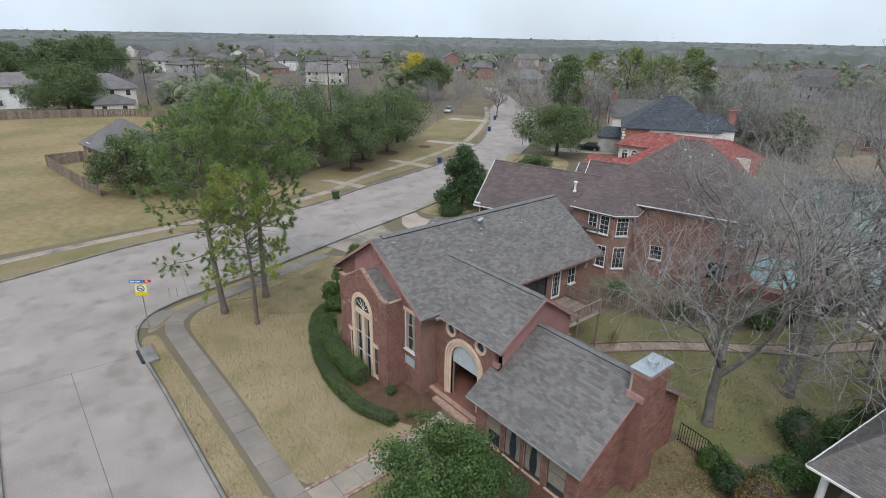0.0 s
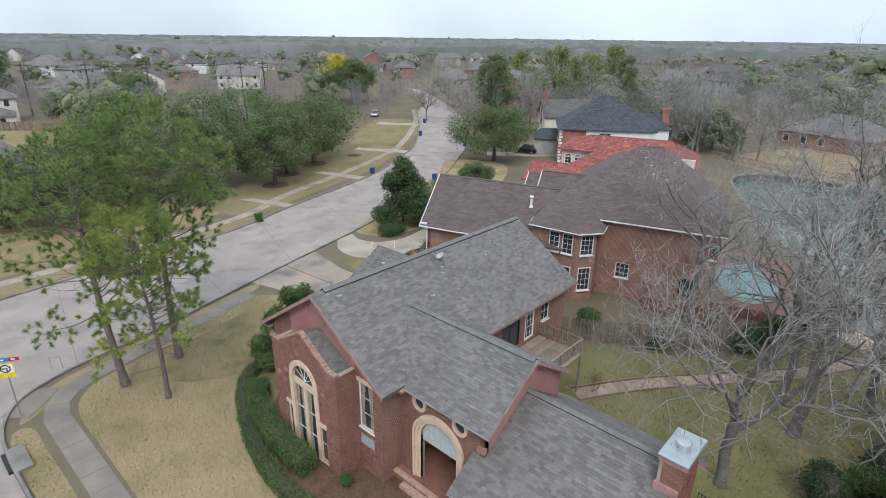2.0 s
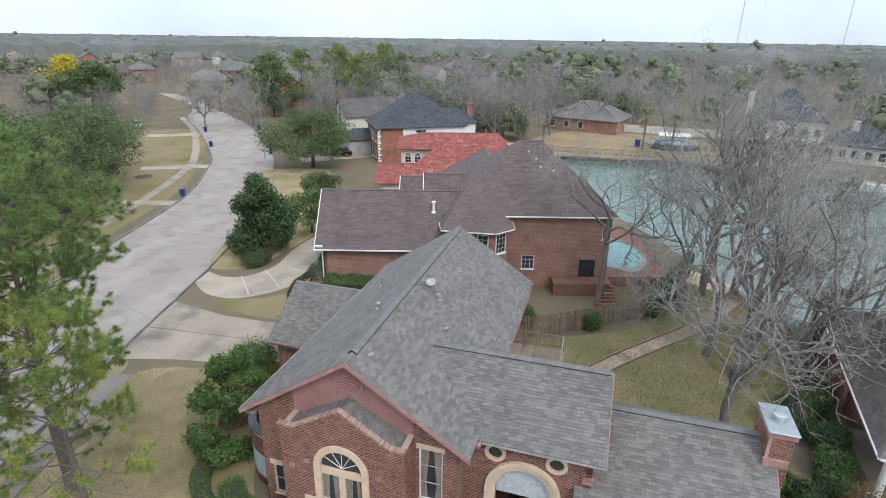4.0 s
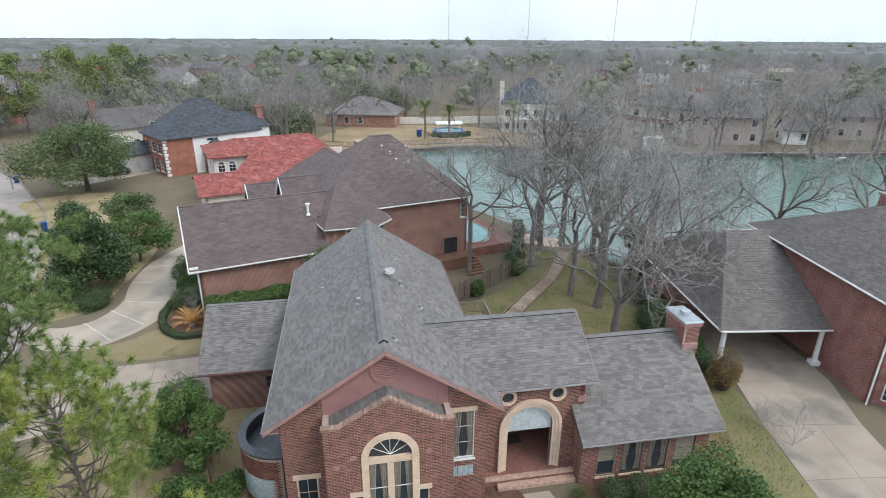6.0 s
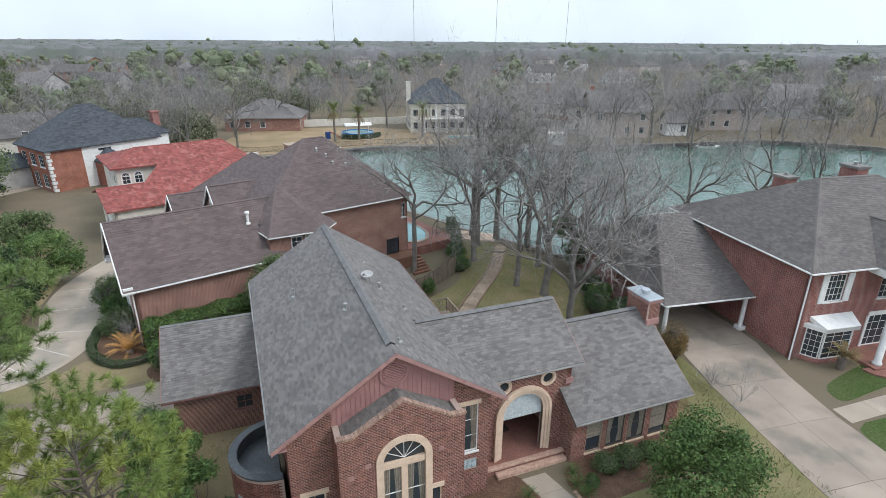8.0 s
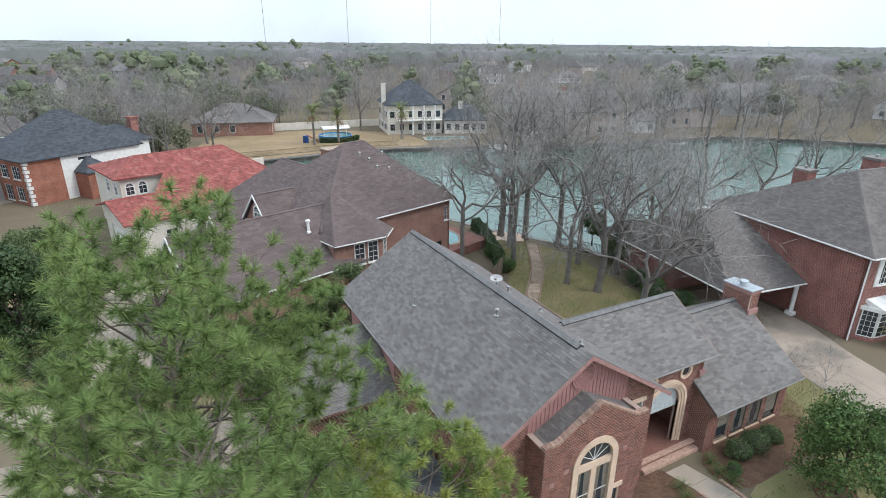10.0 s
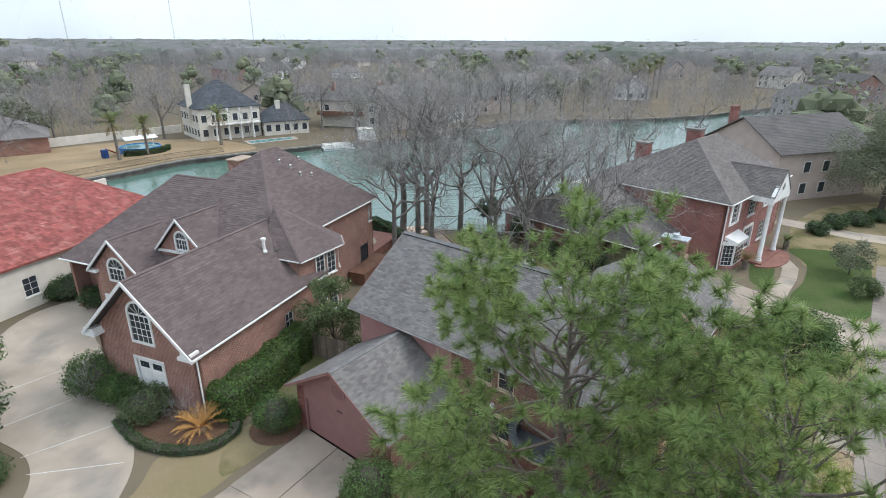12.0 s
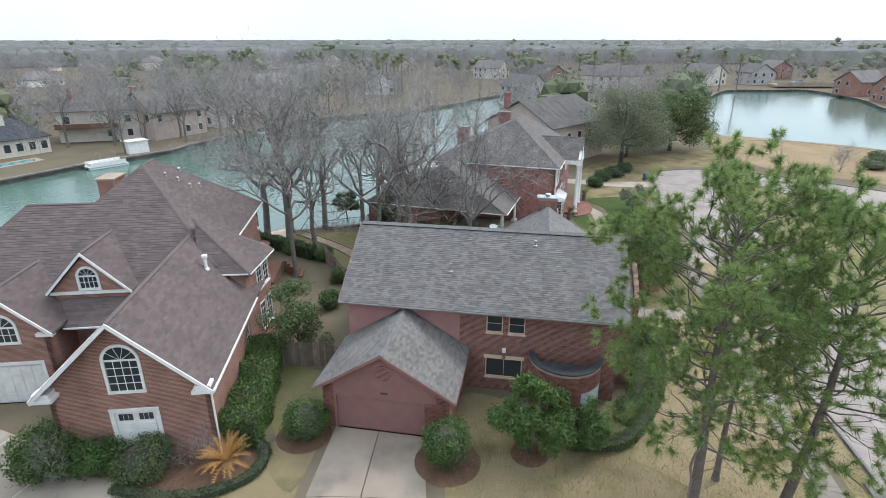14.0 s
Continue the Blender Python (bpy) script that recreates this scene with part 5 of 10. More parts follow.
stone_arch(f1, 0.02, 0.1, 4.3, 0.9, 1.2, 0.06, "window_surround", 1)
aw = part("arched_window", Mesh().box(-0.12, 0.16, 0.02, 0.16, 0.1, 4.1, f1), M["stone"], house, "tall arched window with cream stone mullion")
part("transom", Mesh().box(-0.9, 0.94, 0.0, 0.16, 3.95, 4.25, f1), M["stone"], aw)
fan = Mesh().add([(0.02, 0.1, 4.25)] + [(x, 0.1, z) for x, z in arc(0.02, 4.3, 0.9, 0, 180, 16)], [(0, i, i + 1) for i in range(1, 17)], f1)
part("fanlight", fan, M["glass"], aw)
spokes = Mesh()
for a in (30, 60, 90, 120, 150):
    spokes.rod(f1 @ Vector((0.02, 0.09, 4.3)), f1 @ Vector((0.02 + 0.88 * math.cos(radians(a)), 0.09, 4.3 + 0.88 * math.sin(radians(a)))), 0.015)
part("glazing_bar", spokes, M["white"], aw)
for x0, x1 in ((-0.88, -0.12), (0.16, 0.92)):
    part("pane", Mesh().box(x0, x1, 0.1, 0.11, 0.1, 3.95, f1), M["glass"], aw)
    for z in (1.3, 2.6):
        part("glazing_bar", Mesh().box(x0, x1, 0.07, 0.09, z - 0.02, z + 0.02, f1), M["white"], aw)
    curtain_pair(aw, f1, x0, x1, 0.3, 3.9, 0.085)
for x0, x1 in ((-1.62, -1.05), (1.08, 1.66)):
    window(house, f1, x0, x1, 0.25, 2.35, M["stone"], 1, 2)
    part("lintel", Mesh().box(x0 - 0.1, x1 + 0.1, -0.05, 0.2, 2.35, 2.58, f1), M["stone"], house)
for x, z in ((-2.2, 4.0), (-1.5, 4.4), (1.6, 4.35)):
    part("wall_tile", Mesh().box(x - 0.12, x + 0.12, -0.03, 0.02, z - 0.1, z + 0.1, f1, bevel=0.01), M["trim_pink"], house)

# long side walls and back
left = face(-WX - 0.006, 0, -90)
brick_l = [(-9.6, 0), (-0.426, 0), (-0.426, EAVE - 0.05), (-9.6, EAVE - 0.05)]
holes_l = [rect(-8.0, -7.05, 3.95, 5.1), rect(-6.7, -5.75, 3.95, 5.1), rect(-8.0, -5.8, 0.9, 2.2)]
bricked(brick_l, holes_l, left, 31)
for x0, x1 in ((-8.0, -7.05), (-6.7, -5.75)):
    window(house, left, x0, x1, 3.95, 5.1, M["stone"], 1, 2, frame_w=0.05)
window(house, left, -8.0, -5.8, 0.9, 2.2, M["stone"], 2, 1, frame_w=0.06)
part("lintel", Mesh().box(-8.1, -7.0, -0.05, 0.2, 2.2, 2.42, left), M["stone"], house)
part("lintel", Mesh().box(-6.8, -5.7, -0.05, 0.2, 2.2, 2.42, left), M["stone"], house)
lamp = part("wall_lamp", Mesh().box(-7.0, -6.8, -0.16, 0.0, 2.7, 2.95, left, bevel=0.02), M["white"], house, "small white security lamp")
part("side_siding", Mesh().wall([(-16.5, 0), (-9.6, 0), (-9.6, EAVE - 0.05), (-16.5, EAVE - 0.05)], [], T, left), M["siding"], house)
right = face(WX + 0.006, 0, 90)
rw_holes = [rect(9.6, 11.4, 3.0, 5.0), rect(11.95, 12.95, 2.95, 5.05), rect(13.7, 14.6, 3.6, 4.9)]
part("side_wall", Mesh().wall([(WY0 + 0.006, 0), (16.5, 0), (16.5, EAVE - 0.05), (WY0 + 0.006, EAVE - 0.05)], rw_holes, T, right), M["brick"], house)
window(house, right, 9.6, 11.4, 3.0, 5.0, M["black_metal"], 2, 1, sill=False)
window(house, right, 11.95, 12.95, 2.95, 5.05, M["white"], 3, 5, frame_w=0.13, sill=False, name="french_door")
window(house, right, 13.7, 14.6, 3.6, 4.9, M["white"], 2, 2)
back = face(0, 16.5, 180)
part("back_wall", Mesh().wall([(-WX, 0), (WX, 0), (WX, top_z(WX)), (0, top_z(0)), (-WX, top_z(WX))], [rect(-3, -1.6, 3.4, 4.8), rect(1.6, 3.0, 3.4, 4.8)], T, back), M["brick"], house)
for x in (-3.0, 1.6):
    window(house, back, x, x + 1.4, 3.4, 4.8, M["white"], 3, 2)
part("soffit", Mesh().box(-HALF + 0.05, -WX, 0.1, LEN - 0.1, EAVE - 0.2, EAVE - 0.15), M["trim_pink"], house)
part("soffit", Mesh().box(WX, HALF - 0.05, 7.8, LEN - 0.1, EAVE - 0.2, EAVE - 0.15), M["trim_pink"], house)

# entry: brick front with round windows and a moulded stone arch
EY = 1.65
f2 = face(0, EY, 0)
ent = [(WX, 0), (9.55, 0), (9.55, XE_Z - 0.02), (WX, XE_Z - 0.02)]
e_hole = arch_outline(6.92, 0.0, 2.95, 1.12)
r1, r2 = arc(5.72, 4.72, 0.3, 0, 360, 20)[:-1], arc(8.18, 4.72, 0.3, 0, 360, 20)[:-1]
bricked(ent, [e_hole, r1, r2], f2, 41)
for cx in (5.72, 8.18):
    ring = part("round_window", Mesh().lathe([(0.29, -0.04), (0.29, 0.07), (0.44, 0.07), (0.44, -0.04)], 26, Matrix.Translation((cx, EY, 4.72)) @ pose(0, 0, 0, 90), cap=False), M["stone"], house, "round window in a pale ring")
    part("pane", Mesh().lathe([(0.3, -0.06), (0.3, -0.05)], 22, Matrix.Translation((cx, EY, 4.72)) @ pose(0, 0, 0, 90)), M["glass"], ring)
stone_arch(f2, 6.92, 0.0, 2.95, 1.12, 1.56, 0.16, "entry_arch", 3)
part("tympanum", Mesh().add([(6.92, 0.14, 2.62)] + [(6.92 + 1.12, 0.14, 2.62)] + [(x, 0.14, z) for x, z in arc(6.92, 2.95, 1.12, 0, 180, 16)] + [(6.92 - 1.12, 0.14, 2.62)], [(0, i, i + 1) for i in range(1, 19)], f2), M["leaded"], house, "leaded glass fanlight over the entry")
part("entry_side", Mesh().wall([(EY, 0), (2 * XR_Y - EY, 0), (2 * XR_Y - EY, XE_Z), (XR_Y, XR_Z - 0.14), (EY, XE_Z)], [], T, face(9.55, 0, 90)), M["siding"], house, "dusty pink gable end")
part("porch_floor", Mesh().box(WX, 9.2, 1.1, 5.0, 0.0, 0.42), M["brick_pave"], house, "red brick porch floor")
part("porch_step", Mesh().box(5.2, 9.15, 0.72, 1.1, 0.0, 0.2, bevel=0.02), M["edging"], house)
part("porch_nosing", Mesh().box(WX, 9.15, 1.02, 1.3, 0.36, 0.46, bevel=0.015), M["edging"], house)
part("porch_back", Mesh().wall([(WX, 0.42), (9.55, 0.42), (9.55, 3.4), (WX, 3.4)], [], 0.2, face(0, 5.0, 0)), M["brick"], house)
part("porch_ceiling", Mesh().box(WX, 9.55, EY + T, 5.0, 3.3, 3.4), M["white"], house)
door = part("front_door", Mesh().box(6.2, 7.2, -0.06, 0.0, 0.42, 2.6, face(0, 5.0, 0), bevel=0.01), M["bark_dark"], house, "dark wooden front door")
part("door_handle", Mesh().box(7.05, 7.12, -0.1, -0.06, 1.4, 1.6, face(0, 5.0, 0)), M["metal"], door)
part("sidelight", Mesh().box(7.3, 8.2, -0.03, 0.0, 0.42, 2.6, face(0, 5.0, 0)), M["glass"], house)
part("door_mat", Mesh().box(6.1, 7.2, 3.4, 4.1, 0.42, 0.44), M["bark_dark"], house)
part("flashing", Mesh().box(9.2, 9.62, EY - 0.12, EY + 0.06, 4.15, 4.42), M["trim_pink"], house)
part("roof_filler", Mesh().box(WX - 0.3, 5.2, 1.0, 1.6, EAVE - 0.25, EAVE - 0.12), M["trim_pink"], house)

# low wing with four windows and a chimney
f3 = face(0, 0.55, 0)
wins = [(10.05, 11.0), (11.3, 12.4), (12.65, 13.75), (14.1, 15.2)]
wing = [(9.2, 0), (15.9, 0), (15.9, W_EZ + 0.15), (9.2, W_EZ + 0.15)]
bricked(wing, [rect(a, b, 0.35, 2.55) for a, b in wins], f3, 51)
for i, (a, b) in enumerate(wins):
    w = window(house, f3, a, b, 0.35, 2.55, M["bark_dark"] if i else M["stone_path"], 1, 2, frame_w=0.05, sill=False)
    part("sill", Mesh().box(a - 0.04, b + 0.04, -0.08, 0.05, 0.27, 0.35, f3), M["stone"], w)
    if i in (0, 3):
        k, z0 = 40, 1.2 - 0.5 * (i == 3)
        xs = [a + 0.05 + (b - a - 0.1) * j / k for j in range(k + 1)]
        blind = Mesh().add([(x, 0.064 + 0.012 * (j % 2), z) for z in (z0, 2.5) for j, x in enumerate(xs)], [(j, j + 1, j + k + 2, j + k + 1) for j in range(k)], f3)
        part("blind", blind, M["curtain"], w)
    else:
        curtain_pair(w, f3, a + 0.05, b - 0.05, 0.5, 2.5, 0.055)
wl_out = [(-W_BY + 0.5, 0), (-0.556, 0), (-0.556, W_EZ + 0.1), (-W_RY, W_RZ - 0.15), (-W_BY + 0.5, W_EZ + 0.1)]
part("wing_side", Mesh().wall(wl_out, [], T, face(9.194, 0, -90)), M["brick"], house)
wr_out = [(0.556, 0), (W_BY - 0.5, 0), (W_BY - 0.5, W_EZ + 0.1), (W_RY, W_RZ - 0.15), (0.556, W_EZ + 0.1)]
bricked(wr_out, [], face(15.906, 0, 90), 52)
part("wing_back", Mesh().wall([(-15.9, 0), (-9.2, 0), (-9.2, W_EZ + 0.1), (-15.9, W_EZ + 0.1)], [rect(-14, -12, 0.9, 2.3)], T, face(0, W_BY - 0.5, 180)), M["brick"], house)
window(house, face(0, W_BY - 0.5, 180), -14, -12, 0.9, 2.3, M["white"], 3, 2)
CX0, CX1, CY0, CY1, CZ = 15.78, 16.7, 3.68, 5.4, 6.42
chim = part("chimney", Mesh().box(CX0, CX1 - 0.05, CY0, CY1, 0.0, CZ), M["mortar"], house, "rust-brick chimney with a sheet-metal cap")
brick_skin(chim, rect(CX0 + 0.12, CX1 - 0.05, 0.0, CZ), [], face(0, CY0, 0), M["brick_piece"], seed=61)
brick_skin(chim, rect(CY0, CY1, 0.0, CZ), [], face(CX1 - 0.05, 0, 90), M["brick_piece"], seed=62)
brick_skin(chim, rect(-CY1, -CY0, 4.5, CZ), [], face(CX0, 0, -90), M["brick_piece"], seed=64)
brick_skin(chim, rect(-CX1 + 0.05, -CX0 - 0.12, 0.0, CZ), [], face(0, CY1, 180), M["brick_piece"], seed=66)
part("cap_band", Mesh().box(CX0 - 0.05, CX1 + 0.03, CY0 - 0.06, CY1 + 0.06, CZ, CZ + 0.22), M["trim_pink"], chim)
part("cap", Mesh().box(CX0 - 0.09, CX1 + 0.07, CY0 - 0.1, CY1 + 0.1, CZ + 0.22, CZ + 0.29, bevel=0.02), M["metal"], chim, "galvanised sheet-metal cap")
part("flue", Mesh().lathe([(0.2, 0), (0.2, 0.14), (0.27, 0.16), (0.27, 0.24), (0.22, 0.26), (0.12, 0.27)], 20, Matrix.Translation(((CX0 + CX1) / 2, (CY0 + CY1) / 2, CZ + 0.29))), M["metal"], chim)
part("flashing", Mesh().box(CX0 - 0.05, CX1 - 0.1, CY0 - 0.14, CY0, W_EZ + (CY0 - 0.14) * 0.65, W_EZ + CY0 * 0.65 + 0.25), M["trim_pink"], chim)

# garage
gf = face(-9.5, 0, -90)
g_out = [(-16.35, 0), (-9.35, 0), (-9.35, G_EZ), (-G_RY, G_RZ - 0.15), (-16.35, G_EZ)]
d_hole = rect(-15.6, -10.85, 0.0, 2.15)
part("garage_front", Mesh().wall(g_out, [d_hole], 0.2, gf), M["garage_paint"], house, "rose-brown painted garage gable")
brick_skin(house, [(-16.35, 0), (-15.75, 0), (-15.75, 2.9), (-16.35, 2.6)], [], face(-9.505, 0, -90), M["brick_piece"], seed=71)
brick_skin(house, [(-10.7, 0), (-9.35, 0), (-9.35, 2.7), (-10.7, 3.4)], [rect(-10.7, -10.1, 2.2, 4)], face(-9.505, 0, -90), M["brick_piece"], seed=72)
gd = part("garage_door", Mesh().box(-15.6, -10.85, 0.1, 0.14, 0.02, 2.15, gf), M["garage_paint"], house, "rose-brown sectional garage door")
for i in range(4):
    for j in range(8):
        part("panel", Mesh().box(-15.55 + j * 0.59, -15.02 + j * 0.59, 0.095, 0.1, 0.08 + i * 0.53, 0.53 + i * 0.53, gf, bevel=0.003), M["garage_paint"], gd)
gv = part("gable_vent", Mesh().lathe([(0.5, 0), (0.5, 0.05), (0.42, 0.05), (0.42, 0.015)], 24, gf @ Matrix.Translation((-G_RY, 0, 3.75)) @ pose(0, 0, 0, 90)), M["garage_paint"], house, "round louvred vent")
for i in range(-5, 6):
    z = i * 0.075
    w = math.sqrt(max(0.4 ** 2 - z * z, 0.01))
    part("slat", Mesh().box(-G_RY - w, -G_RY + w, -0.04, 0.0, 3.75 + z - 0.022, 3.75 + z + 0.018, gf), M["garage_paint"], gv)
num = part("number_plate", Mesh().box(-13.1, -12.66, -0.015, 0.0, 2.48, 2.6, gf), M["garage_paint"], house)
for i in range(3):
    part("bar", Mesh().box(-13.07 + i * 0.14, -12.98 + i * 0.14, -0.025, -0.015, 2.49, 2.59, gf), M["black_paint"], num)
part("garage_side", Mesh().wall([(-9.494, 0), (-WX, 0), (-WX, G_EZ), (-9.494, G_EZ)], [rect(-6.5, -5.6, 1.2, 2.1)], 0.2, face(0, 9.344, 0)), M["brick"], house)
window(house, face(0, 9.35, 0), -6.5, -5.6, 1.2, 2.1, M["garage_paint"], 2, 2)
part("garage_side", Mesh().wall([(WX, 0), (9.5, 0), (9.5, G_EZ), (WX, G_EZ)], [], 0.2, face(0, 16.35, 180)), M["brick"], house)

# round walled terrace with a flat dark roof beside the front
TX, TY, TR = -4.75, 3.35, 2.05
tub = Mesh()
k = 26
ring = [(TX + r * math.cos(radians(a)), TY + r * math.sin(radians(a))) for r in (TR, TR - 0.28) for a in [88 + 184 * i / k for i in range(k + 1)]]
v = [(x, y, z) for z in (0, 3.0) for x, y in ring]
n1 = k + 1
fs = []
for i in range(k):
    fs += [(i, i + 1, 2 * n1 + i + 1, 2 * n1 + i), (n1 + i + 1, n1 + i, 3 * n1 + i, 3 * n1 + i + 1), (2 * n1 + i, 2 * n1 + i + 1, 3 * n1 + i + 1, 3 * n1 + i)]
turret = part("turret", tub.add(v, fs), M["mortar"], house, "round brick turret with a sunken flat roof")
tb = Mesh()
rows = 36
for j in range(rows):
    for i in range(31):
        a0 = 88 + (i + (j % 2) * 0.5) * 5.95
        a1 = a0 + 5.6
        if a1 > 272 or (0.4 < j * 0.078 < 1.75 and 205 < a0 < 258):
            continue
        z0, z1 = j * 0.078, j * 0.078 + 0.066
        q = [(TX + (TR + e) * math.cos(radians(a)), TY + (TR + e) * math.sin(radians(a)), z) for e in (0, 0.008) for z in (z0, z1) for a in (a0, a1)]
        tb.add(q, [(4, 5, 7, 6), (0, 1, 5, 4), (2, 6, 7, 3), (0, 4, 6, 2), (1, 3, 7, 5)])
tagged(part("brickwork", tb, M["brick_piece"], turret), kind="stuff")
for i in range(8):
    for j in range(6):
        a0 = 206 + i * 6.5
        q = [(TX + (TR + e) * math.cos(radians(a)), TY + (TR + e) * math.sin(radians(a)), z) for e in (0, 0.015) for z in (0.45 + j * 0.215, 0.64 + j * 0.215) for a in (a0, a0 + 6.0)]
        part("glass_block", Mesh().add(q, [(4, 5, 7, 6), (0, 1, 5, 4), (2, 6, 7, 3), (0, 4, 6, 2), (1, 3, 7, 5)]), M["glass_block"], turret)
cp = Mesh()
v = [(TX + r * math.cos(radians(a)), TY + r * math.sin(radians(a)), z) for r, z in ((TR + 0.05, 2.98), (TR + 0.05, 3.06), (TR - 0.32, 3.06), (TR - 0.32, 2.4)) for a in [88 + 184 * i / k for i in range(k + 1)]]
cp.add(v, [(r * n1 + i, r * n1 + i + 1, (r + 1) * n1 + i + 1, (r + 1) * n1 + i) for r in range(3) for i in range(k)])
part("rim", cp, M["flat_roof"], turret)
part("flat_roof", Mesh().prism([(TX + (TR - 0.3) * math.cos(radians(a)), TY + (TR - 0.3) * math.sin(radians(a))) for a in [90 + 180 * i / k for i in range(k + 1)]], 2.3, 2.45), M["flat_roof"], turret, "dark sunken flat roof")

# upper deck behind the entry
deck = part("deck", Mesh().box(WX, 7.6, 8.6, 13.6, 2.66, 2.72), M["wood_deck"], house, "grey timber upper deck with railings")
for i in range(22):
    part("plank", Mesh().box(WX + 0.05 + i * 0.142, WX + 0.18 + i * 0.142, 8.6, 13.6, 2.72, 2.75), M["wood_deck"], deck)
for x, y in ((7.5, 8.7), (7.5, 11.1), (7.5, 13.5), (5.2, 13.5)):
    part("post", Mesh().box(x - 0.06, x + 0.06, y - 0.06, y + 0.06, 0, 3.75), M["wood_deck"], deck)
for (xa, ya), (xb, yb) in (((7.5, 8.7), (7.5, 13.5)), ((WX, 13.5), (7.5, 13.5))):
    for z in (3.0, 3.68):
        part("rail", Mesh().box(min(xa, xb) - 0.03, max(xa, xb) + 0.03, min(ya, yb) - 0.03, max(ya, yb) + 0.03, z, z + 0.08), M["wood_deck"], deck)
    n = int(math.hypot(xb - xa, yb - ya) / 0.16)
    for i in range(1, n):
        x, y = xa + (xb - xa) * i / n, ya + (yb - ya) * i / n
        part("baluster", Mesh().box(x - 0.02, x + 0.02, y - 0.02, y + 0.02, 3.05, 3.68), M["wood_deck"], deck)
for i in range(10):
    part("stair_tread", Mesh().box(7.65 + i * 0.26, 7.93 + i * 0.26, 9.0, 10.0, 2.42 - i * 0.255, 2.47 - i * 0.255), M["wood_deck"], deck)


# what stands on the roof
def on_roof(x, y):
    return slope_at(x) + 0.01


def vent_pipe(x, y, z, h=0.35, r=0.05, hood=True):
    t = thing("roof_vent", "small metal vent pipe on the shingle roof", "vent pipe", x, y, z - 0.05, group="vent pipes on the grey roof")
    part("pipe", Mesh().lathe([(0.16, 0), (0.15, 0.06), (r, 0.1), (r, h)], 12), M["metal_dull"], t)
    if hood:
        part("hood", Mesh().lathe([(r * 1.2, h - 0.02), (r * 2.2, h + 0.02), (r * 2.0, h + 0.1), (0.01, h + 0.12)], 12), M["metal_dull"], t)


for x, y, h, hd in ((-2.82, 10.4, 0.55, False), (-0.9, 5.45, 0.28, True), (1.35, 7.8, 0.3, True), (2.2, 6.15, 0.28, False), (1.35, 11.65, 0.22, False), (0.5, 1.3, 0.25, False)):
    vent_pipe(x, y, on_roof(x, y), h, hood=hd)
dish = thing("satellite_dish", "pale grey oval satellite dish on a roof mount", "satellite dish", 0.97, 8.35, on_roof(0.97, 8.35), -40)
part("mast", Mesh().rod((0, 0, -0.1), (0, 0, 0.45), 0.025).rod((0, 0, 0.45), (0, -0.12, 0.55), 0.025), M["metal_dull"], dish)
part("reflector", Mesh().lathe([(0.01, -0.05), (0.16, -0.03), (0.28, 0.02), (0.29, 0.03), (0.16, -0.015), (0.01, -0.035)], 24, Matrix.Translation((0, -0.2, 0.5)) @ pose(0, 0, 0, 28) @ Matrix.Diagonal((1.15, 0.85, 1.0, 1.0)), cap=False), M["grey_wall"], dish)
part("feed_arm", Mesh().rod((0, -0.15, 0.35), (0, -0.62, 0.62), 0.015).box(-0.05, 0.05, -0.68, -0.58, 0.6, 0.7), M["metal_dull"], dish)

# ---- the neighbouring houses ----
def hip_slabs(parent, planes, mat, seed, name="roof", tab=0.45, course=0.2, lines=True):
    r = roof_planes(parent, planes, mat, tab, course, seed=seed, name=name)
    return r


def wall_prism(parent, poly, z0, z1, mat, name="wall", label=""):
    return part(name, Mesh().prism(poly if poly_area(poly) > 0 else poly[::-1], z0, z1), mat, parent, label)


def gutter_line(parent, a, b, mat, w=0.09, h=0.09):
    a, b = Vector(a), Vector(b)
    s = (b - a).cross(Vector((0, 0, 1))).normalized() * w / 2
    d = Vector((0, 0, h))
    return part("gutter", Mesh().add([a - s, b - s, b + s, a + s, a - s - d, b - s - d, b + s - d, a + s - d],
                                     [(0, 1, 2, 3), (7, 6, 5, 4), (0, 4, 5, 1), (1, 5, 6, 2), (2, 6, 7, 3), (3, 7, 4, 0)]), mat, parent)


def arched_window(parent, m, cx, z0, spring, half, mat, rows=4, cols=4):
    """A white-framed window with a fanlight, standing a little proud of the brick."""
    ring = arch_outline(cx, z0, spring, half + 0.14)
    inner = arch_outline(cx, z0 + 0.14, spring, half)
    w = part("arched_window", Mesh().wall(ring, [inner], 0.12, m @ Matrix.Translation((0, -0.06, 0))), mat, parent, "white arched window with small panes")
    v = [(cx, 0.02, spring)] + [(x, 0.02, z) for x, z in inner[2:]] + [(x, 0.02, z) for x, z in inner[:2]]
    k = len(v)
    part("pane", Mesh().add(v, [(0, i, i + 1) for i in range(1, k - 1)] + [(0, k - 1, 1)], m), M["glass"], w)
    bars = Mesh()
    for i in range(1, cols):
        x = cx - half + 2 * half * i / cols
        bars.box(x - 0.015, x + 0.015, -0.01, 0.015, z0 + 0.14, spring, m)
    for i in range(1, rows + 1):
        z = z0 + 0.14 + (spring - z0 - 0.14) * i / rows
        t = 0.05 if i == rows else 0.015
        bars.box(cx - half, cx + half, -0.015, 0.012, z - t, z + t, m)
    for a in (36, 72, 108, 144):
        bars.rod(m @ Vector((cx, 0, spring)), m @ Vector((cx + half * math.cos(radians(a)), 0, spring + half * math.sin(radians(a)))), 0.014, sides=4)
    part("glazing_grid", bars, mat, w)
    return w


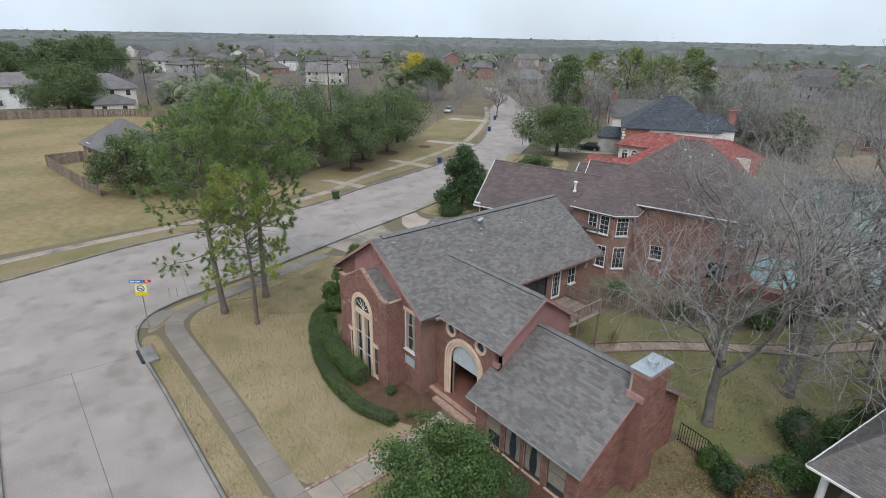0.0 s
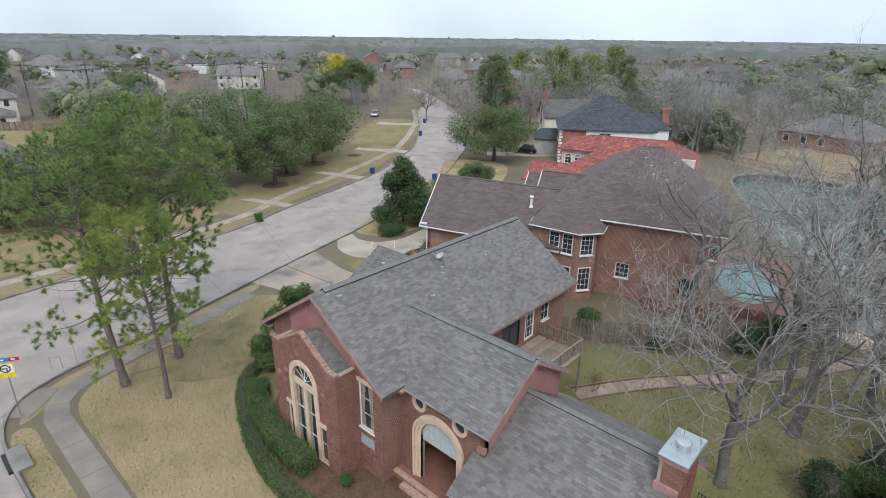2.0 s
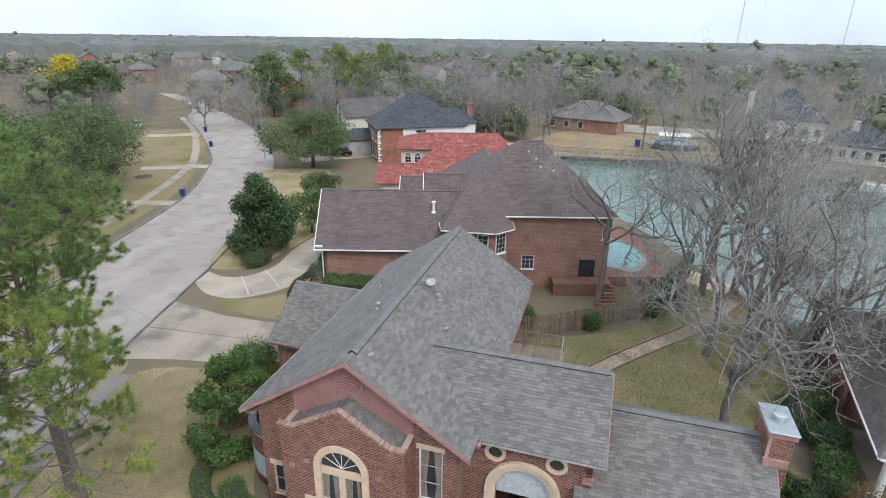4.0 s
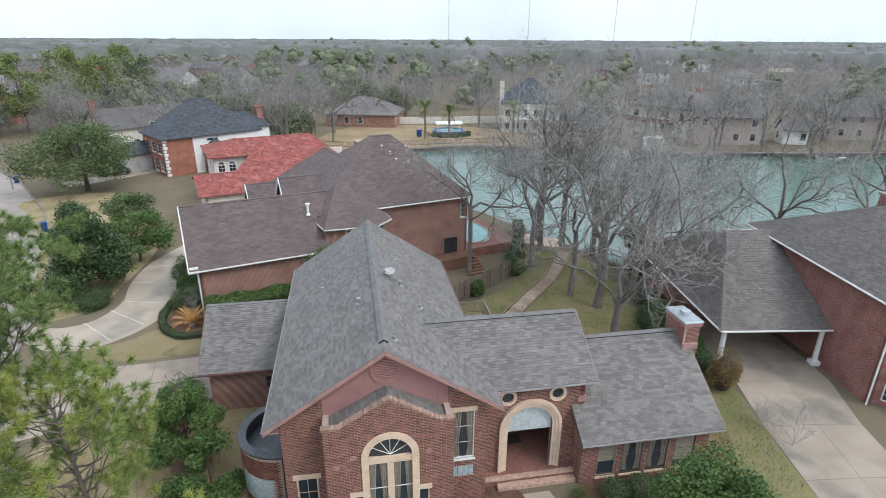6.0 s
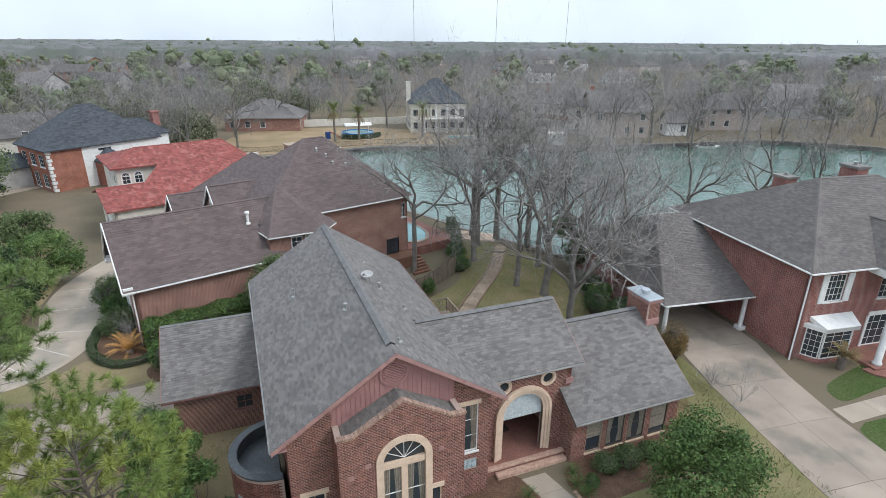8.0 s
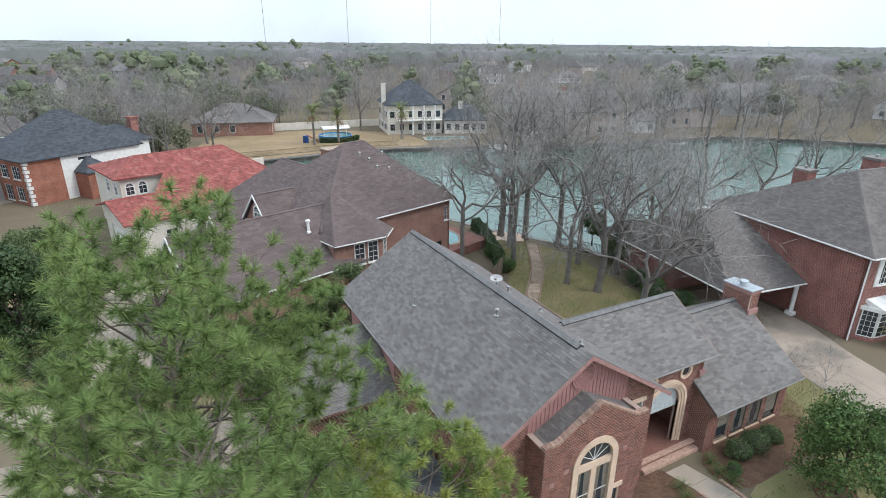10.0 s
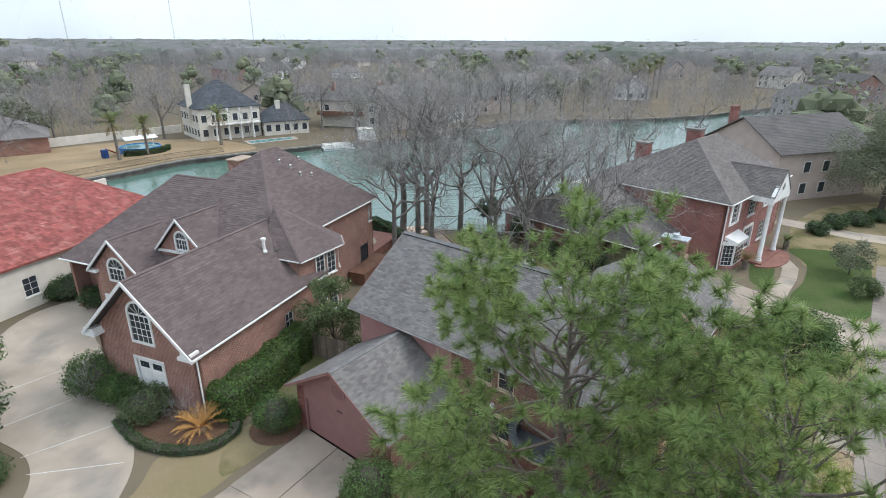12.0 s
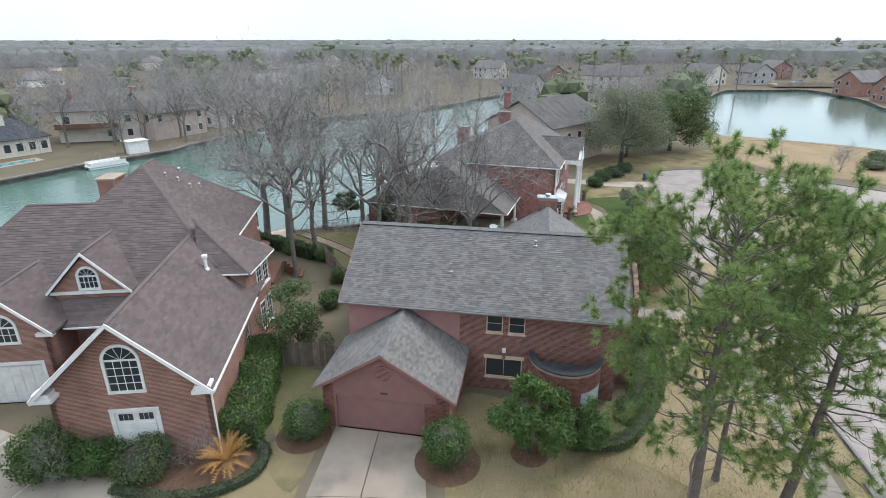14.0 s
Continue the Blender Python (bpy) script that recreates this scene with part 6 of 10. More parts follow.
nh = thing("house", "rose-brick house with steep brown shingle roofs and white trim", "house", -12.75, 20.47, 0, 16.5)
N_planes = [
    [(10.04, 2.2, 6.6), (24.7, 2.2, 6.6), (18.9, 8.4, 11.8), (16.9, 8.4, 11.8)],
    [(24.7, 2.2, 6.6), (24.7, 14.6, 6.6), (18.9, 8.4, 11.8)],
    [(7.0, 10.8, 4.3), (7.0, 5.2, 4.3), (10.04, 2.2, 6.6), (16.9, 8.4, 11.8), (14.3, 10.8, 9.83)],
    [(7.0, 20.6, 4.3), (7.0, 10.8, 4.3), (14.3, 10.8, 9.83), (14.3, 15.0, 9.83)],
    [(24.7, 14.6, 6.6), (12.0, 14.6, 6.6), (16.9, 8.4, 11.8), (18.9, 8.4, 11.8)],
    [(21.6, 20.6, 4.3), (21.6, 11.0, 4.3), (14.3, 10.8, 9.83), (14.3, 15.0, 9.83)],
    [(21.6, 20.6, 4.3), (7.0, 20.6, 4.3), (14.3, 15.0, 9.83)],
]
hip_slabs(nh, N_planes, M["shingle_n"], 101, "main_roof")
F_planes = [[(-0.25, 0, 4.3), (13, 0, 4.3), (13, 4.15, 8.2), (-0.25, 4.15, 8.2)], [(-0.25, 8.3, 4.3), (9.5, 8.3, 4.3), (12.2, 4.15, 8.2), (-0.25, 4.15, 8.2)]]
hip_slabs(nh, F_planes, M["shingle_n"], 102, "front_roof")
pk = (12.3, 3.9, 9.04)
bayr = [(9.7, 3.2, 6.15), (9.95, 0.15, 6.0), (14.3, -0.55, 6.0), (15.9, 0.7, 6.0), (15.9, 3.6, 6.15)]
hip_slabs(nh, [[bayr[i], bayr[i + 1], pk] for i in range(4)], M["shingle_n"], 103, "bay_roof", 0.45, 0.2)
L_planes = [[(5.75, 10.3, 4.65), (11.5, 10.3, 4.65), (11.5, 13.05, 7.25), (5.75, 13.05, 7.25)], [(5.75, 15.8, 4.65), (11.5, 15.8, 4.65), (11.5, 13.05, 7.25), (5.75, 13.05, 7.25)]]
hip_slabs(nh, L_planes, M["shingle_n"], 104, "gable_roof")
D_planes = [[(8.25, 6.75, 5.95), (13, 6.75, 5.95), (13, 9.2, 8.5), (8.25, 9.2, 8.5)], [(8.25, 11.65, 5.95), (13, 11.65, 5.95), (13, 9.2, 8.5), (8.25, 9.2, 8.5)]]
hip_slabs(nh, D_planes, M["shingle_n"], 105, "dormer_roof")
for a, b in (((-0.25, 4.15, 8.2), (11.6, 4.15, 8.2)), ((16.9, 8.4, 11.8), (18.9, 8.4, 11.8)), ((16.9, 8.4, 11.8), (10.2, 2.4, 6.75)), ((18.9, 8.4, 11.8), (24.7, 2.2, 6.6)),
             ((14.3, 10.8, 9.83), (14.3, 15, 9.83)), ((14.3, 15, 9.83), (7.0, 20.6, 4.3)), ((5.75, 13.05, 7.25), (10.4, 13.05, 7.25)), ((8.25, 9.2, 8.5), (12, 9.2, 8.5)),
             (bayr[1], pk), (bayr[2], pk), (bayr[3], pk)):
    ridge_line(nh, a, b, M["shingle_n"], 0.13, 0.03)
# walls
nf = face(0.4, 0, -90)
part("front_wall", Mesh().wall([(-7.9, 0), (-0.4, 0), (-0.4, 4.4), (-4.15, 7.95), (-7.9, 4.4)], [arch_outline(-4.2, 4.1, 5.85, 0.75), rect(-5.2, -3.05, 0.0, 3.0)], 0.25, nf), M["brick_n"], nh)
arched_window(nh, nf, -4.2, 4.0, 5.85, 0.75, M["white"])
ngd = part("side_door", Mesh().box(-5.1, -3.15, 0.08, 0.14, 0, 2.9, nf), M["white"], nh, "white panelled carriage door with small panes")
part("door_frame", Mesh().box(-5.3, -5.1, -0.04, 0.12, 0, 3.0, nf).box(-3.15, -2.95, -0.04, 0.12, 0, 3.0, nf).box(-5.3, -2.95, -0.04, 0.12, 2.9, 3.1, nf), M["white"], nh)
for x in (-4.95, -4.72, -4.49, -3.98, -3.75, -3.52):
    part("door_pane", Mesh().box(x, x + 0.2, 0.06, 0.08, 2.35, 2.72, nf), M["glass"], ngd)
for x0, x1 in ((-5.0, -4.2), (-4.05, -3.25)):
    for z0, z1 in ((0.2, 1.1), (1.25, 2.2)):
        part("panel", Mesh().box(x0, x1, 0.05, 0.08, z0, z1, nf, bevel=0.02), M["white"], ngd)
part("side_wall", Mesh().wall([(0.4, 0), (13, 0), (13, 4.3), (0.4, 4.3)], [rect(8.0, 8.9, 1.0, 2.9)], 0.25, face(0, 0.4, 0)), M["brick_n"], nh)
window(nh, face(0, 0.4, 0), 8.0, 8.9, 1.0, 2.9, M["white"], 2, 3)
part("side_wall", Mesh().wall([(-9.5, 0), (-0.4, 0), (-0.4, 4.3), (-9.5, 4.3)], [], 0.25, face(0, 7.9, 180)), M["brick_n"], nh)
for s, y in ((0, 0.0), (1, 8.3)):
    part("return_cornice", Mesh().box(-0.3, 0.4, y - 0.05 if s == 0 else y - 1.0, y + 1.0 if s == 0 else y + 0.05, 4.12, 4.3).box(-0.2, 0.4, y + 0.1 if s == 0 else y - 0.85, y + 0.85 if s == 0 else y - 0.1, 4.3, 4.55), M["white"], nh)
for y in (0, 8.3):
    b0 = Vector((-0.28, y, 4.3))
    gutter_line(nh, b0, (-0.28, 4.15, 8.2), M["white"], 0.08, 0.24)
gutter_line(nh, (-0.25, -0.06, 4.28), (10.0, -0.06, 4.28), M["white"])
gutter_line(nh, (-0.25, 8.36, 4.28), (7.0, 8.36, 4.28), M["white"])
part("downspout", Mesh().rod((0.3, 0.3, 4.2), (0.3, 0.3, 0), 0.05), M["white"], nh)
bay_poly = [(10.1, 4.0), (10.15, 0.55), (14.1, -0.1), (15.4, 0.95), (15.4, 4.2)]
wall_prism(nh, bay_poly, 0, 6.0, M["brick_n"], "bay_wall")
for i in range(4):
    a, b = bayr[i], bayr[i + 1]
    gutter_line(nh, (a[0], a[1], a[2] + 0.0), (b[0], b[1], b[2] + 0.0), M["white"])
for z0, z1 in ((0.9, 2.9), (4.0, 5.7)):
    a, b = Vector((14.1, -0.1, 0)), Vector((15.4, 0.95, 0))
    ang = math.degrees(math.atan2(b.y - a.y, b.x - a.x))
    window(nh, pose(a.x, a.y, 0, 0, 0, ang) @ Matrix.Translation((0, -0.1, 0)), 0.3, 1.4, z0, z1, M["white"], 3, 4)
    a, b = Vector((10.15, 0.55, 0)), Vector((14.1, -0.1, 0))
    ang = math.degrees(math.atan2(b.y - a.y, b.x - a.x))
    for c in ((1.6, 2.5), (2.75, 3.65)):
        window(nh, pose(a.x, a.y, 0, 0, 0, ang) @ Matrix.Translation((0, -0.1, 0)), c[0], c[1], z0, z1, M["white"], 2, 4)
mw_holes = [rect(16.9, 18.0, 1.7, 3.0), rect(21.9, 23.3, 1.1, 2.6), rect(23.6, 24.2, 4.5, 5.9)]
part("side_wall", Mesh().wall([(15.4, 0), (24.3, 0), (24.3, 6.55), (15.4, 6.55)], mw_holes, 0.25, face(0, 2.6, 0)), M["brick_n"], nh)
for x0, z0, x1, z1 in ((16.9, 1.7, 18.0, 3.0), (21.9, 1.1, 23.3, 2.6), (23.6, 4.5, 24.2, 5.9)):
    window(nh, face(0, 2.6, 0), x0, x1, z0, z1, M["white"] if x0 != 21.9 else M["black_metal"], 3, 3)
gutter_line(nh, (14.6, 2.15, 6.6), (24.7, 2.15, 6.6), M["white"])
bk_holes = [rect(4.0 + i * 3.2, 5.6 + i * 3.2, 4.4, 6.0) for i in range(3)] + [rect(4.0 + i * 3.2, 6.0 + i * 3.2, 0.4, 2.6) for i in range(3)]
part("back_wall", Mesh().wall([(2.6, 0), (14.2, 0), (14.2, 6.55), (2.6, 6.55)], bk_holes, 0.25, face(24.3, 0, 90)), M["brick_n"], nh)
for h in bk_holes:
    window(nh, face(24.3, 0, 90), h[0][0], h[1][0], h[0][1], h[2][1], M["white"], 3, 3)
part("far_wall", Mesh().wall([(-24.3, 0), (-12, 0), (-12, 6.55), (-24.3, 6.55)], [], 0.25, face(0, 14.2, 180)), M["brick_n"], nh)
part("far_wall", Mesh().wall([(-21.2, 0), (-7.4, 0), (-7.4, 4.3), (-21.2, 4.3)], [], 0.25, face(0, 20.2, 180)), M["brick_n"], nh)
part("porch_wall", Mesh().wall([(-20.2, 0), (-5.2, 0), (-5.2, 4.3), (-20.2, 4.3)], [rect(-9.6, -8.4, 0.2, 2.6)], 0.25, face(8.6, 0, -90)), M["brick_n"], nh)
window(nh, face(8.6, 0, -90), -9.6, -8.4, 0.2, 2.6, M["white"], 2, 4, name="entry_door")
gutter_line(nh, (6.95, 5.2, 4.3), (6.95, 10.4, 4.3), M["white"])
gutter_line(nh, (6.95, 15.8, 4.3), (6.95, 20.6, 4.3), M["white"])
# left gable with its own garage door
lg = face(6.0, 0, -90)
part("gable_wall", Mesh().wall([(-15.4, 0), (-10.7, 0), (-10.7, 4.7), (-13.05, 7.0), (-15.4, 4.7)], [arch_outline(-13.05, 4.05, 5.0, 0.72), rect(-14.6, -11.5, 0, 2.6)], 0.25, lg), M["brick_n"], nh)
arched_window(nh, lg, -13.05, 3.95, 5.0, 0.72, M["white"], 2, 4)
lgd = part("garage_door", Mesh().box(-14.6, -11.5, 0.1, 0.14, 0, 2.6, lg), M["white"], nh, "white panelled garage door")
for i in range(4):
    for j in range(5):
        part("panel", Mesh().box(-14.5 + j * 0.6, -13.98 + j * 0.6, 0.07, 0.1, 0.1 + i * 0.62, 0.62 + i * 0.62, lg, bevel=0.015), M["white"], lgd)
part("door_frame", Mesh().box(-14.8, -14.6, -0.04, 0.12, 0, 2.8, lg).box(-11.5, -11.3, -0.04, 0.12, 0, 2.8, lg).box(-14.6, -11.5, -0.04, 0.12, 2.6, 2.8, lg), M["white"], nh)
for y in (10.3, 15.8):
    gutter_line(nh, (5.72, y, 4.65), (5.72, 13.05, 7.25), M["white"], 0.08, 0.22)
    part("return_cornice", Mesh().box(5.75, 6.1, min(y, y + (0.9 if y < 12 else -0.9)), max(y, y + (0.9 if y < 12 else -0.9)), 4.45, 4.65), M["white"], nh)
part("side_wall", Mesh().wall([(6.0, 0), (8.6, 0), (8.6, 4.65), (6.0, 4.65)], [], 0.25, face(0, 10.7, 0)), M["brick_n"], nh)
part("side_wall", Mesh().wall([(-8.6, 0), (-6.0, 0), (-6.0, 4.65), (-8.6, 4.65)], [], 0.25, face(0, 15.4, 180)), M["brick_n"], nh)
# dormer
dg = face(8.5, 0, -90)
part("dormer_wall", Mesh().wall([(-11.3, 5.5), (-7.1, 5.5), (-7.1, 6.1), (-9.2, 8.25), (-11.3, 6.1)], [arch_outline(-9.2, 6.05, 6.9, 0.5)], 0.2, dg), M["brick_n"], nh)
arched_window(nh, dg, -9.2, 6.0, 6.9, 0.5, M["white"], 2, 4)
part("dormer_band", Mesh().box(-11.5, -6.9, -0.12, 0.0, 5.78, 5.95, dg), M["white"], nh)
for y in (6.75, 11.65):
    gutter_line(nh, (8.22, y, 5.95), (8.22, 9.2, 8.5), M["white"], 0.08, 0.2)
nc = part("chimney", Mesh().box(16.2, 18.0, 10.2, 11.3, 5, 10.9), M["brick_n"], nh, "broad rose-brick chimney with a pale cap")
part("cap", Mesh().box(16.1, 18.1, 10.1, 11.4, 10.9, 11.02, bevel=0.03), M["stone_path"], nc)
for u, v in ((18.2, 6.6), (18.5, 5.9), (19.6, 5.6), (19.9, 7.0), (17.6, 7.2)):
    z = 6.6 + (v - 2.2) * 0.8387
    t = thing("roof_vent", "white capped vent pipe on the brown roof", "vent pipe", group="vents on the brown roof")
    t.matrix_world = nh.matrix_world @ Matrix.Translation((u, v, z - 0.05))
    part("pipe", Mesh().lathe([(0.12, 0), (0.11, 0.06), (0.05, 0.08), (0.05, 0.26)], 10), M["metal_dull"], t)
    part("hood", Mesh().lathe([(0.06, 0.24), (0.1, 0.26), (0.09, 0.32), (0.02, 0.34)], 10), M["white"], t)
flue = thing("flue_pipe", "tall white flue pipe on the brown roof", "flue")
flue.matrix_world = nh.matrix_world @ Matrix.Translation((9.3, 2.6, 6.65))
part("pipe", Mesh().lathe([(0.2, 0), (0.18, 0.12), (0.1, 0.16), (0.1, 0.85)], 12), M["white"], flue)
part("hood", Mesh().lathe([(0.12, 0.8), (0.18, 0.86), (0.18, 1.0), (0.05, 1.05)], 12), M["white"], flue)
# terrace, pool, steps at the back
terr = thing("terrace", "raised brick terrace with an inset turquoise pool", "terrace", -12.75, 20.47, 0, 16.5, kind="structure")
part("paving", Mesh().box(24.3, 30.6, 3.0, 16, 0.0, 0.9), M["brick_pave"], terr)
part("pool_water", Mesh().prism([(27 + 2.2 * math.cos(radians(a)) * (1 + 0.2 * math.cos(radians(2 * a))), 8.5 + 4.2 * math.sin(radians(a))) for a in range(0, 360, 15)], 0.9, 0.93), M["pool_blue"], terr)
part("pool_rim", Mesh().lathe([(2.6, 0.9), (2.6, 0.96), (2.35, 0.96), (2.35, 0.9)], 28, Matrix.Translation((27, 8.5, 0)) @ Matrix.Diagonal((1.0, 1.75, 1, 1)), cap=False), M["concrete"], terr)
ndeck = thing("deck_steps", "red-stained timber deck stairs at the house wall", "stairs", -12.75, 20.47, 0, 16.5)
for i in range(6):
    part("step", Mesh().box(22.6 + i * 0.3, 24.4, -1.0 + i * 0.3, -0.7 + i * 0.3, 0.0, 0.18 * (i + 1)), M["wood_red"], ndeck)
part("landing", Mesh().box(19.5, 24.4, 0.9, 2.5, 0.0, 1.1), M["wood_red"], ndeck)

# the red-brick house with its carport and white portico
rh = thing("house", "two-storey red-brick house with taupe hip roof, carport and white portico", "house", 28.4, 3.5, 0, -8)
RL, RD = 17.0, 14.8
R_planes = [
    [(-0.1, -0.3, 6.6), (RL, -0.3, 6.6), (RL - 6.2, 6.0, 11.05), (5.6, 6.0, 11.05)],
    [(-0.1, -0.3, 6.6), (-0.1, RD, 6.6), (5.6, 6.0, 11.05)],
    [(-0.1, RD, 6.6), (RL, RD, 6.6), (RL - 6.2, 6.0, 11.05), (5.6, 6.0, 11.05)],
    [(RL, -0.3, 6.6), (RL, RD, 6.6), (RL - 6.2, 6.0, 11.05)],
]
hip_slabs(rh, R_planes, M["shingle_r"], 201, "main_roof", 0.32, 0.16)
PX0, PX1, PXC, PY = 5.0, 9.8, 7.4, -2.2
hip_slabs(rh, [[(PX0, PY, 6.7), (PX0, 4, 6.7), (PXC, 4.0, 9.0), (PXC, PY, 9.0)], [(PX1, PY, 6.7), (PX1, 4, 6.7), (PXC, 4.0, 9.0), (PXC, PY, 9.0)]], M["shingle_r"], 202, "portico_roof", 0.32, 0.16)
C_planes = [
    [(-7.0, 4.1, 2.9), (0.75, 4.1, 2.9), (0.75, 12.3, 6.9), (-3.1, 12.3, 6.9)],
    [(-7.0, 4.1, 2.9), (-7.0, 20.5, 2.9), (-3.1, 12.3, 6.9)],
    [(-7.0, 20.5, 2.9), (0.75, 20.5, 2.9), (0.75, 12.3, 6.9), (-3.1, 12.3, 6.9)],
]
hip_slabs(rh, C_planes, M["shingle_r"], 203, "carport_roof", 0.32, 0.16)
for a, b in (((5.6, 6, 11.05), (RL - 6.2, 6, 11.05)), ((-0.1, -0.3, 6.6), (5.6, 6, 11.05)), ((-7, 4.1, 2.9), (-3.1, 12.3, 6.9)), ((-3.1, 12.3, 6.9), (0.7, 12.3, 6.9)), ((PXC, PY, 9.0), (PXC, 3.0, 9.0))):
    ridge_line(rh, a, b, M["shingle_r"], 0.13, 0.03)
rf = face(0, 0.2, 0)
rf_holes = [rect(1.95, 3.35, 4.15, 6.1), rect(1.3, 4.6, 0.3, 2.45), rect(6.2, 8.6, 0.3, 2.7), rect(6.4, 8.4, 4.0, 5.9), rect(11.2, 12.6, 4.15, 6.1), rect(10.9, 13.0, 0.4, 2.5)]
part("front_wall", Mesh().wall([(0.35, 0), (RL - 0.4, 0), (RL - 0.4, 6.5), (0.35, 6.5)], rf_holes, 0.25, rf), M["brick_r"], rh)
window(rh, rf, 1.95, 3.35, 4.15, 6.1, M["white"], 4, 4)
window(rh, rf, 6.4, 8.4, 4.0, 5.9, M["white"], 4, 4)
window(rh, rf, 11.2, 12.6, 4.15, 6.1, M["white"], 4, 4)
window(rh, rf, 10.9, 13.0, 0.4, 2.5, M["white"], 4, 4)
for x0, x1 in ((1.4, 1.9), (3.4, 3.9), (10.65, 11.15), (12.65, 13.15)):
    sh = part("shutter", Mesh().box(x0, x1, -0.06, 0.0, 4.1, 6.15, rf, bevel=0.01), M["white"], rh)
    for i in range(14):
        part("slat", Mesh().box(x0 + 0.06, x1 - 0.06, -0.08, -0.06, 4.2 + i * 0.135, 4.29 + i * 0.135, rf), M["white"], sh)
part("entry_surround", Mesh().box(6.1, 8.7, -0.08, 0.1, 2.7, 3.0, rf).box(6.0, 6.2, -0.08, 0.1, 0.3, 2.7, rf).box(8.6, 8.8, -0.08, 0.1, 0.3, 2.7, rf), M["white"], rh)
window(rh, rf, 6.2, 8.6, 0.3, 2.7, M["white"], 4, 4, sill=False, name="entry_door")
# bay window with a white hood
bay_pl = [(1.0, 0.2), (1.7, -0.75), (4.1, -0.75), (4.8, 0.2)]
wall_prism(rh, bay_pl, 0, 0.35, M["brick_r"], "bay_base")
for i in range(3):
    a, b = Vector((*bay_pl[i], 0)), Vector((*bay_pl[i + 1], 0))
    ang = math.degrees(math.atan2(b.y - a.y, b.x - a.x))
    window(rh, pose(a.x, a.y, 0, 0, 0, ang), 0.08, (b - a).length - 0.08, 0.35, 2.45, M["white"], 3, 5, sill=False, frame_w=0.07)
hood = [(0.85, 0.2), (1.55, -0.95), (4.25, -0.95), (4.95, 0.2)]
part("bay_hood", Mesh().prism(hood, 2.45, 2.75).slab([(hood[1][0], hood[1][1], 2.75), (hood[2][0], hood[2][1], 2.75), (4.6, 0.2, 3.2), (1.2, 0.2, 3.2)], 0.3), M["white"], rh, "white panelled hood over the bay window")
part("side_wall", Mesh().wall([(-14.5, 0), (-0.2, 0), (-0.2, 6.5), (-14.5, 6.5)], [], 0.25, face(0.35, 0, -90)), M["brick_r"], rh)
part("side_wall", Mesh().wall([(0.2, 0), (14.5, 0), (14.5, 6.5), (0.2, 6.5)], [], 0.25, face(RL - 0.4, 0, 90)), M["brick_r"], rh)
part("back_wall", Mesh().wall([(-RL + 0.4, 0), (-0.35, 0), (-0.35, 6.5), (-RL + 0.4, 6.5)], [], 0.25, face(0, 14.5, 180)), M["brick_r"], rh)
for a, b in (((-0.1, -0.34, 6.6), (PX0, -0.34, 6.6)), ((PX1, -0.34, 6.6), (RL, -0.34, 6.6)), ((-0.14, RD, 6.6), (-0.14, -0.3, 6.6)), ((-7.0, 4.06, 2.9), (0.75, 4.06, 2.9)), ((-7.04, 20.5, 2.9), (-7.04, 4.1, 2.9))):
    gutter_line(rh, a, b, M["white"])
gutter_line(rh, (0.78, 4.1, 2.95), (0.78, 11.0, 6.3), M["white"], 0.07, 0.2)
part("downspout", Mesh().rod((0.25, 0.1, 6.5), (0.25, 0.1, 0.05), 0.055), M["white"], rh)
part("downspout", Mesh().rod((0.6, 4.2, 2.8), (0.6, 4.2, 0.05), 0.05), M["white"], rh)
# portico
part("pediment", Mesh().wall([(PX0, 6.1), (PX1, 6.1), (PX1, 6.75), (PXC, 8.95), (PX0, 6.75)], [arc(PXC, 7.3, 0.4, 0, 360, 18)[:-1]], 0.3, face(0, PY + 0.05, 0)), M["white"], rh, "white painted pediment")
part("pediment_window", Mesh().lathe([(0.42, 0), (0.42, 0.05)], 20, Matrix.Translation((PXC, PY + 0.2, 7.3)) @ pose(0, 0, 0, 90)), M["glass"], rh)
part("entablature", Mesh().box(PX0, PX0 + 0.35, PY + 0.35, 0.2, 6.1, 6.7).box(PX1 - 0.35, PX1, PY + 0.35, 0.2, 6.1, 6.7), M["white"], rh)
for x in (PX0 + 0.25, PX1 - 0.25):
    part("column", Mesh().lathe([(0.3, 0.25), (0.3, 0.4), (0.22, 0.5), (0.19, 5.8), (0.26, 5.95), (0.28, 6.1)], 18, Matrix.Translation((x, PY + 0.3, 0))), M["white"], rh, smooth=True)
part("porch_floor", Mesh().box(PX0 - 0.4, PX1 + 0.4, PY - 0.2, 0.2, 0, 0.25), M["brick_pave"], rh)
part("porch_step", Mesh().prism([(PXC + 3.4 * math.cos(radians(a)), PY + 0.2 + 1.9 * math.sin(radians(a))) for a in range(180, 361, 12)], 0, 0.13), M["brick_pave"], rh)
for x, y in ((-6.4, 4.7), (0.1, 4.6)):
    part("carport_post", Mesh().box(x - 0.3, x + 0.3, y - 0.3, y + 0.3, 0, 0.3, bevel=0.03).lathe([(0.17, 0.3), (0.16, 2.75)], 14, Matrix.Translation((x, y, 0))), M["white"], rh)
part("carport_ceiling", Mesh().box(-6.6, 0.35, 4.4, 11.5, 2.68, 2.76), M["white"], rh)
part("carport_wall", Mesh().wall([(-6.6, 0), (0.3, 0), (0.3, 2.9), (-6.6, 2.9)], [], 0.2, face(0, 11.5, 0)), M["brick_r"], rh)
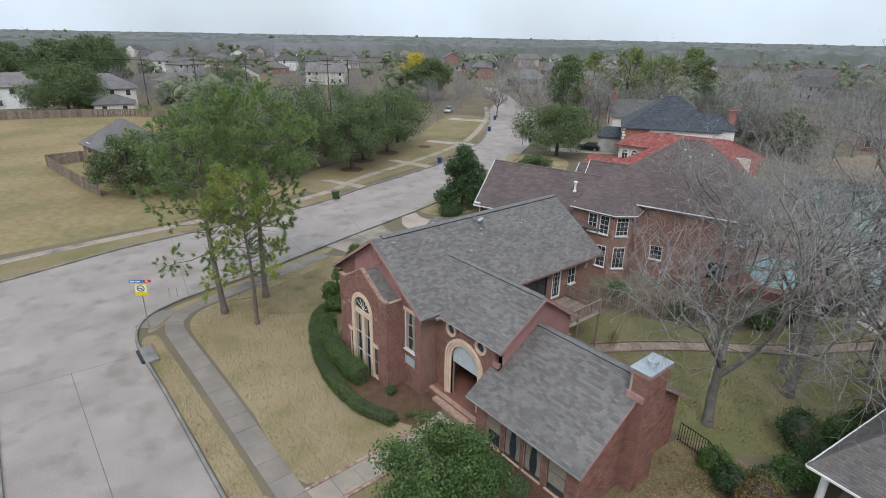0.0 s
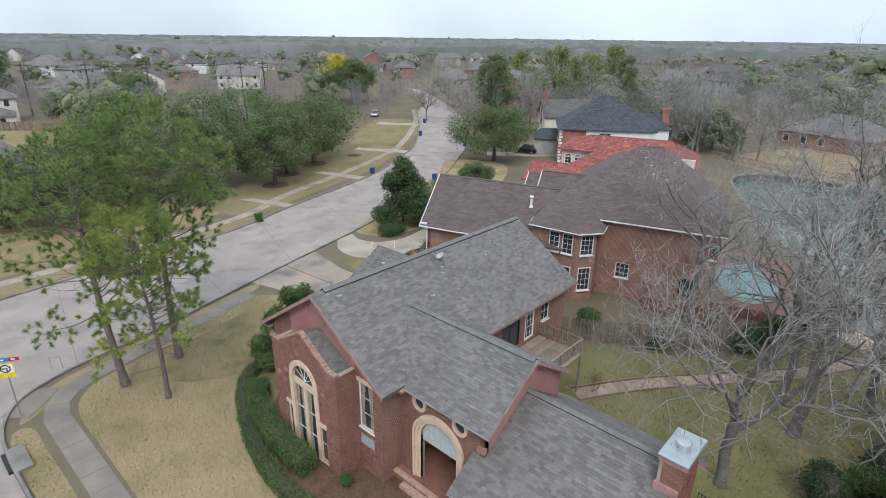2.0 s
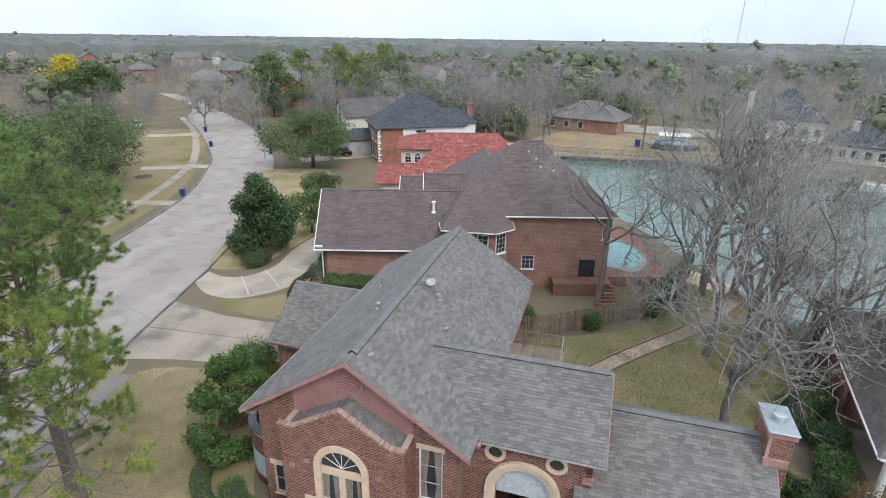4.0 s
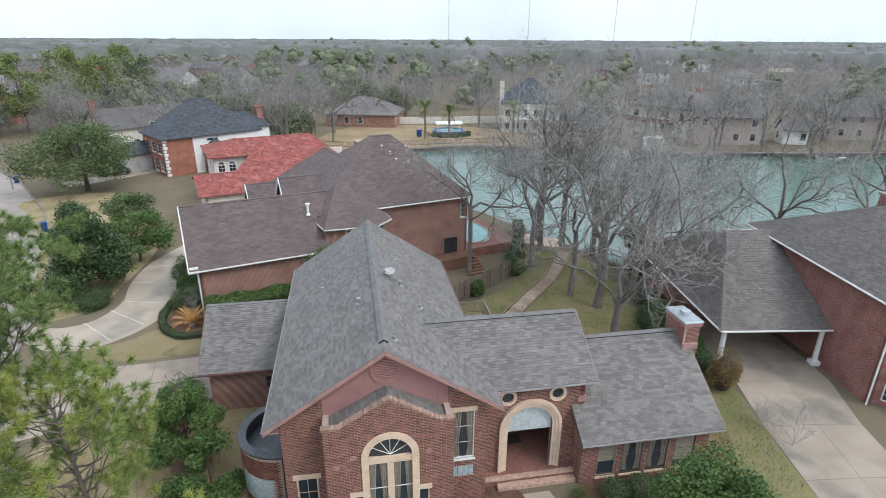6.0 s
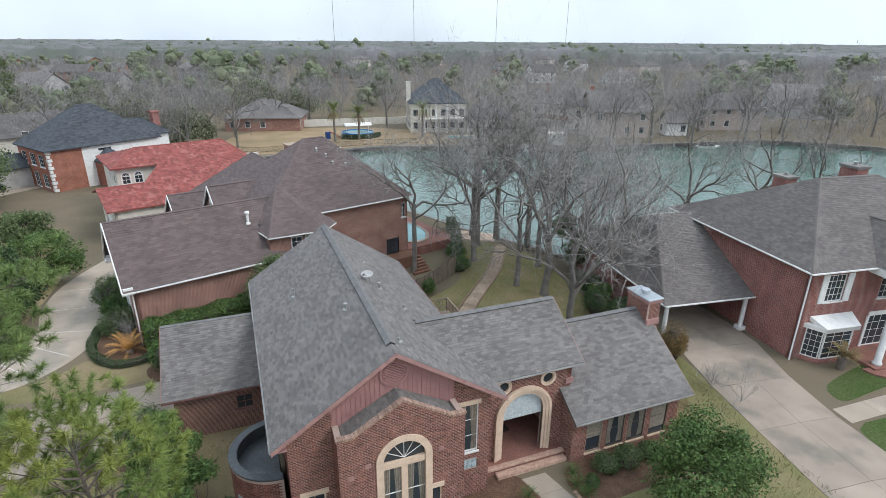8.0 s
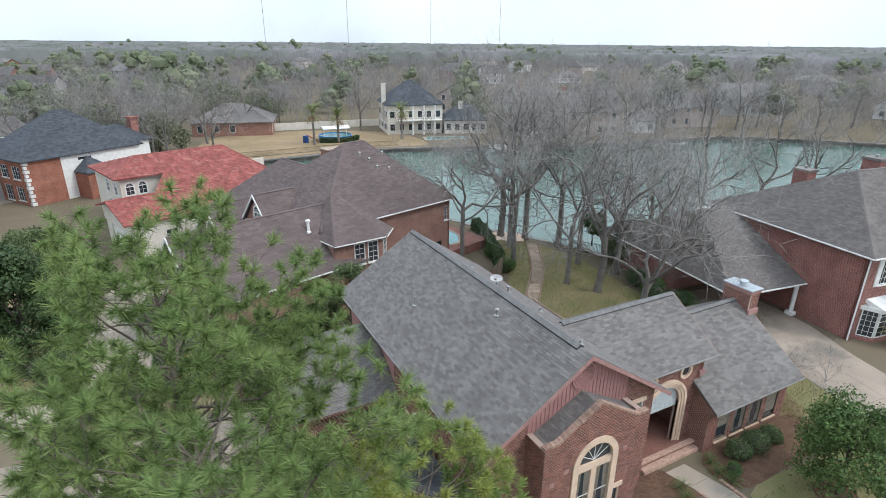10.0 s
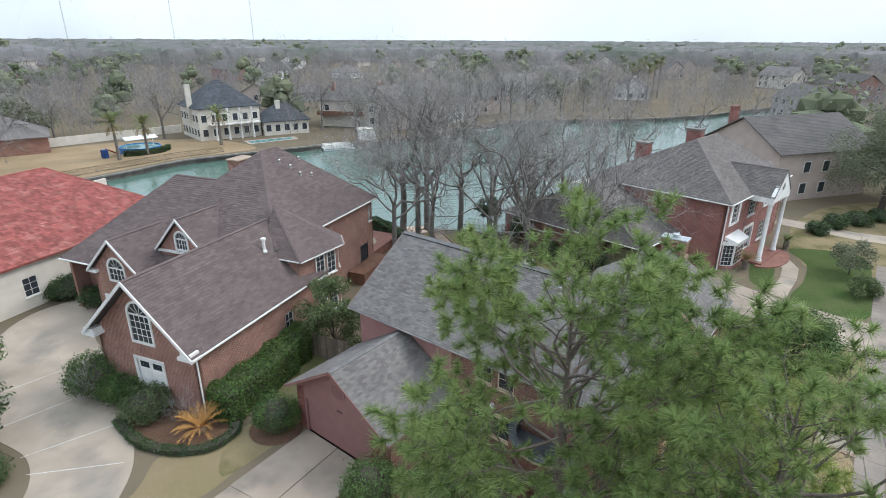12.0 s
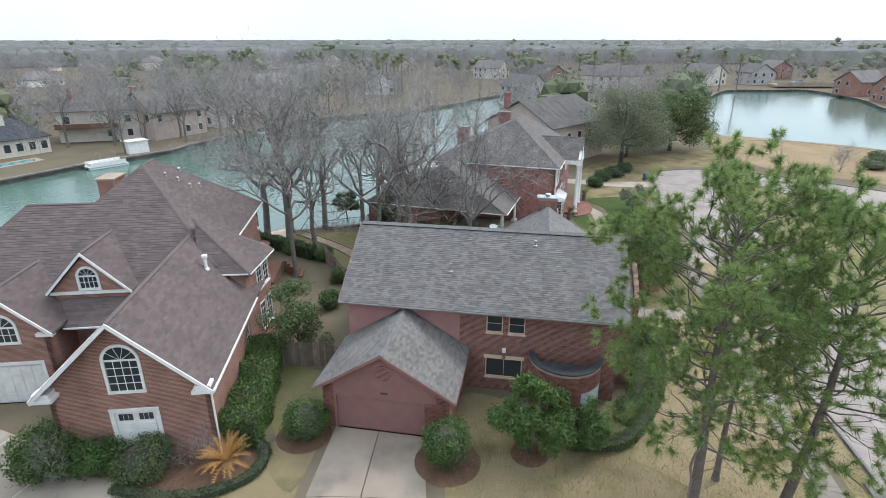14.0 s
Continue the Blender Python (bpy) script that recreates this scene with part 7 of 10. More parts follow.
part("garage_wall", Mesh().wall([(-20.2, 0), (-11.5, 0), (-11.5, 2.9), (-20.2, 2.9)], [], 0.2, face(-6.6, 0, -90)), M["brick_r"], rh)
part("garage_wall", Mesh().wall([(-0.3, 0), (6.6, 0), (6.6, 2.9), (-0.3, 2.9)], [], 0.2, face(0, 20.2, 180)), M["brick_r"], rh)
for x, y, z in ((10.6, 13.9, 9.2), (11.6, 8.6, 11.2)):
    c = part("chimney", Mesh().box(x - 0.55, x + 0.55, y - 0.75, y + 0.75, 6 if y > 12 else 8, z - 0.2), M["brick_r"], rh, "red-brick chimney")
    part("cap", Mesh().box(x - 0.65, x + 0.65, y - 0.85, y + 0.85, z - 0.2, z), M["kerb"], c)
    part("flue", Mesh().lathe([(0.15, z), (0.15, z + 0.25)], 10, Matrix.Translation((x, y, 0))), M["metal_dull"], c)
part("sun_roof", Mesh().slab([(1.0, 14.9, 5.6), (9.0, 14.9, 5.6), (9.0, 17.4, 5.2), (1.0, 17.4, 5.2)], 0.12).box(1.1, 1.25, 17.1, 17.25, 0, 5.1).box(8.8, 8.95, 17.1, 17.25, 0, 5.1), M["white"], rh, "white patio roof")
part("skylight", Mesh().box(-0.5, 0.5, -0.35, 0.35, 0, 0.18, Matrix.Translation((-2.2, 13.6, 6.3)) @ pose(0, 0, 0, -26), bevel=0.04), M["white"], rh)

# ---- plants ----
def tubes(name, segs, mat, parent, label=""):
    """Tapered limbs from rows of start, end and the two radii: fat ones rounder than thin ones."""
    a = np.array(segs, float)
    vs, fs, k = [], [], 0
    for lo, hi, sides in ((0.07, 9, 7), (0.03, 0.07, 5), (0, 0.03, 3), (0, 9, 0)):
        s = a[(a[:, 6] > lo) & (a[:, 6] <= hi) & ((a[:, 7] > 0) == (sides > 0))]
        if not len(s):
            continue
        d = s[:, 3:6] - s[:, :3]
        d /= np.linalg.norm(d, axis=1, keepdims=True) + 1e-9
        ref = np.where(np.abs(d[:, 2:3]) < 0.9, [[0, 0, 1.0]], [[1.0, 0, 0]])
        u = np.cross(d, ref)
        u /= np.linalg.norm(u, axis=1, keepdims=True)
        w = np.cross(d, u)
        if sides == 0:      # twigs that run out to a point
            ring = np.stack([u, -0.5 * u + 0.87 * w, -0.5 * u - 0.87 * w], 1) * s[:, 6, None, None]
            v = np.concatenate([s[:, None, :3] + ring, s[:, None, 3:6]], 1)
            f = (np.array([(0, 1, 3), (1, 2, 3), (2, 0, 3)])[None] + (np.arange(len(s)) * 4)[:, None, None]).reshape(-1, 3) + k
            vs.append(v.reshape(-1, 3))
            fs.append(f)
            k += len(s) * 4
            continue
        ang = np.arange(sides) * 2 * np.pi / sides
        ring = np.cos(ang)[None, :, None] * u[:, None] + np.sin(ang)[None, :, None] * w[:, None]
        v = np.concatenate([s[:, None, :3] + ring * s[:, 6, None, None], s[:, None, 3:6] + ring * s[:, 7, None, None]], 1)
        i = np.arange(sides)
        q = np.stack([i, (i + 1) % sides, (i + 1) % sides + sides, i + sides], 1)
        f = (q[None] + (np.arange(len(s)) * 2 * sides)[:, None, None]).reshape(-1, 4) + k
        vs.append(v.reshape(-1, 3))
        fs.append(f)
        k += v.shape[0] * v.shape[1]
    fs = [f if f.shape[1] == 3 else np.concatenate([f[:, :3], f[:, [0, 2, 3]]]) for f in fs]
    return arrays_object(name, np.concatenate(vs), np.concatenate(fs), mat, parent, label, smooth=True)


def turned(rng, d, spread):
    v = Vector((rng.gauss(0, 1), rng.gauss(0, 1), rng.gauss(0, 1)))
    v -= d * v.dot(d)
    if v.length < 1e-6:
        v = Vector((1, 0, 0))
    v.normalize()
    return (d * math.cos(spread) + v * math.sin(spread)).normalized()


def limb(rng, segs, p, d, length, r, bends, lift, wander):
    """One limb that bends as it goes; gives the places along it."""
    step = length / bends
    pts = []
    for i in range(bends):
        d = turned(rng, d, abs(rng.gauss(0, wander)))
        d = (d + Vector((0, 0, lift))).normalized()
        q = p + d * step
        r0, r1 = r * (1 - 0.55 * i / bends), r * (1 - 0.55 * (i + 1) / bends)
        segs.append((*p, *q, r0, r1))
        p = q
        pts.append((p, d, r1))
    return pts


def bare_tree(name, x, y, h, seed, label, plan=(5, 5, 6, 6, 5), trunk=0.3, girth=0.016, spread=1.0, lean=(0, 0), group="", mat=None, twig=0.011):
    """A leafless tree: a forked trunk and as many orders of limbs as the plan has numbers, the last of them fine twigs; grown to the height h."""
    rng = random.Random(seed)
    t = thing(name, label, "tree", x, y, -0.05, group=group)
    segs = []
    r = h * girth
    top = Vector((lean[0], lean[1], h * trunk))
    mid = top * 0.5 + Vector((rng.uniform(-.2, .2), rng.uniform(-.2, .2), 0))
    segs += [(0, 0, -0.1, *(top * 0.1), r * 1.4, r * 1.05), (*(top * 0.1), *mid, r * 1.05, r * 0.92), (*mid, *top, r * 0.92, r * 0.8)]
    front = []
    for k in range(plan[0]):
        a = seed + k * 6.28 / (plan[0] - 1) + rng.uniform(-0.4, 0.4)
        flat = (0.72 if k else 0.1) * spread
        front.append((top * rng.uniform(0.8, 1.0) if k else top, Vector((math.cos(a) * flat, math.sin(a) * flat, rng.uniform(0.6, 1.0))).normalized(), h * 0.34 * rng.uniform(0.85, 1.15), r * rng.uniform(0.42, 0.6)))
    for order, kids in enumerate(list(plan[1:]) + [0]):
        last = kids == 0
        nxt = []
        for p, d, ln, rr in front:
            pts = limb(rng, segs, p, d, ln, max(rr, twig), 1 if last else 5 if order < 2 else 3 if order == 2 else 2, 0.1 if order < 2 else 0.03, 0.33 + 0.03 * order)
            if last:
                segs[-1] = (*segs[-1][:7], 0.0)
                continue
            for k in range(kids):
                q, dd, r1 = pts[min(len(pts) - 1, int(len(pts) * (0.2 + 0.8 * (k + rng.random()) / kids)))]
                nd = turned(rng, dd, rng.uniform(0.5, 1.3))
                nd = (nd + Vector((0, 0, 0.08))).normalized()
                nxt.append((q, nd, ln * rng.uniform(0.45, 0.75) * (1.25 if k == 0 else 1), r1 * rng.uniform(0.62, 0.86)))
        front = nxt
    a = np.array(segs)
    grown = (h - top.z) / max(np.percentile(a[:, 5], 97.5) - top.z, 0.1)
    for c in (0, 3):
        above = a[:, c + 2] > top.z * 0.8
        a[above, c + 2] = top.z * 0.8 + (a[above, c + 2] - top.z * 0.8) * grown
        a[above, c:c + 2] = a[above, c:c + 2] * (0.5 + 0.5 * grown)
    thin = a[:, 6] <= 0.03
    if not thin.all():
        tubes("trunk", a[~thin], mat or M["bark_grey"], t)
    tubes("twig_crown", a[thin], mat or M["twig"], t)
    return t


def leaf_cloud(clumps, count, size, seed, aspect=0.5, shell=0.55, droop=0.0):
    """Leaves strewn through rounded clumps (x, y, z, radius, squash): one small bent quad each."""
    rng = np.random.default_rng(seed)
    c = np.array(clumps, float)
    w = c[:, 3] ** 2
    pick = rng.choice(len(c), count, p=w / w.sum())
    d = rng.normal(size=(count, 3))
    d /= np.linalg.norm(d, axis=1, keepdims=True)
    rad = c[pick, 3] * (shell + (1 - shell) * rng.random(count) ** 0.6) * (1 + 0.12 * rng.normal(size=count))
    p = c[pick, :3] + d * rad[:, None] * np.stack([np.ones(count), np.ones(count), c[pick, 4]], 1)
    p[:, 2] = np.maximum(p[:, 2], 0.03)
    n = d + rng.normal(size=(count, 3)) * 0.7
    n[:, 2] += 0.35
    n /= np.linalg.norm(n, axis=1, keepdims=True)
    u = np.cross(n, rng.normal(size=(count, 3)))
    u /= np.linalg.norm(u, axis=1, keepdims=True)
    u[:, 2] -= droop
    v = np.cross(n, u)
    s = size * rng.uniform(0.6, 1.3, count)[:, None]
    q = np.stack([p - u * s, p + v * s * aspect + n * s * 0.15, p + u * s, p - v * s * aspect + n * s * 0.15], 1).reshape(-1, 3)
    f = np.arange(count * 4).reshape(-1, 4)
    return q, f


def lump_shape():
    """A unit ball of twenty faces, the base of a rounded crown."""
    bm = bmesh.new()
    bmesh.ops.create_icosphere(bm, subdivisions=1, radius=1.0)
    v = np.array([p.co[:] for p in bm.verts])
    f = np.array([[p.index for p in q.verts] for q in bm.faces])
    bm.free()
    return v, f


LUMP_V, LUMP_F = lump_shape()


def lumps_at(rng, centre, radius, squash):
    """Uneven rounded masses of foliage, each turned and dented in its own way."""
    k = len(centre)
    a = rng.uniform(0, 2 * np.pi, k)
    c, s_ = np.cos(a), np.sin(a)
    v = np.repeat(LUMP_V[None], k, 0)
    v = np.stack([v[..., 0] * c[:, None] - v[..., 1] * s_[:, None], v[..., 0] * s_[:, None] + v[..., 1] * c[:, None], v[..., 2]], 2)
    v = v * rng.uniform(0.7, 1.2, (k, len(LUMP_V), 1)) * radius[:, None, None]
    v[..., 2] *= squash
    v += centre[:, None]
    f = (LUMP_F[None] + (np.arange(k) * len(LUMP_V))[:, None, None]).reshape(-1, 3)
    return v.reshape(-1, 3), f


def crown_clumps(rng, h0, h1, radius, n, taper=0.0, squash=0.85, clump=0.38):
    """Clump places for a crown between two heights: rounded, or pointed where taper is 1."""
    out = []
    for i in range(n):
        t = rng.random()
        z = h0 + (h1 - h0) * t
        prof = (1 - t) if taper >= 1 else math.sqrt(max(1 - (2 * t - 0.85) ** 2 / 1.4, 0.05)) * (1 - taper * t)
        a, rr = rng.uniform(0, 2 * math.pi), radius * prof * math.sqrt(rng.uniform(0.1, 1))
        out.append((rr * math.cos(a), rr * math.sin(a), z, radius * clump * rng.uniform(0.7, 1.2) * (0.6 + 0.4 * prof), squash))
    return out


def leafy_tree(name, x, y, h, radius, seed, label, leaf, count=9000, size=0.09, h0=None, taper=0.0, n=26, trunk_r=0.16, bark=None, group="", category="tree", clump=0.38, aspect=0.5, limbs=7, squash=0.85):
    rng = random.Random(seed)
    t = thing(name, label, category, x, y, -0.04, group=group)
    h0 = h * 0.32 if h0 is None else h0
    cl = crown_clumps(rng, h0, h * 0.9, radius, n, taper, squash, clump)
    segs = [(0, 0, -0.1, 0.05, 0, h0 * 0.5, trunk_r * 1.3, trunk_r), (0.05, 0, h0 * 0.5, 0, 0.05, h0, trunk_r, trunk_r * 0.85), (0, 0.05, h0, 0, 0, h * 0.75, trunk_r * 0.8, trunk_r * 0.25)]
    for c in rng.sample(cl, min(limbs + 6, len(cl))):
        b = Vector((0, 0, h0 + (c[2] - h0) * 0.25))
        e = Vector(c[:3])
        m = (b + e) / 2 + Vector((rng.uniform(-.2, .2), rng.uniform(-.2, .2), -0.12 * radius * 0.3))
        tubes("limb", [(*b, *m, trunk_r * 0.45, trunk_r * 0.28), (*m, *e, trunk_r * 0.28, 0.02)], bark or M["bark_dark"], t)
    tubes("trunk", segs, bark or M["bark_dark"], t)
    q, f4 = leaf_cloud(cl, int(count * 1.2), size * 1.08, seed, aspect, 0.35)
    arrays_object("crown", q, f4, leaf, t)
    return t


def shrub(name, x, y, h, radius, seed, label, leaf, count=3500, size=0.06, group="", category="shrub", aspect=0.55, squash=None, lumps=9, shell=0.7):
    rng = random.Random(seed)
    t = thing(name, label, category, x, y, 0, group=group)
    cl = [(0, 0, h * 0.5, radius * 0.82, h * 0.5 / (radius * 0.82))]
    for i in range(lumps):
        a, e = rng.uniform(0, 6.28), rng.uniform(0.1, 1.0)
        cl.append((radius * 0.55 * math.cos(a) * (1.1 - 0.5 * e), radius * 0.55 * math.sin(a) * (1.1 - 0.5 * e), h * (0.25 + 0.5 * e), radius * 0.42, 0.8))
    q, f = leaf_cloud(cl, count, size, seed, aspect, shell)
    arrays_object("foliage", q, f, leaf, t)
    core = []
    for i in range(7):
        a = rng.uniform(0, 6.28)
        core.append((0, 0, -0.05, radius * 0.5 * math.cos(a), radius * 0.5 * math.sin(a), h * 0.7, 0.03, 0.012))
    tubes("stem", core, M["bark_dark"], t)
    # Dark lump added inside the leaves to stand in for their inner shade.
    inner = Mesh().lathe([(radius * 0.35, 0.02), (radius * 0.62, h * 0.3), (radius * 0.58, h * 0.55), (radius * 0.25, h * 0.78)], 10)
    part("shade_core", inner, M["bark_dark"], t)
    return t


def hedge(name, line, h, width, seed, label, leaf, density=420, size=0.045):
    """A clipped hedge along a line: a leafy skin over an added dark body for inner shade."""
    rng = np.random.default_rng(seed)
    pts = resample(curve_pts(line, 6), 0.12)
    t = thing(name, label, "hedge")
    p = np.array(pts)
    d = np.gradient(p, axis=0)
    d /= np.linalg.norm(d, axis=1, keepdims=True)
    nrm = np.stack([-d[:, 1], d[:, 0]], 1)
    count = int(len(pts) * 0.12 * density * (h * 2 + width)) + int(density * h * width) * 2
    i = rng.integers(0, len(pts), count)
    s = rng.random(count) * (2 * h + width)
    bump = 1 + 0.10 * np.sin(i * 0.35 + 1.3 * np.sin(i * 0.11)) + 0.05 * rng.normal(size=count)
    off = np.where(s < h, -width / 2, np.where(s > h + width, width / 2, s - h - width / 2)) * bump
    z = np.where(s < h, s, np.where(s > h + width, 2 * h + width - s, h)) * (1 + 0.06 * (bump - 1) * 5)
    q = np.stack([p[i, 0] + nrm[i, 0] * off + rng.normal(size=count) * 0.04, p[i, 1] + nrm[i, 1] * off + rng.normal(size=count) * 0.04, z + rng.normal(size=count) * 0.035], 1)
    m = int(density * h * width)
    for e, way in ((0, -1), (-1, 1)):           # leafy ends
        k = slice(0, m) if e == 0 else slice(m, 2 * m)
        w = rng.uniform(-0.5, 0.5, m)[:, None] * width
        q[k] = np.c_[p[e] + nrm[e] * w + way * d[e] * (0.12 + 0.05 * rng.normal(size=(m, 1))), h * rng.random(m)]
    q[:, 2] = np.maximum(q[:, 2], 0.03)
    n = rng.normal(size=(count, 3)) * 0.8
    n[:, 2] += 0.6
    n /= np.linalg.norm(n, axis=1, keepdims=True)
    u = np.cross(n, rng.normal(size=(count, 3)))
    u /= np.linalg.norm(u, axis=1, keepdims=True)
    v = np.cross(n, u)
    sz = size * rng.uniform(0.7, 1.4, count)[:, None]
    verts = np.stack([q - u * sz, q + v * sz * 0.55, q + u * sz, q - v * sz * 0.55], 1).reshape(-1, 3)
    arrays_object("foliage", verts, np.arange(count * 4).reshape(-1, 4), leaf, t)
    # Solid dark body added in place of the shade between the leaves.
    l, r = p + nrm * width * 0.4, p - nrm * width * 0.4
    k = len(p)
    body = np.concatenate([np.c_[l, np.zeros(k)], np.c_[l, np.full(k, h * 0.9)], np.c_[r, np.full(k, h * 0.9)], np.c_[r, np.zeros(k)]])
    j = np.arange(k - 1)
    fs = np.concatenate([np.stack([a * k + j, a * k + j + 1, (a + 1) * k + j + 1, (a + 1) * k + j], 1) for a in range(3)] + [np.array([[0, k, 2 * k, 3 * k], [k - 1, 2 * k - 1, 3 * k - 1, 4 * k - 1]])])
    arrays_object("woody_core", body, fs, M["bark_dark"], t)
    return t


def needle_tufts(places, dirs, seed, per=26, length=0.3, width=0.02):
    """Bottle brushes of long needles round the last hand's length of each shoot."""
    rng = np.random.default_rng(seed)
    p, d = np.repeat(np.array(places), per, 0), np.repeat(np.array(dirs), per, 0)
    v = rng.normal(size=p.shape)
    v /= np.linalg.norm(v, axis=1, keepdims=True)
    along = rng.random((len(p), 1))
    w = d * (0.15 + 0.75 * along) + v * 0.8
    w /= np.linalg.norm(w, axis=1, keepdims=True)
    start = p - d * (1 - along) * 0.2
    side = np.cross(w, rng.normal(size=p.shape))
    side /= np.linalg.norm(side, axis=1, keepdims=True)
    ln = length * rng.uniform(0.7, 1.15, (len(p), 1)) * np.repeat(rng.uniform(0.8, 1.2, (len(places), 1)), per, 0)
    tip = start + w * ln
    tip[:, 2] -= 0.14 * ln[:, 0] * rng.random(len(p))
    a = np.stack([start - side * width * 0.5, start + side * width * 0.5, tip], 1).reshape(-1, 3)
    return a, np.arange(len(a)).reshape(-1, 3)


def pine(x, y, h, seed, label, leaf, crown_from=0.3, reach=4.6, tufts=1200, lean=(0.0, 0.0), girth=0.16, per=60, limbs=40, length=0.27, gap=0.3, low=3):
    """A loblolly pine: wavy limbs that carry their needle brushes towards the ends, low long limbs, dead stubs below."""
    rng = random.Random(seed)
    t = thing("pine_tree", label, "tree", x, y, -0.05, group="pines on the corner lawn")
    segs, shoots = [], []
    n = 14
    pts = []
    for i in range(n + 1):
        f = i / n
        pts.append(Vector((lean[0] * f + 0.12 * math.sin(f * 5 + seed), lean[1] * f + 0.12 * math.cos(f * 4 + seed) - 0.12, h * f * 0.975)))
    for i in range(n):
        r0, r1 = girth * (1 - i / n) ** 0.75 + 0.012, girth * (1 - (i + 1) / n) ** 0.75 + 0.012
        segs.append((*pts[i], *pts[i + 1], r0 * (1.35 if i == 0 else 1), r1))

    def on_trunk(f):
        i = min(int(f * n), n - 1)
        return pts[i].lerp(pts[i + 1], f * n - i)

    def brushes(e, dd, count):
        for u in range(count):
            d3 = (turned(rng, dd, rng.uniform(0.15, 1.2)) + Vector((0, 0, 0.4))).normalized()
            e3 = e + d3 * rng.uniform(0.18, 0.5)
            segs.append((*e, *e3, 0.004, 0.003))
            shoots.append((e3, d3))

    for k in range(limbs):
        g = ((k + rng.uniform(-0.4, 0.4)) / (limbs - 1)) if k >= low else 0.0
        g = min(max(g, 0.0), 0.97)
        f = crown_from + (0.975 - crown_from) * g ** 0.85
        size = reach * (1.1 if k < low else 0.62 + 1.1 * g if g < 0.3 else 0.95 * (1 - ((g - 0.3) / 0.78) ** 2.2) + 0.1) * rng.uniform(0.6, 1.08)
        a = k * 2.4 + rng.uniform(-0.6, 0.6)
        p = on_trunk(f)
        d = Vector((math.cos(a), math.sin(a), rng.uniform(-0.2, 0.1) if k < low else rng.uniform(-0.05, 0.4) + 0.45 * g)).normalized()
        r = 0.012 + 0.007 * size
        m = max(3, int(size / 0.5))
        for i in range(m):
            d = (turned(rng, d, rng.uniform(0.08, 0.42)) + Vector((0, 0, -0.05 if k < low else 0.08))).normalized()
            q = p + d * (size / m)
            segs.append((*p, *q, r * (1 - i / m) + 0.008, r * (1 - (i + 1) / m) + 0.008))
            if i >= m * 0.34:
                for s in range(rng.randint(2, 3)):
                    dd = (turned(rng, d, rng.uniform(0.5, 1.25)) + Vector((0, 0, 0.25))).normalized()
                    e = q + dd * rng.uniform(0.25, 0.4 + 0.16 * size)
                    segs.append((*q, *e, 0.009, 0.005))
                    brushes(e, dd, rng.randint(3, 5))
            elif rng.random() < 0.4:
                dd = (turned(rng, d, rng.uniform(0.6, 1.2))).normalized()
                e = q + dd * rng.uniform(0.3, 0.9)
                segs.append((*q, *e, 0.01, 0.005))
            p = q
        brushes(p, d, 4)
    brushes(pts[-1], Vector((0, 0, 1)), 6)
    for k in range(22):
        f = rng.uniform(0.2, crown_from + 0.2)
        a = rng.uniform(0, 6.28)
        p = on_trunk(f)
        d = Vector((math.cos(a), math.sin(a), rng.uniform(-0.2, 0.3)))
        e = p + d * rng.uniform(0.5, 2.0)
        segs.append((*p, *e, 0.028, 0.012))
        for j in range(2):
            e2 = e + d * rng.uniform(0.2, 0.8) + Vector((rng.uniform(-.5, .5), rng.uniform(-.5, .5), rng.uniform(-.2, .35)))
            segs.append((*e, *e2, 0.012, 0.005))
    tubes("trunk", segs, M["bark_pine"], t)
    rng.shuffle(shoots)
    kept = np.empty((0, 3))
    spaced = []
    for e, d in shoots:             # shoots stand apart, so that each brush can be told from the next
        if len(spaced) < tufts and (not len(kept) or ((kept - np.array(e)) ** 2).sum(1).min() > gap ** 2):
            spaced.append((e, d))
            kept = np.vstack([kept, np.array(e)])
    a, f = needle_tufts([s[0] for s in spaced], [s[1] for s in spaced], seed, per, length, 0.024)
    arrays_object("needles", a, f, leaf, t)
    return t


def fronds(parent, name, count, length, mat, seed, rise=(0.1, 1.2), droop=0.9, leaflets=22, leaflet=0.22, base_z=0.0, width=0.02):
    """Arching feather fronds round a crown."""
    rng = random.Random(seed)
    v, f = [], []
    for k in range(count):
        a = k * 2.399 + rng.uniform(-0.2, 0.2)
        up = rng.uniform(*rise)
        d = Vector((math.cos(a), math.sin(a), up)).normalized()
        p = Vector((0, 0, base_z))
        n = leaflets
        for i in range(n):
            d = (d - Vector((0, 0, droop / n * (0.5 + i / n)))).normalized()
            q = p + d * length / n
            side = d.cross(Vector((0, 0, 1))).normalized()
            ll = leaflet * math.sin(math.pi * (0.12 + 0.82 * i / n)) * rng.uniform(0.85, 1.1)
            up_v = side.cross(d)
            for s in (-1, 1):
                e = q + side * s * ll + d * ll * 0.45 + up_v * ll * 0.25
                o = len(v)
                v += [tuple(q - d * width), tuple(q + d * width), tuple(e)]
                f.append((o, o + 1, o + 2))
            o = len(v)
            v += [tuple(p - side * 0.012), tuple(p + side * 0.012), tuple(q)]
            f.append((o, o + 1, o + 2))
            p = q
    return arrays_object(name, np.array(v), np.array(f), mat, parent)


def sago(x, y, trunk_h, seed, label, mat, length=1.0, count=34):
    t = thing("sago_palm", label, "palm", x, y, 0)
    part("trunk", Mesh().lathe([(0.22, -0.05), (0.27, trunk_h * 0.5), (0.24, trunk_h), (0.1, trunk_h + 0.1)], 12), M["bark_pine"], t)
    fronds(t, "frond_crown", count, length, mat, seed, (0.2, 2.2), 1.1, 20, 0.2, trunk_h, 0.02)
    return t


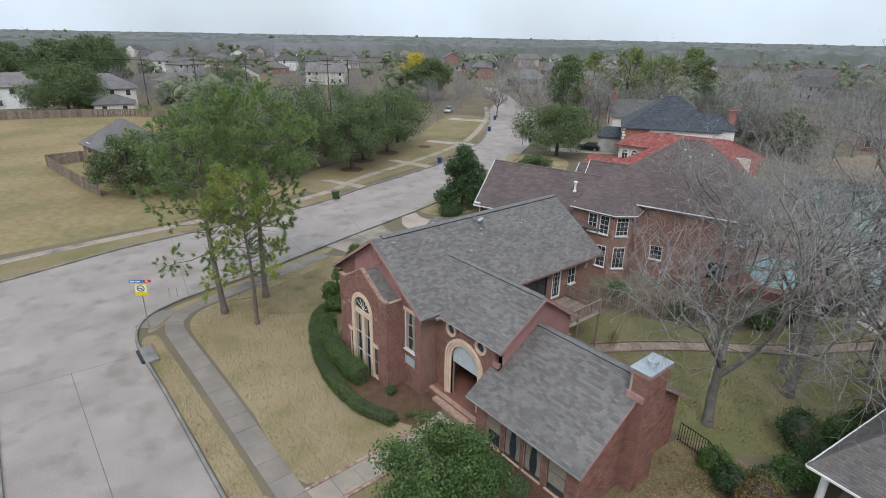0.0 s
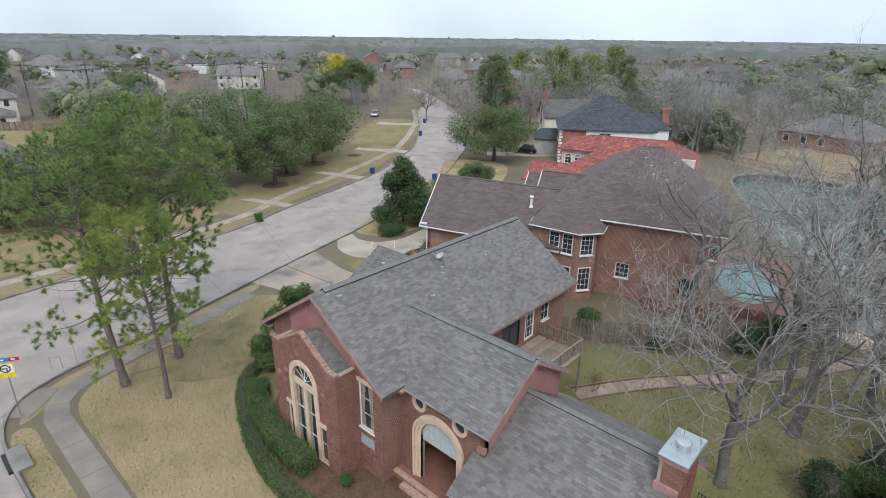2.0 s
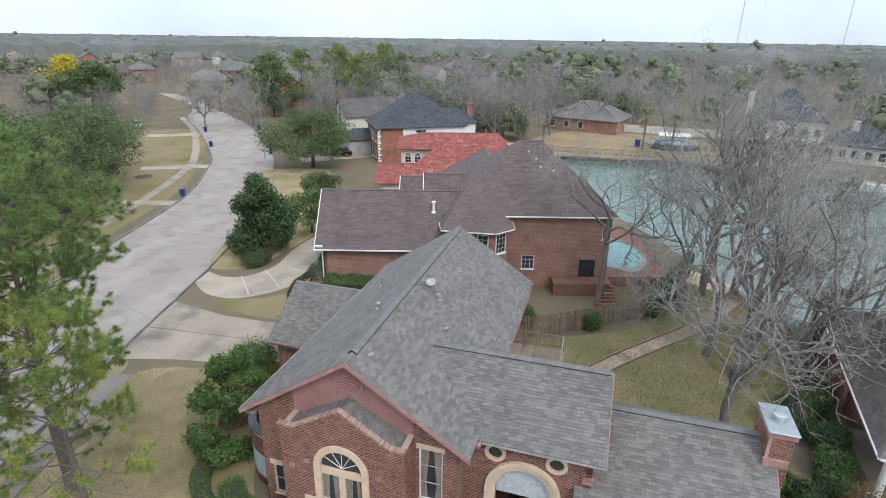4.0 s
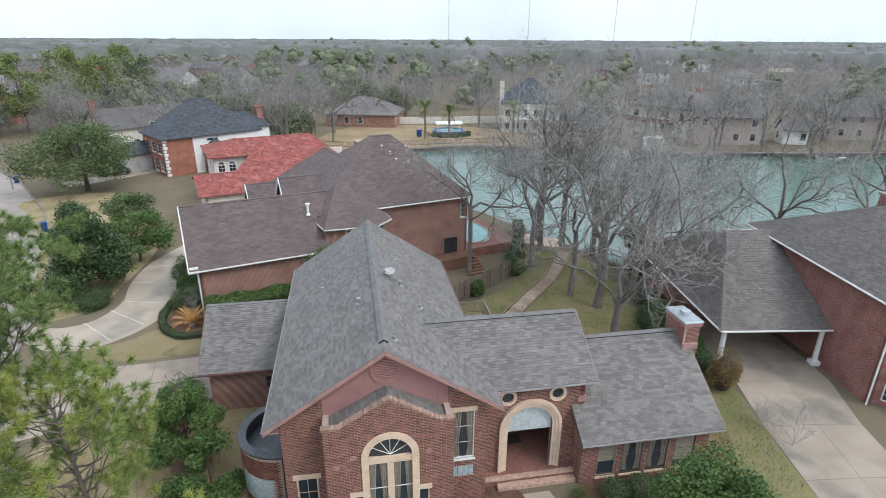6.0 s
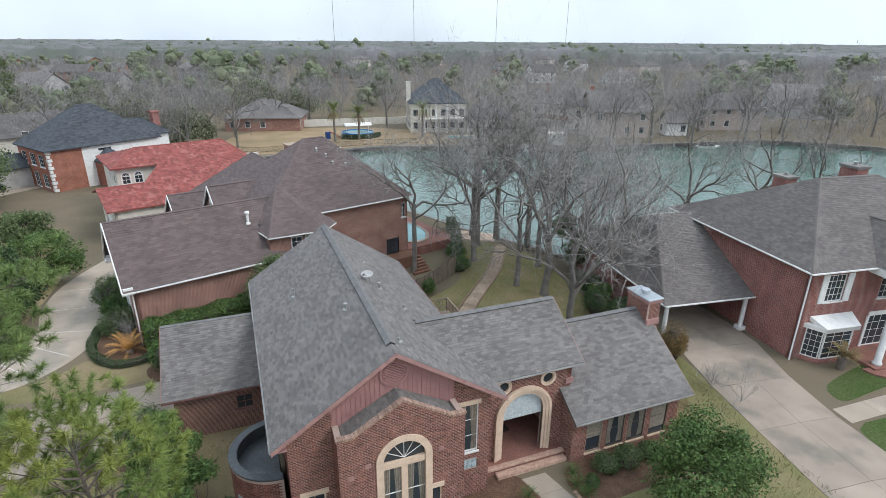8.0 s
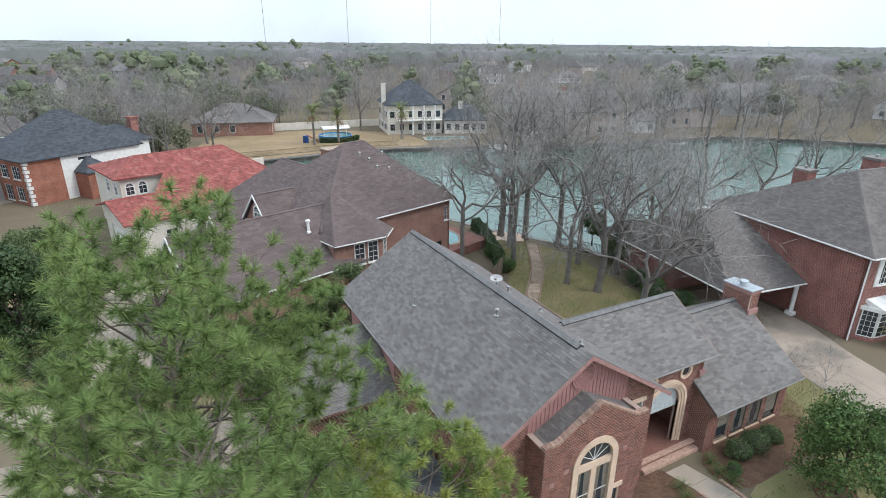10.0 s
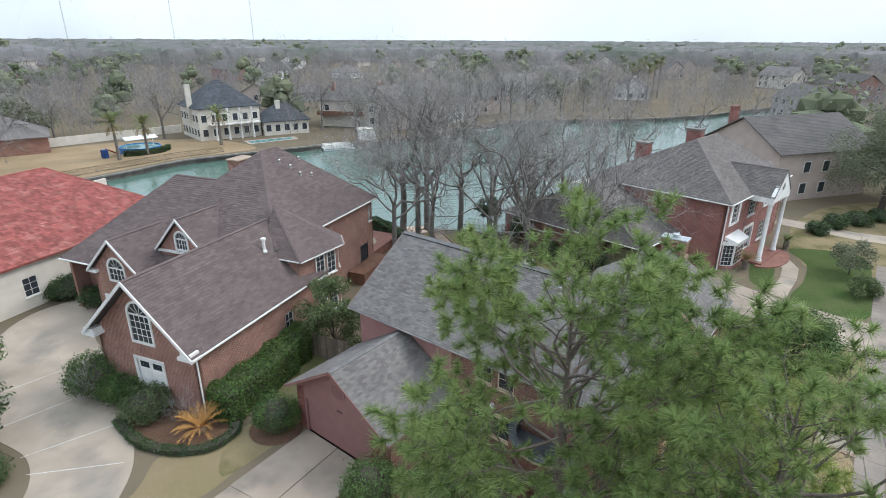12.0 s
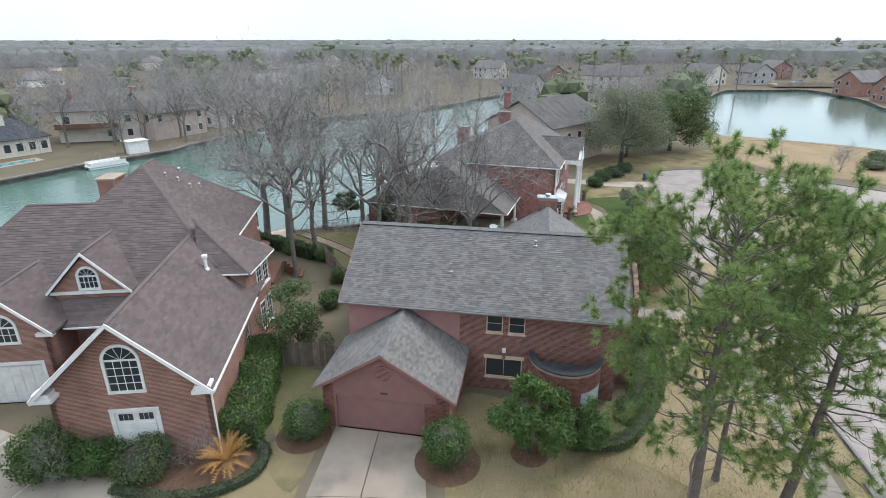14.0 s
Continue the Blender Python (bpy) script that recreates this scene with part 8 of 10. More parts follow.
def fan_palm(x, y, h, seed, label, spread=1.8, group=""):
    t = thing("palm_tree", label, "palm", x, y, 0, group=group)
    part("trunk", Mesh().lathe([(0.32, -0.05), (0.24, h * 0.3), (0.2, h * 0.9), (0.26, h)], 12), M["bark_grey"], t)
    fronds(t, "frond_crown", 34, spread, M["frond_green"], seed, (-0.1, 2.2), 1.2, 14, 0.55, h, 0.06)
    fronds(t, "dead_fronds", 16, spread * 0.8, M["frond_tan"], seed + 5, (-0.9, 0.0), 1.4, 10, 0.45, h - 0.2, 0.06)
    return t


# the three pines on the corner lawn
pine(-13.96, -1.36, 15.8, 3, "tall loblolly pine with dark green needles and bare lower trunk", M["needle"], 0.35, 5.0, 2100, (-0.5, 0.3), 0.23, 100, 74, 0.3, 0.3)
pine(-13.26, -5.08, 14.8, 8, "tall loblolly pine with open crown on the corner lawn", M["needle"], 0.35, 4.5, 1200, (-0.8, -0.3), 0.23, 100, 52, 0.3, 0.36)
pine(-9.85, -3.84, 11.4, 5, "slim young pine with yellow-green needles", M["needle_yellow"], 0.42, 2.8, 850, (0.3, -0.4), 0.14, 92, 48, 0.28, 0.27)

# bare trees in the back yard and along the lake
BARE = [(16.5, 11.7, 14.8, 21, 0.27, 0.0138, 0.95), (18.3, 18.3, 16.0, 22, 0.28, 0.0145, 1.0), (17.0, 20.8, 14, 23, 0.3, 0.013, 1.4), (9.4, 26.6, 13.2, 24, 0.42, 0.013, 1.9),
        (15.7, 27.3, 14.5, 25, 0.3, 0.013, 1.6), (18.6, 34.0, 18, 26, 0.3, 0.015, 1.9), (20.6, 32.2, 17.6, 27, 0.32, 0.014, 1.8), (17.9, 31.2, 17, 28, 0.3, 0.013, 1.7),
        (22.6, 29.0, 16.5, 29, 0.3, 0.014, 1.8), (25.3, 23.4, 14.5, 30, 0.26, 0.015, 1.4), (22.6, 20.5, 13.5, 31, 0.24, 0.015, 1.3), (21.0, 24.0, 14.5, 32, 0.28, 0.013, 1.6), (24.0, 16.8, 11.5, 33, 0.22, 0.015, 1.3)]
for x, y, h, sd, tr, gi, sp in BARE:
    bare_tree("bare_tree", x, y, h, sd, "leafless grey hardwood tree with a dense twiggy crown", (5, 4, 5, 5, 4) if y < 13 or sd == 24 else (5, 4, 4, 5, 4) if y > 31 or y < 19 else (4, 4, 4, 4, 4), tr if y < 13 else tr + 0.07, gi * 1.35, sp, group="bare trees by the lake")
pool = [bare_tree("bare_tree", px, py, hh, sd, "leafless grey tree on the lake shore", (4, 4, 4, 4, 3), 0.3, 0.018, 1.15, group="bare trees by the lake", twig=0.017) for px, py, hh, sd in ((31, 24.6, 15, 41), (40, 25.5, 15.5, 42), (49, 24.5, 15, 43))]
SHORE = [(56, 22.8, 1.0), (73, 18, 0.95), (95, 13, 1.0), (70, 78, 0.9), (78, 75, 1.0), (86, 71.5, 0.95), (98, 69, 1.0), (107, 67, 0.9),
         (120, 66, 1.0), (133, 65, 1.0), (147, 64, 0.9), (160, 62, 1.0), (57, 82, 0.8), (82, 86, 1.0), (100, 84, 1.0), (64, 90, 0.9), (-4, 98, 0.8), (-9, 106, 0.85), (-14, 96, 0.9), (6, 121, 0.9), (-20, 100, 0.9), (14, 124, 0.8), (-26, 108, 1.0),
         (66, 84, 0.9), (74, 82, 1.0), (91, 78, 0.95), (97, 88, 1.1), (106, 77, 1.0), (116, 75, 1.05), (126, 76, 1.0), (60, 97, 0.95), (68, 93, 1.0), (140, 78, 1.1), (31, 114, 1.0), (60, 112, 1.1), (86, 94, 1.1),
         (-12, 87, 0.9), (-19, 96, 0.95), (-33, 92, 0.9), (-48, 88, 0.9), (-4, 110, 1.0), (-24, 116, 1.1), (-52, 96, 1.0), (-45, 112, 1.1)]
for i, (x, y, s) in enumerate(SHORE):
    ob = copy_thing(pool[i % 3], pose(x, y, -0.05, 0, 0, i * 77))
    ob.scale = (s, s, s)
for x, y, h, sd, label in ((21.7, 1.2, 2.6, 51, "bare twiggy shrub at the driveway edge"), (21.1, 3.0, 1.8, 52, "bare twiggy shrub at the driveway edge"), (-13.2, 21.6, 2.6, 53, "bare crepe myrtle trunks in a mulch bed"), (-15.7, 27.6, 2.8, 54, "bare brownish shrub beside the driveway")):
    bare_tree("crepe_myrtle", x, y, h, sd, label, (6, 5, 4, 3), 0.06, 0.012, 1.2, twig=0.006)
bare_tree("crepe_myrtle", 8.4, 14.5, 1.6, 55, "dry tuft of straw-coloured stems", (8, 6, 5), 0.05, 0.012, 1.2, mat=M["frond_tan"], twig=0.006)
bare_tree("crepe_myrtle", 63.7, -42.4, 4.6, 59, "bare reddish crepe myrtle on the dry shore", (6, 5, 4, 4), 0.12, 0.014, 1.1, twig=0.02)
bare_tree("street_tree", -73, 98, 11, 56, "round bare shade tree at the street side", (6, 6, 6, 6), 0.25, 0.016, 1.3, twig=0.03)
bare_tree("street_tree", -80, 90, 11, 57, "round bare shade tree at the street side", (6, 6, 6, 6), 0.25, 0.016, 1.3, twig=0.03)
bare_tree("street_tree", -96, 116, 11, 58, "round bare shade tree at the street side", (6, 6, 6, 6), 0.25, 0.016, 1.3, twig=0.03)

# evergreens and garden shrubs
leafy_tree("holly_tree", 12.5, -4.4, 5.3, 2.55, 61, "round dark glossy holly tree in a mulch ring", M["leaf_hedge"], 15000, 0.075, 1.3, n=34, trunk_r=0.09)
leafy_tree("magnolia", -23.6, 28.2, 8.2, 3.5, 62, "dense conical magnolia with dark glossy leaves", M["leaf_dark"], 17000, 0.13, 0.9, taper=0.62, n=60, trunk_r=0.14)
leafy_tree("loquat_tree", -9.8, 5.1, 4.7, 1.75, 63, "small loquat tree with long drooping leaves in a mulch ring", M["leaf_mid"], 6500, 0.13, 1.3, n=22, trunk_r=0.06, aspect=0.28)
leafy_tree("loquat_tree", -8.2, 2.6, 3.2, 1.6, 64, "bushy green loquat beside the round turret", M["leaf_hedge"], 5500, 0.11, 0.6, n=20, trunk_r=0.06, aspect=0.35)
OAKS = [(-57.5, 39.5, 12, 6.2, 71), (-49.4, 27.3, 10, 5.2, 72), (-54.3, 32.4, 11.5, 5.6, 73), (-51.5, 18.5, 10.5, 5, 74), (-65, 47, 11.5, 6.5, 75), (-60, 22, 13.5, 6.5, 76), (-66, 33, 13, 7, 77), (-70, 14, 13, 6.5, 78), (-56, 10, 11, 5, 79)]
for x, y, h, r, sd in OAKS:
    leafy_tree("live_oak", x, y, h, r, sd, "broad evergreen live oak with dark olive foliage", M["leaf_oak"], 10000, 0.145, h * 0.24, n=48, trunk_r=0.28, group="oaks across the street", clump=0.3)
for x, y, h, r, sd in ((-53.5, -3.5, 8.5, 4.2, 801), (-50, 2.5, 9, 5, 802), (-58, 3.5, 10, 5, 803), (-148, 40, 14, 7, 805)):
    leafy_tree("evergreen_tree", x, y, h, r, sd, "spreading dark evergreen at the field edge", M["leaf_oak"], 8000, 0.15, h * 0.16, n=44, trunk_r=0.3, group="evergreens at the field edge", clump=0.3)
for x, y, h, r, sd in ((-22, 104, 10, 5.5, 811), (-13, 101, 8.5, 5, 812), (2, 140, 11, 6.5, 813), (12, 134, 9, 5.5, 814), (-31, 124, 12, 6, 815)):
    leafy_tree("live_oak", x, y, h, r, sd, "olive evergreen oak behind the lakeside gardens", M["leaf_olive"], 5000, 0.24, h * 0.16, n=40, trunk_r=0.3, group="oaks beyond the gardens", clump=0.32)
leafy_tree("live_oak", -146, 0.5, 12.5, 9.5, 804, "wide spreading live oak before the white houses", M["leaf_oak"], 22000, 0.2, 2.6, n=60, trunk_r=0.4, clump=0.27)
first = leafy_tree("evergreen_tree", -212, -12, 18, 8.5, 806, "tall dark evergreen behind the white houses", M["leaf_oak"], 9000, 0.32, 3.0, n=46, trunk_r=0.35, group="evergreens behind the field houses", clump=0.32)
for i, (x, y) in enumerate(((-222, 3), (-208, 13), (-236, -6), (-230, 22), (-246, 9), (-203, -24), (-250, -20), (-262, 30))):
    ob = copy_thing(first, pose(x, y, -0.04, 0, 0, i * 67))
    k = 0.85 + 0.3 * ((i * 5) % 8) / 8
    ob.scale = (k, k, k)
leafy_tree("live_oak", -37.6, 63.5, 9.4, 6.8, 81, "broad round live oak by the street bend", M["leaf_oak"], 17000, 0.15, 2.6, n=52, trunk_r=0.3, clump=0.3)
leafy_tree("shade_tree", 62, -8, 13.5, 7.0, 82, "large grey-green hazy shade tree", M["leaf_olive"], 26000, 0.105, 3.6, n=70, trunk_r=0.35, clump=0.28)
leafy_tree("live_oak", 78, -19, 11, 7.5, 83, "broad dark live oak near the far pond", M["leaf_oak"], 11000, 0.2, 2.6, n=50, trunk_r=0.35, clump=0.3)
leafy_tree("shade_tree", 70, -10, 11, 6.0, 84, "grey-green shade tree beside a stucco house", M["leaf_olive"], 9000, 0.18, 2.6, n=40, trunk_r=0.3, clump=0.3)
leafy_tree("garden_tree", 35.5, -6.3, 3.6, 1.7, 85, "small sparse garden tree on the lawn", M["leaf_olive"], 3500, 0.08, 1.0, n=18, trunk_r=0.06)
leafy_tree("garden_tree", 30.6, -7.4, 2.0, 1.3, 86, "low grey-green shrub on the lawn", M["leaf_sage"], 3000, 0.07, 0.3, n=14, trunk_r=0.05)
leafy_tree("yellow_tree", -134, 103, 15, 6.5, 87, "tree in bright yellow leaf", M["leaf_yellow"], 7000, 0.3, 5, n=40, trunk_r=0.3)
leafy_tree("evergreen_tree", -122, 99, 14, 6.5, 88, "tall dark evergreen beside the yellow tree", M["leaf_oak"], 8000, 0.3, 4, n=40, trunk_r=0.3)
leafy_tree("garden_tree", -21.5, 34.5, 5.0, 2.8, 89, "spreading green garden tree by the drive", M["leaf_mid"], 8000, 0.1, 1.6, n=30, trunk_r=0.12)
leafy_tree("garden_tree", -25.0, 43.0, 5.0, 2.6, 90, "bushy green garden tree", M["leaf_oak"], 7000, 0.12, 1.3, n=28, trunk_r=0.12)
leafy_tree("garden_tree", 26.0, 27.6, 3.8, 1.4, 91, "small dark evergreen at the lake shore", M["leaf_dark"], 4000, 0.1, 1.0, n=18, trunk_r=0.07)
leafy_tree("garden_tree", 24.8, 21.8, 3.8, 1.8, 92, "dark evergreen shrub tree in the back yard", M["leaf_dark"], 5000, 0.1, 0.8, n=22, trunk_r=0.08)
leafy_tree("evergreen_tree", -3.2, 20.6, 5.8, 2.1, 93, "narrow dark evergreen between the houses", M["leaf_oak"], 7000, 0.09, 0.5, n=30, trunk_r=0.09)
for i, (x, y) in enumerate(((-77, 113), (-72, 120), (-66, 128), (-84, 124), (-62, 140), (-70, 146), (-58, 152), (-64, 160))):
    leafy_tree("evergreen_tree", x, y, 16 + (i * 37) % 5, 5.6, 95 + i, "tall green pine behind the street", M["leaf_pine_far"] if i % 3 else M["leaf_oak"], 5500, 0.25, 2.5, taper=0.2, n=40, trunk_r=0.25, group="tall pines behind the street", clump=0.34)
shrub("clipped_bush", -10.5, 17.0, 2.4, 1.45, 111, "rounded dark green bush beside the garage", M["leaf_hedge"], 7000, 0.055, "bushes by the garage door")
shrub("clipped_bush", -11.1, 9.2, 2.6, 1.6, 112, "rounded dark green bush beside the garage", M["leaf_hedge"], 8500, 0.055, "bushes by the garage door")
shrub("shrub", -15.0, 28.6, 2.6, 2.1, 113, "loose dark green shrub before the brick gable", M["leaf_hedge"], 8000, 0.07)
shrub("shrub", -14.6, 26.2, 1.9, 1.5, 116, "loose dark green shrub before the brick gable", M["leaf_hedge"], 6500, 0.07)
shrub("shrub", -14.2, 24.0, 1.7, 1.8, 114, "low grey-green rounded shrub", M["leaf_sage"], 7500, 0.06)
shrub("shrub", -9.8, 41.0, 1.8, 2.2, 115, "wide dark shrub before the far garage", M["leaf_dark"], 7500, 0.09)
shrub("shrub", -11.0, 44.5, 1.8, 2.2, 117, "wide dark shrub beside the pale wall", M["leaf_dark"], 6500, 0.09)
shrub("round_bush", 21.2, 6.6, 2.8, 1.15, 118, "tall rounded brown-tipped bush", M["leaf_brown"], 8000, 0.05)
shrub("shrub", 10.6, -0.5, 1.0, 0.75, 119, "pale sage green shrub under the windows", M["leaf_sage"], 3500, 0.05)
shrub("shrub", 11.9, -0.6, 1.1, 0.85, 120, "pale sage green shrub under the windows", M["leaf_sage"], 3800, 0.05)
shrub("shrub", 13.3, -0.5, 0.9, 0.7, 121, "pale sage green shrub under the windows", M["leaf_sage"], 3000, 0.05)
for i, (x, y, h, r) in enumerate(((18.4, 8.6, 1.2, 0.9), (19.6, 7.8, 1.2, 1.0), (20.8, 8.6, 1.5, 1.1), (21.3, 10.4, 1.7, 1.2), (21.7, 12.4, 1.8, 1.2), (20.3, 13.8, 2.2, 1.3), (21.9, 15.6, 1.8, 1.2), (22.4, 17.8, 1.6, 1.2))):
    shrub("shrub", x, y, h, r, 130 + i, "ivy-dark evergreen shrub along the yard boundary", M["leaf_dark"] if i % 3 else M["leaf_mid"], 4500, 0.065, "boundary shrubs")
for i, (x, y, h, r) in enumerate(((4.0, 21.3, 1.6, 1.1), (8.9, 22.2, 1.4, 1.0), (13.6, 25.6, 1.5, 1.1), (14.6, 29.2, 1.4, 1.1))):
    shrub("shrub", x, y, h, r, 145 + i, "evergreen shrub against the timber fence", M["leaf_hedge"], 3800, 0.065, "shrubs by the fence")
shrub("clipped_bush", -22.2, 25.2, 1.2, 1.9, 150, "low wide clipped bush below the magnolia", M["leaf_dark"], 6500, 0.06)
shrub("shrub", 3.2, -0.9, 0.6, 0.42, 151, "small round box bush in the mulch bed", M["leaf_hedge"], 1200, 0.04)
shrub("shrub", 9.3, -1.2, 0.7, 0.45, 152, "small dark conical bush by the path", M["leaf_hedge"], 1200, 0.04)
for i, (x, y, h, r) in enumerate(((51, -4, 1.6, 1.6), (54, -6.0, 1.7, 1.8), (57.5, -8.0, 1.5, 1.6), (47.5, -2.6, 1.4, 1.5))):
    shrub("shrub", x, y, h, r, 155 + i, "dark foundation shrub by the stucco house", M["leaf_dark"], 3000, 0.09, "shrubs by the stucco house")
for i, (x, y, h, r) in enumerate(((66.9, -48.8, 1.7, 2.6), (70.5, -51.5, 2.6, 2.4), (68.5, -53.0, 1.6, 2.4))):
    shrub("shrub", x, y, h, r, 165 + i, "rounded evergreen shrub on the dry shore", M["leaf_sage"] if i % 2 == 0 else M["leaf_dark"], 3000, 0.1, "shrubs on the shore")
hedge("low_hedge", [(-8.9, 3.0), (-8.6, 0.9), (-7.3, -0.5), (-4.0, -2.05), (-0.5, -3.0), (3.0, -3.15), (5.6, -2.3)], 0.5, 0.75, 160, "low clipped green border hedge curving round the bed", M["leaf_hedge"])
hedge("clipped_hedge", [(-6.3, 0.1), (-5.4, -0.6), (-3.6, -1.3), (-0.8, -1.75), (1.2, -1.7)], 1.15, 1.0, 161, "thick clipped evergreen hedge under the tall window", M["leaf_mid"])
hedge("boundary_hedge", [(13.6, 26.6), (15.2, 30.5), (16.8, 35.0), (17.4, 37.6)], 1.3, 0.9, 164, "dark evergreen hedge below the terrace", M["leaf_dark"], 220, 0.07)
hedge("clipped_hedge", [(-12.0, 20.0), (-8.5, 20.9), (-3.9, 22.6)], 2.0, 1.8, 162, "thick evergreen hedge along the brick side wall", M["leaf_mid"], 300, 0.065)
hedge("low_hedge", [(-15.8, 24.5), (-15.9, 22.0), (-15.2, 19.9), (-13.8, 18.5), (-12.2, 18.6), (-11.6, 19.6)], 0.35, 0.5, 163, "low dark border hedge ringing the mulch bed", M["leaf_dark"])
for i, (x, y) in enumerate(((5.7, -1.3), (6.1, -0.7), (8.6, -0.9), (8.75, -1.6), (8.9, -0.2))):
    t = thing("lily_clump", "tuft of strappy green lily leaves", "plant", x, y, 0, group="lilies by the path")
    fronds(t, "leaves", 46, 0.62, M["leaf_mid"], 170 + i, (0.6, 3.0), 1.3, 7, 0.03, 0.0, 0.02)
sago(-13.3, 20.1, 0.25, 180, "frost-withered orange sago palm in a mulch bed", M["frond_orange"], 1.6, 44)
sago(30.9, 1.6, 0.9, 181, "sago palm with yellowed fronds by the portico", M["frond_tan"], 1.25, 40)
sago(39.6, -0.6, 0.9, 182, "sago palm on the front lawn", M["frond_green"], 1.1, 36)
for x, y, h, sd in ((20.9, 99.6, 5.4, 190), (15.5, 98.8, 6.4, 191), (35.0, 98.5, 6.0, 192)):
    fan_palm(x, y, h, sd, "palm tree with pale drooping fronds beyond the lake", 2.8, "palms beyond the lake")
for i in range(6):
    fan_palm(178 + 5 * (i % 3) + i, 62 + 7 * (i // 3), 11 + i % 3, 200 + i, "tall palm among bare woods", 2.6, "tall palms")
for i, (x, y) in enumerate(((205, -8), (207, -14), (203, -24), (210, -70), (212, -64), (255, -60))):
    fan_palm(x, y, 13 + i % 3, 210 + i, "tall palm near the far pond", 2.8, "tall palms")

# ---- houses and things farther off ----
def far_house(x, y, w, d, h, rise, rot, wall, roof, label, hip=False, chimney=None, windows=True, group="houses beyond", cap=None, tab=0.6, course=0.3, glazed=False):
    """A house seen from afar: walls, roof with courses, doors and windows, chimney."""
    t = thing("house", label, "house", x, y, 0, rot, group=group)
    a, b = w / 2, d / 2
    if math.hypot(x, y) > 140:
        tab, course = 2.4, 0.6
    e = 0.45
    if hip:
        r = max(a - b, 0.6)
        planes = [[(-a - e, -b - e, h), (a + e, -b - e, h), (r, 0, h + rise), (-r, 0, h + rise)], [(-a - e, b + e, h), (a + e, b + e, h), (r, 0, h + rise), (-r, 0, h + rise)],
                  [(-a - e, -b - e, h), (-a - e, b + e, h), (-r, 0, h + rise)], [(a + e, -b - e, h), (a + e, b + e, h), (r, 0, h + rise)]]
        body = Mesh().box(-a, a, -b, b, 0, h - 0.02)
    else:
        planes = [[(-a - e, -b - e, h - 0.1), (a + e, -b - e, h - 0.1), (a + e, 0, h + rise), (-a - e, 0, h + rise)], [(-a - e, b + e, h - 0.1), (a + e, b + e, h - 0.1), (a + e, 0, h + rise), (-a - e, 0, h + rise)]]
        body = Mesh().add([(-a, -b, 0), (a, -b, 0), (a, b, 0), (-a, b, 0), (-a, -b, h), (a, -b, h), (a, b, h), (-a, b, h), (-a, 0, h + rise - 0.25), (a, 0, h + rise - 0.25)],
                          [(0, 1, 5, 4), (2, 3, 7, 6), (1, 2, 6, 9, 5), (3, 0, 4, 8, 7), (3, 2, 1, 0), (4, 5, 9, 8), (6, 7, 8, 9)])
    part("wall", body, wall, t)
    roof_planes(t, planes, roof, tab, course, seed=int(abs(x * 7 + y)), bed=roof)
    if windows:
        floors = 2 if h > 4.5 else 1
        for turn, half, depth in ((0, a, b), (90, b, a), (180, a, b), (-90, b, a)):
            n = max(2, int(half * 2 / (1.9 if glazed else 3.2)))
            m = pose(0, 0, 0, 0, 0, turn) @ Matrix.Translation((0, -depth, 0))
            for fl in range(floors):
                z = 0.9 + fl * 2.9
                for i in range(n):
                    cx = -half + 2 * half * (i + 0.5) / n
                    if (i * 3 + fl * 2 + turn // 90 + int(abs(x))) % 5 in (1, 3) and not glazed:
                        continue
                    fr = part("window", Mesh().box(cx - 0.62, cx + 0.62, -0.05, 0.02, z - 0.08, z + 1.48, m), M["white"], t)
                    part("pane", Mesh().box(cx - 0.26 - 0.26, cx + 0.52, -0.065, -0.05, z, z + 1.4, m), M["glass"], fr)
    if chimney:
        cx, cy, cz, mat = chimney
        c = part("chimney", Mesh().box(cx - 0.5, cx + 0.5, cy - 0.4, cy + 0.4, h * 0.5, cz), mat, t)
        part("cap", Mesh().box(cx - 0.58, cx + 0.58, cy - 0.48, cy + 0.48, cz, cz + 0.15), cap or mat, c)
    return t


# red-tiled house: a long low front slope, and an upper wing behind with its own eave in the same slope
red = thing("house", "cream stucco house with red clay tile roofs", "house", -17.0, 43.5, 0, 18)


def rz_(v):
    return 4.0 + 0.285 * v


def tiles(pts):
    return [(u, v, rz_(v) if z is None else z) for u, v, z in pts]


red_front = [tiles([(-0.7, -0.4, None), (4, -0.4, None), (4, 4.5, None), (-0.7, 4.5, None)]), tiles([(4, -0.4, None), (19.5, -0.4, None), (15.5, 13.2, None), (9.5, 13.2, None), (4, 4.5, None)]),
             [(19.5, -0.4, 3.88), (19.5, 26.8, 3.88), (15.5, 13.2, rz_(13.2))], [(8, 26.8, 3.88), (19.5, 26.8, 3.88), (15.5, 13.2, rz_(13.2)), (8, 13.2, rz_(13.2))]]
red_upper = [tiles([(1.5, 8.4, None), (6.55, 8.4, None), (9.5, 13.2, None), (5, 13.2, None)]), [(1.5, 8.4, 6.4), (1.5, 18.2, 6.4), (5, 13.2, rz_(13.2))],
             [(1.5, 18.2, 6.33), (8, 18.2, 6.33), (8, 13.2, rz_(13.2)), (5, 13.2, rz_(13.2))]]
red_back = [[(-0.7, 8.3, 4.2), (4, 8.3, 4.2), (4, 4.5, rz_(4.5)), (-0.7, 4.5, rz_(4.5))]]
roof_planes(red, red_front, M["tile_red"], 0.3, 0.4, seed=301, bed=M["tile_red"])
roof_planes(red, red_upper, M["tile_red"], 0.3, 0.4, seed=302, bed=M["tile_red"], name="wing_roof")
roof_planes(red, red_back, M["tile_red"], 0.3, 0.4, seed=303, bed=M["tile_red"], name="porch_roof")
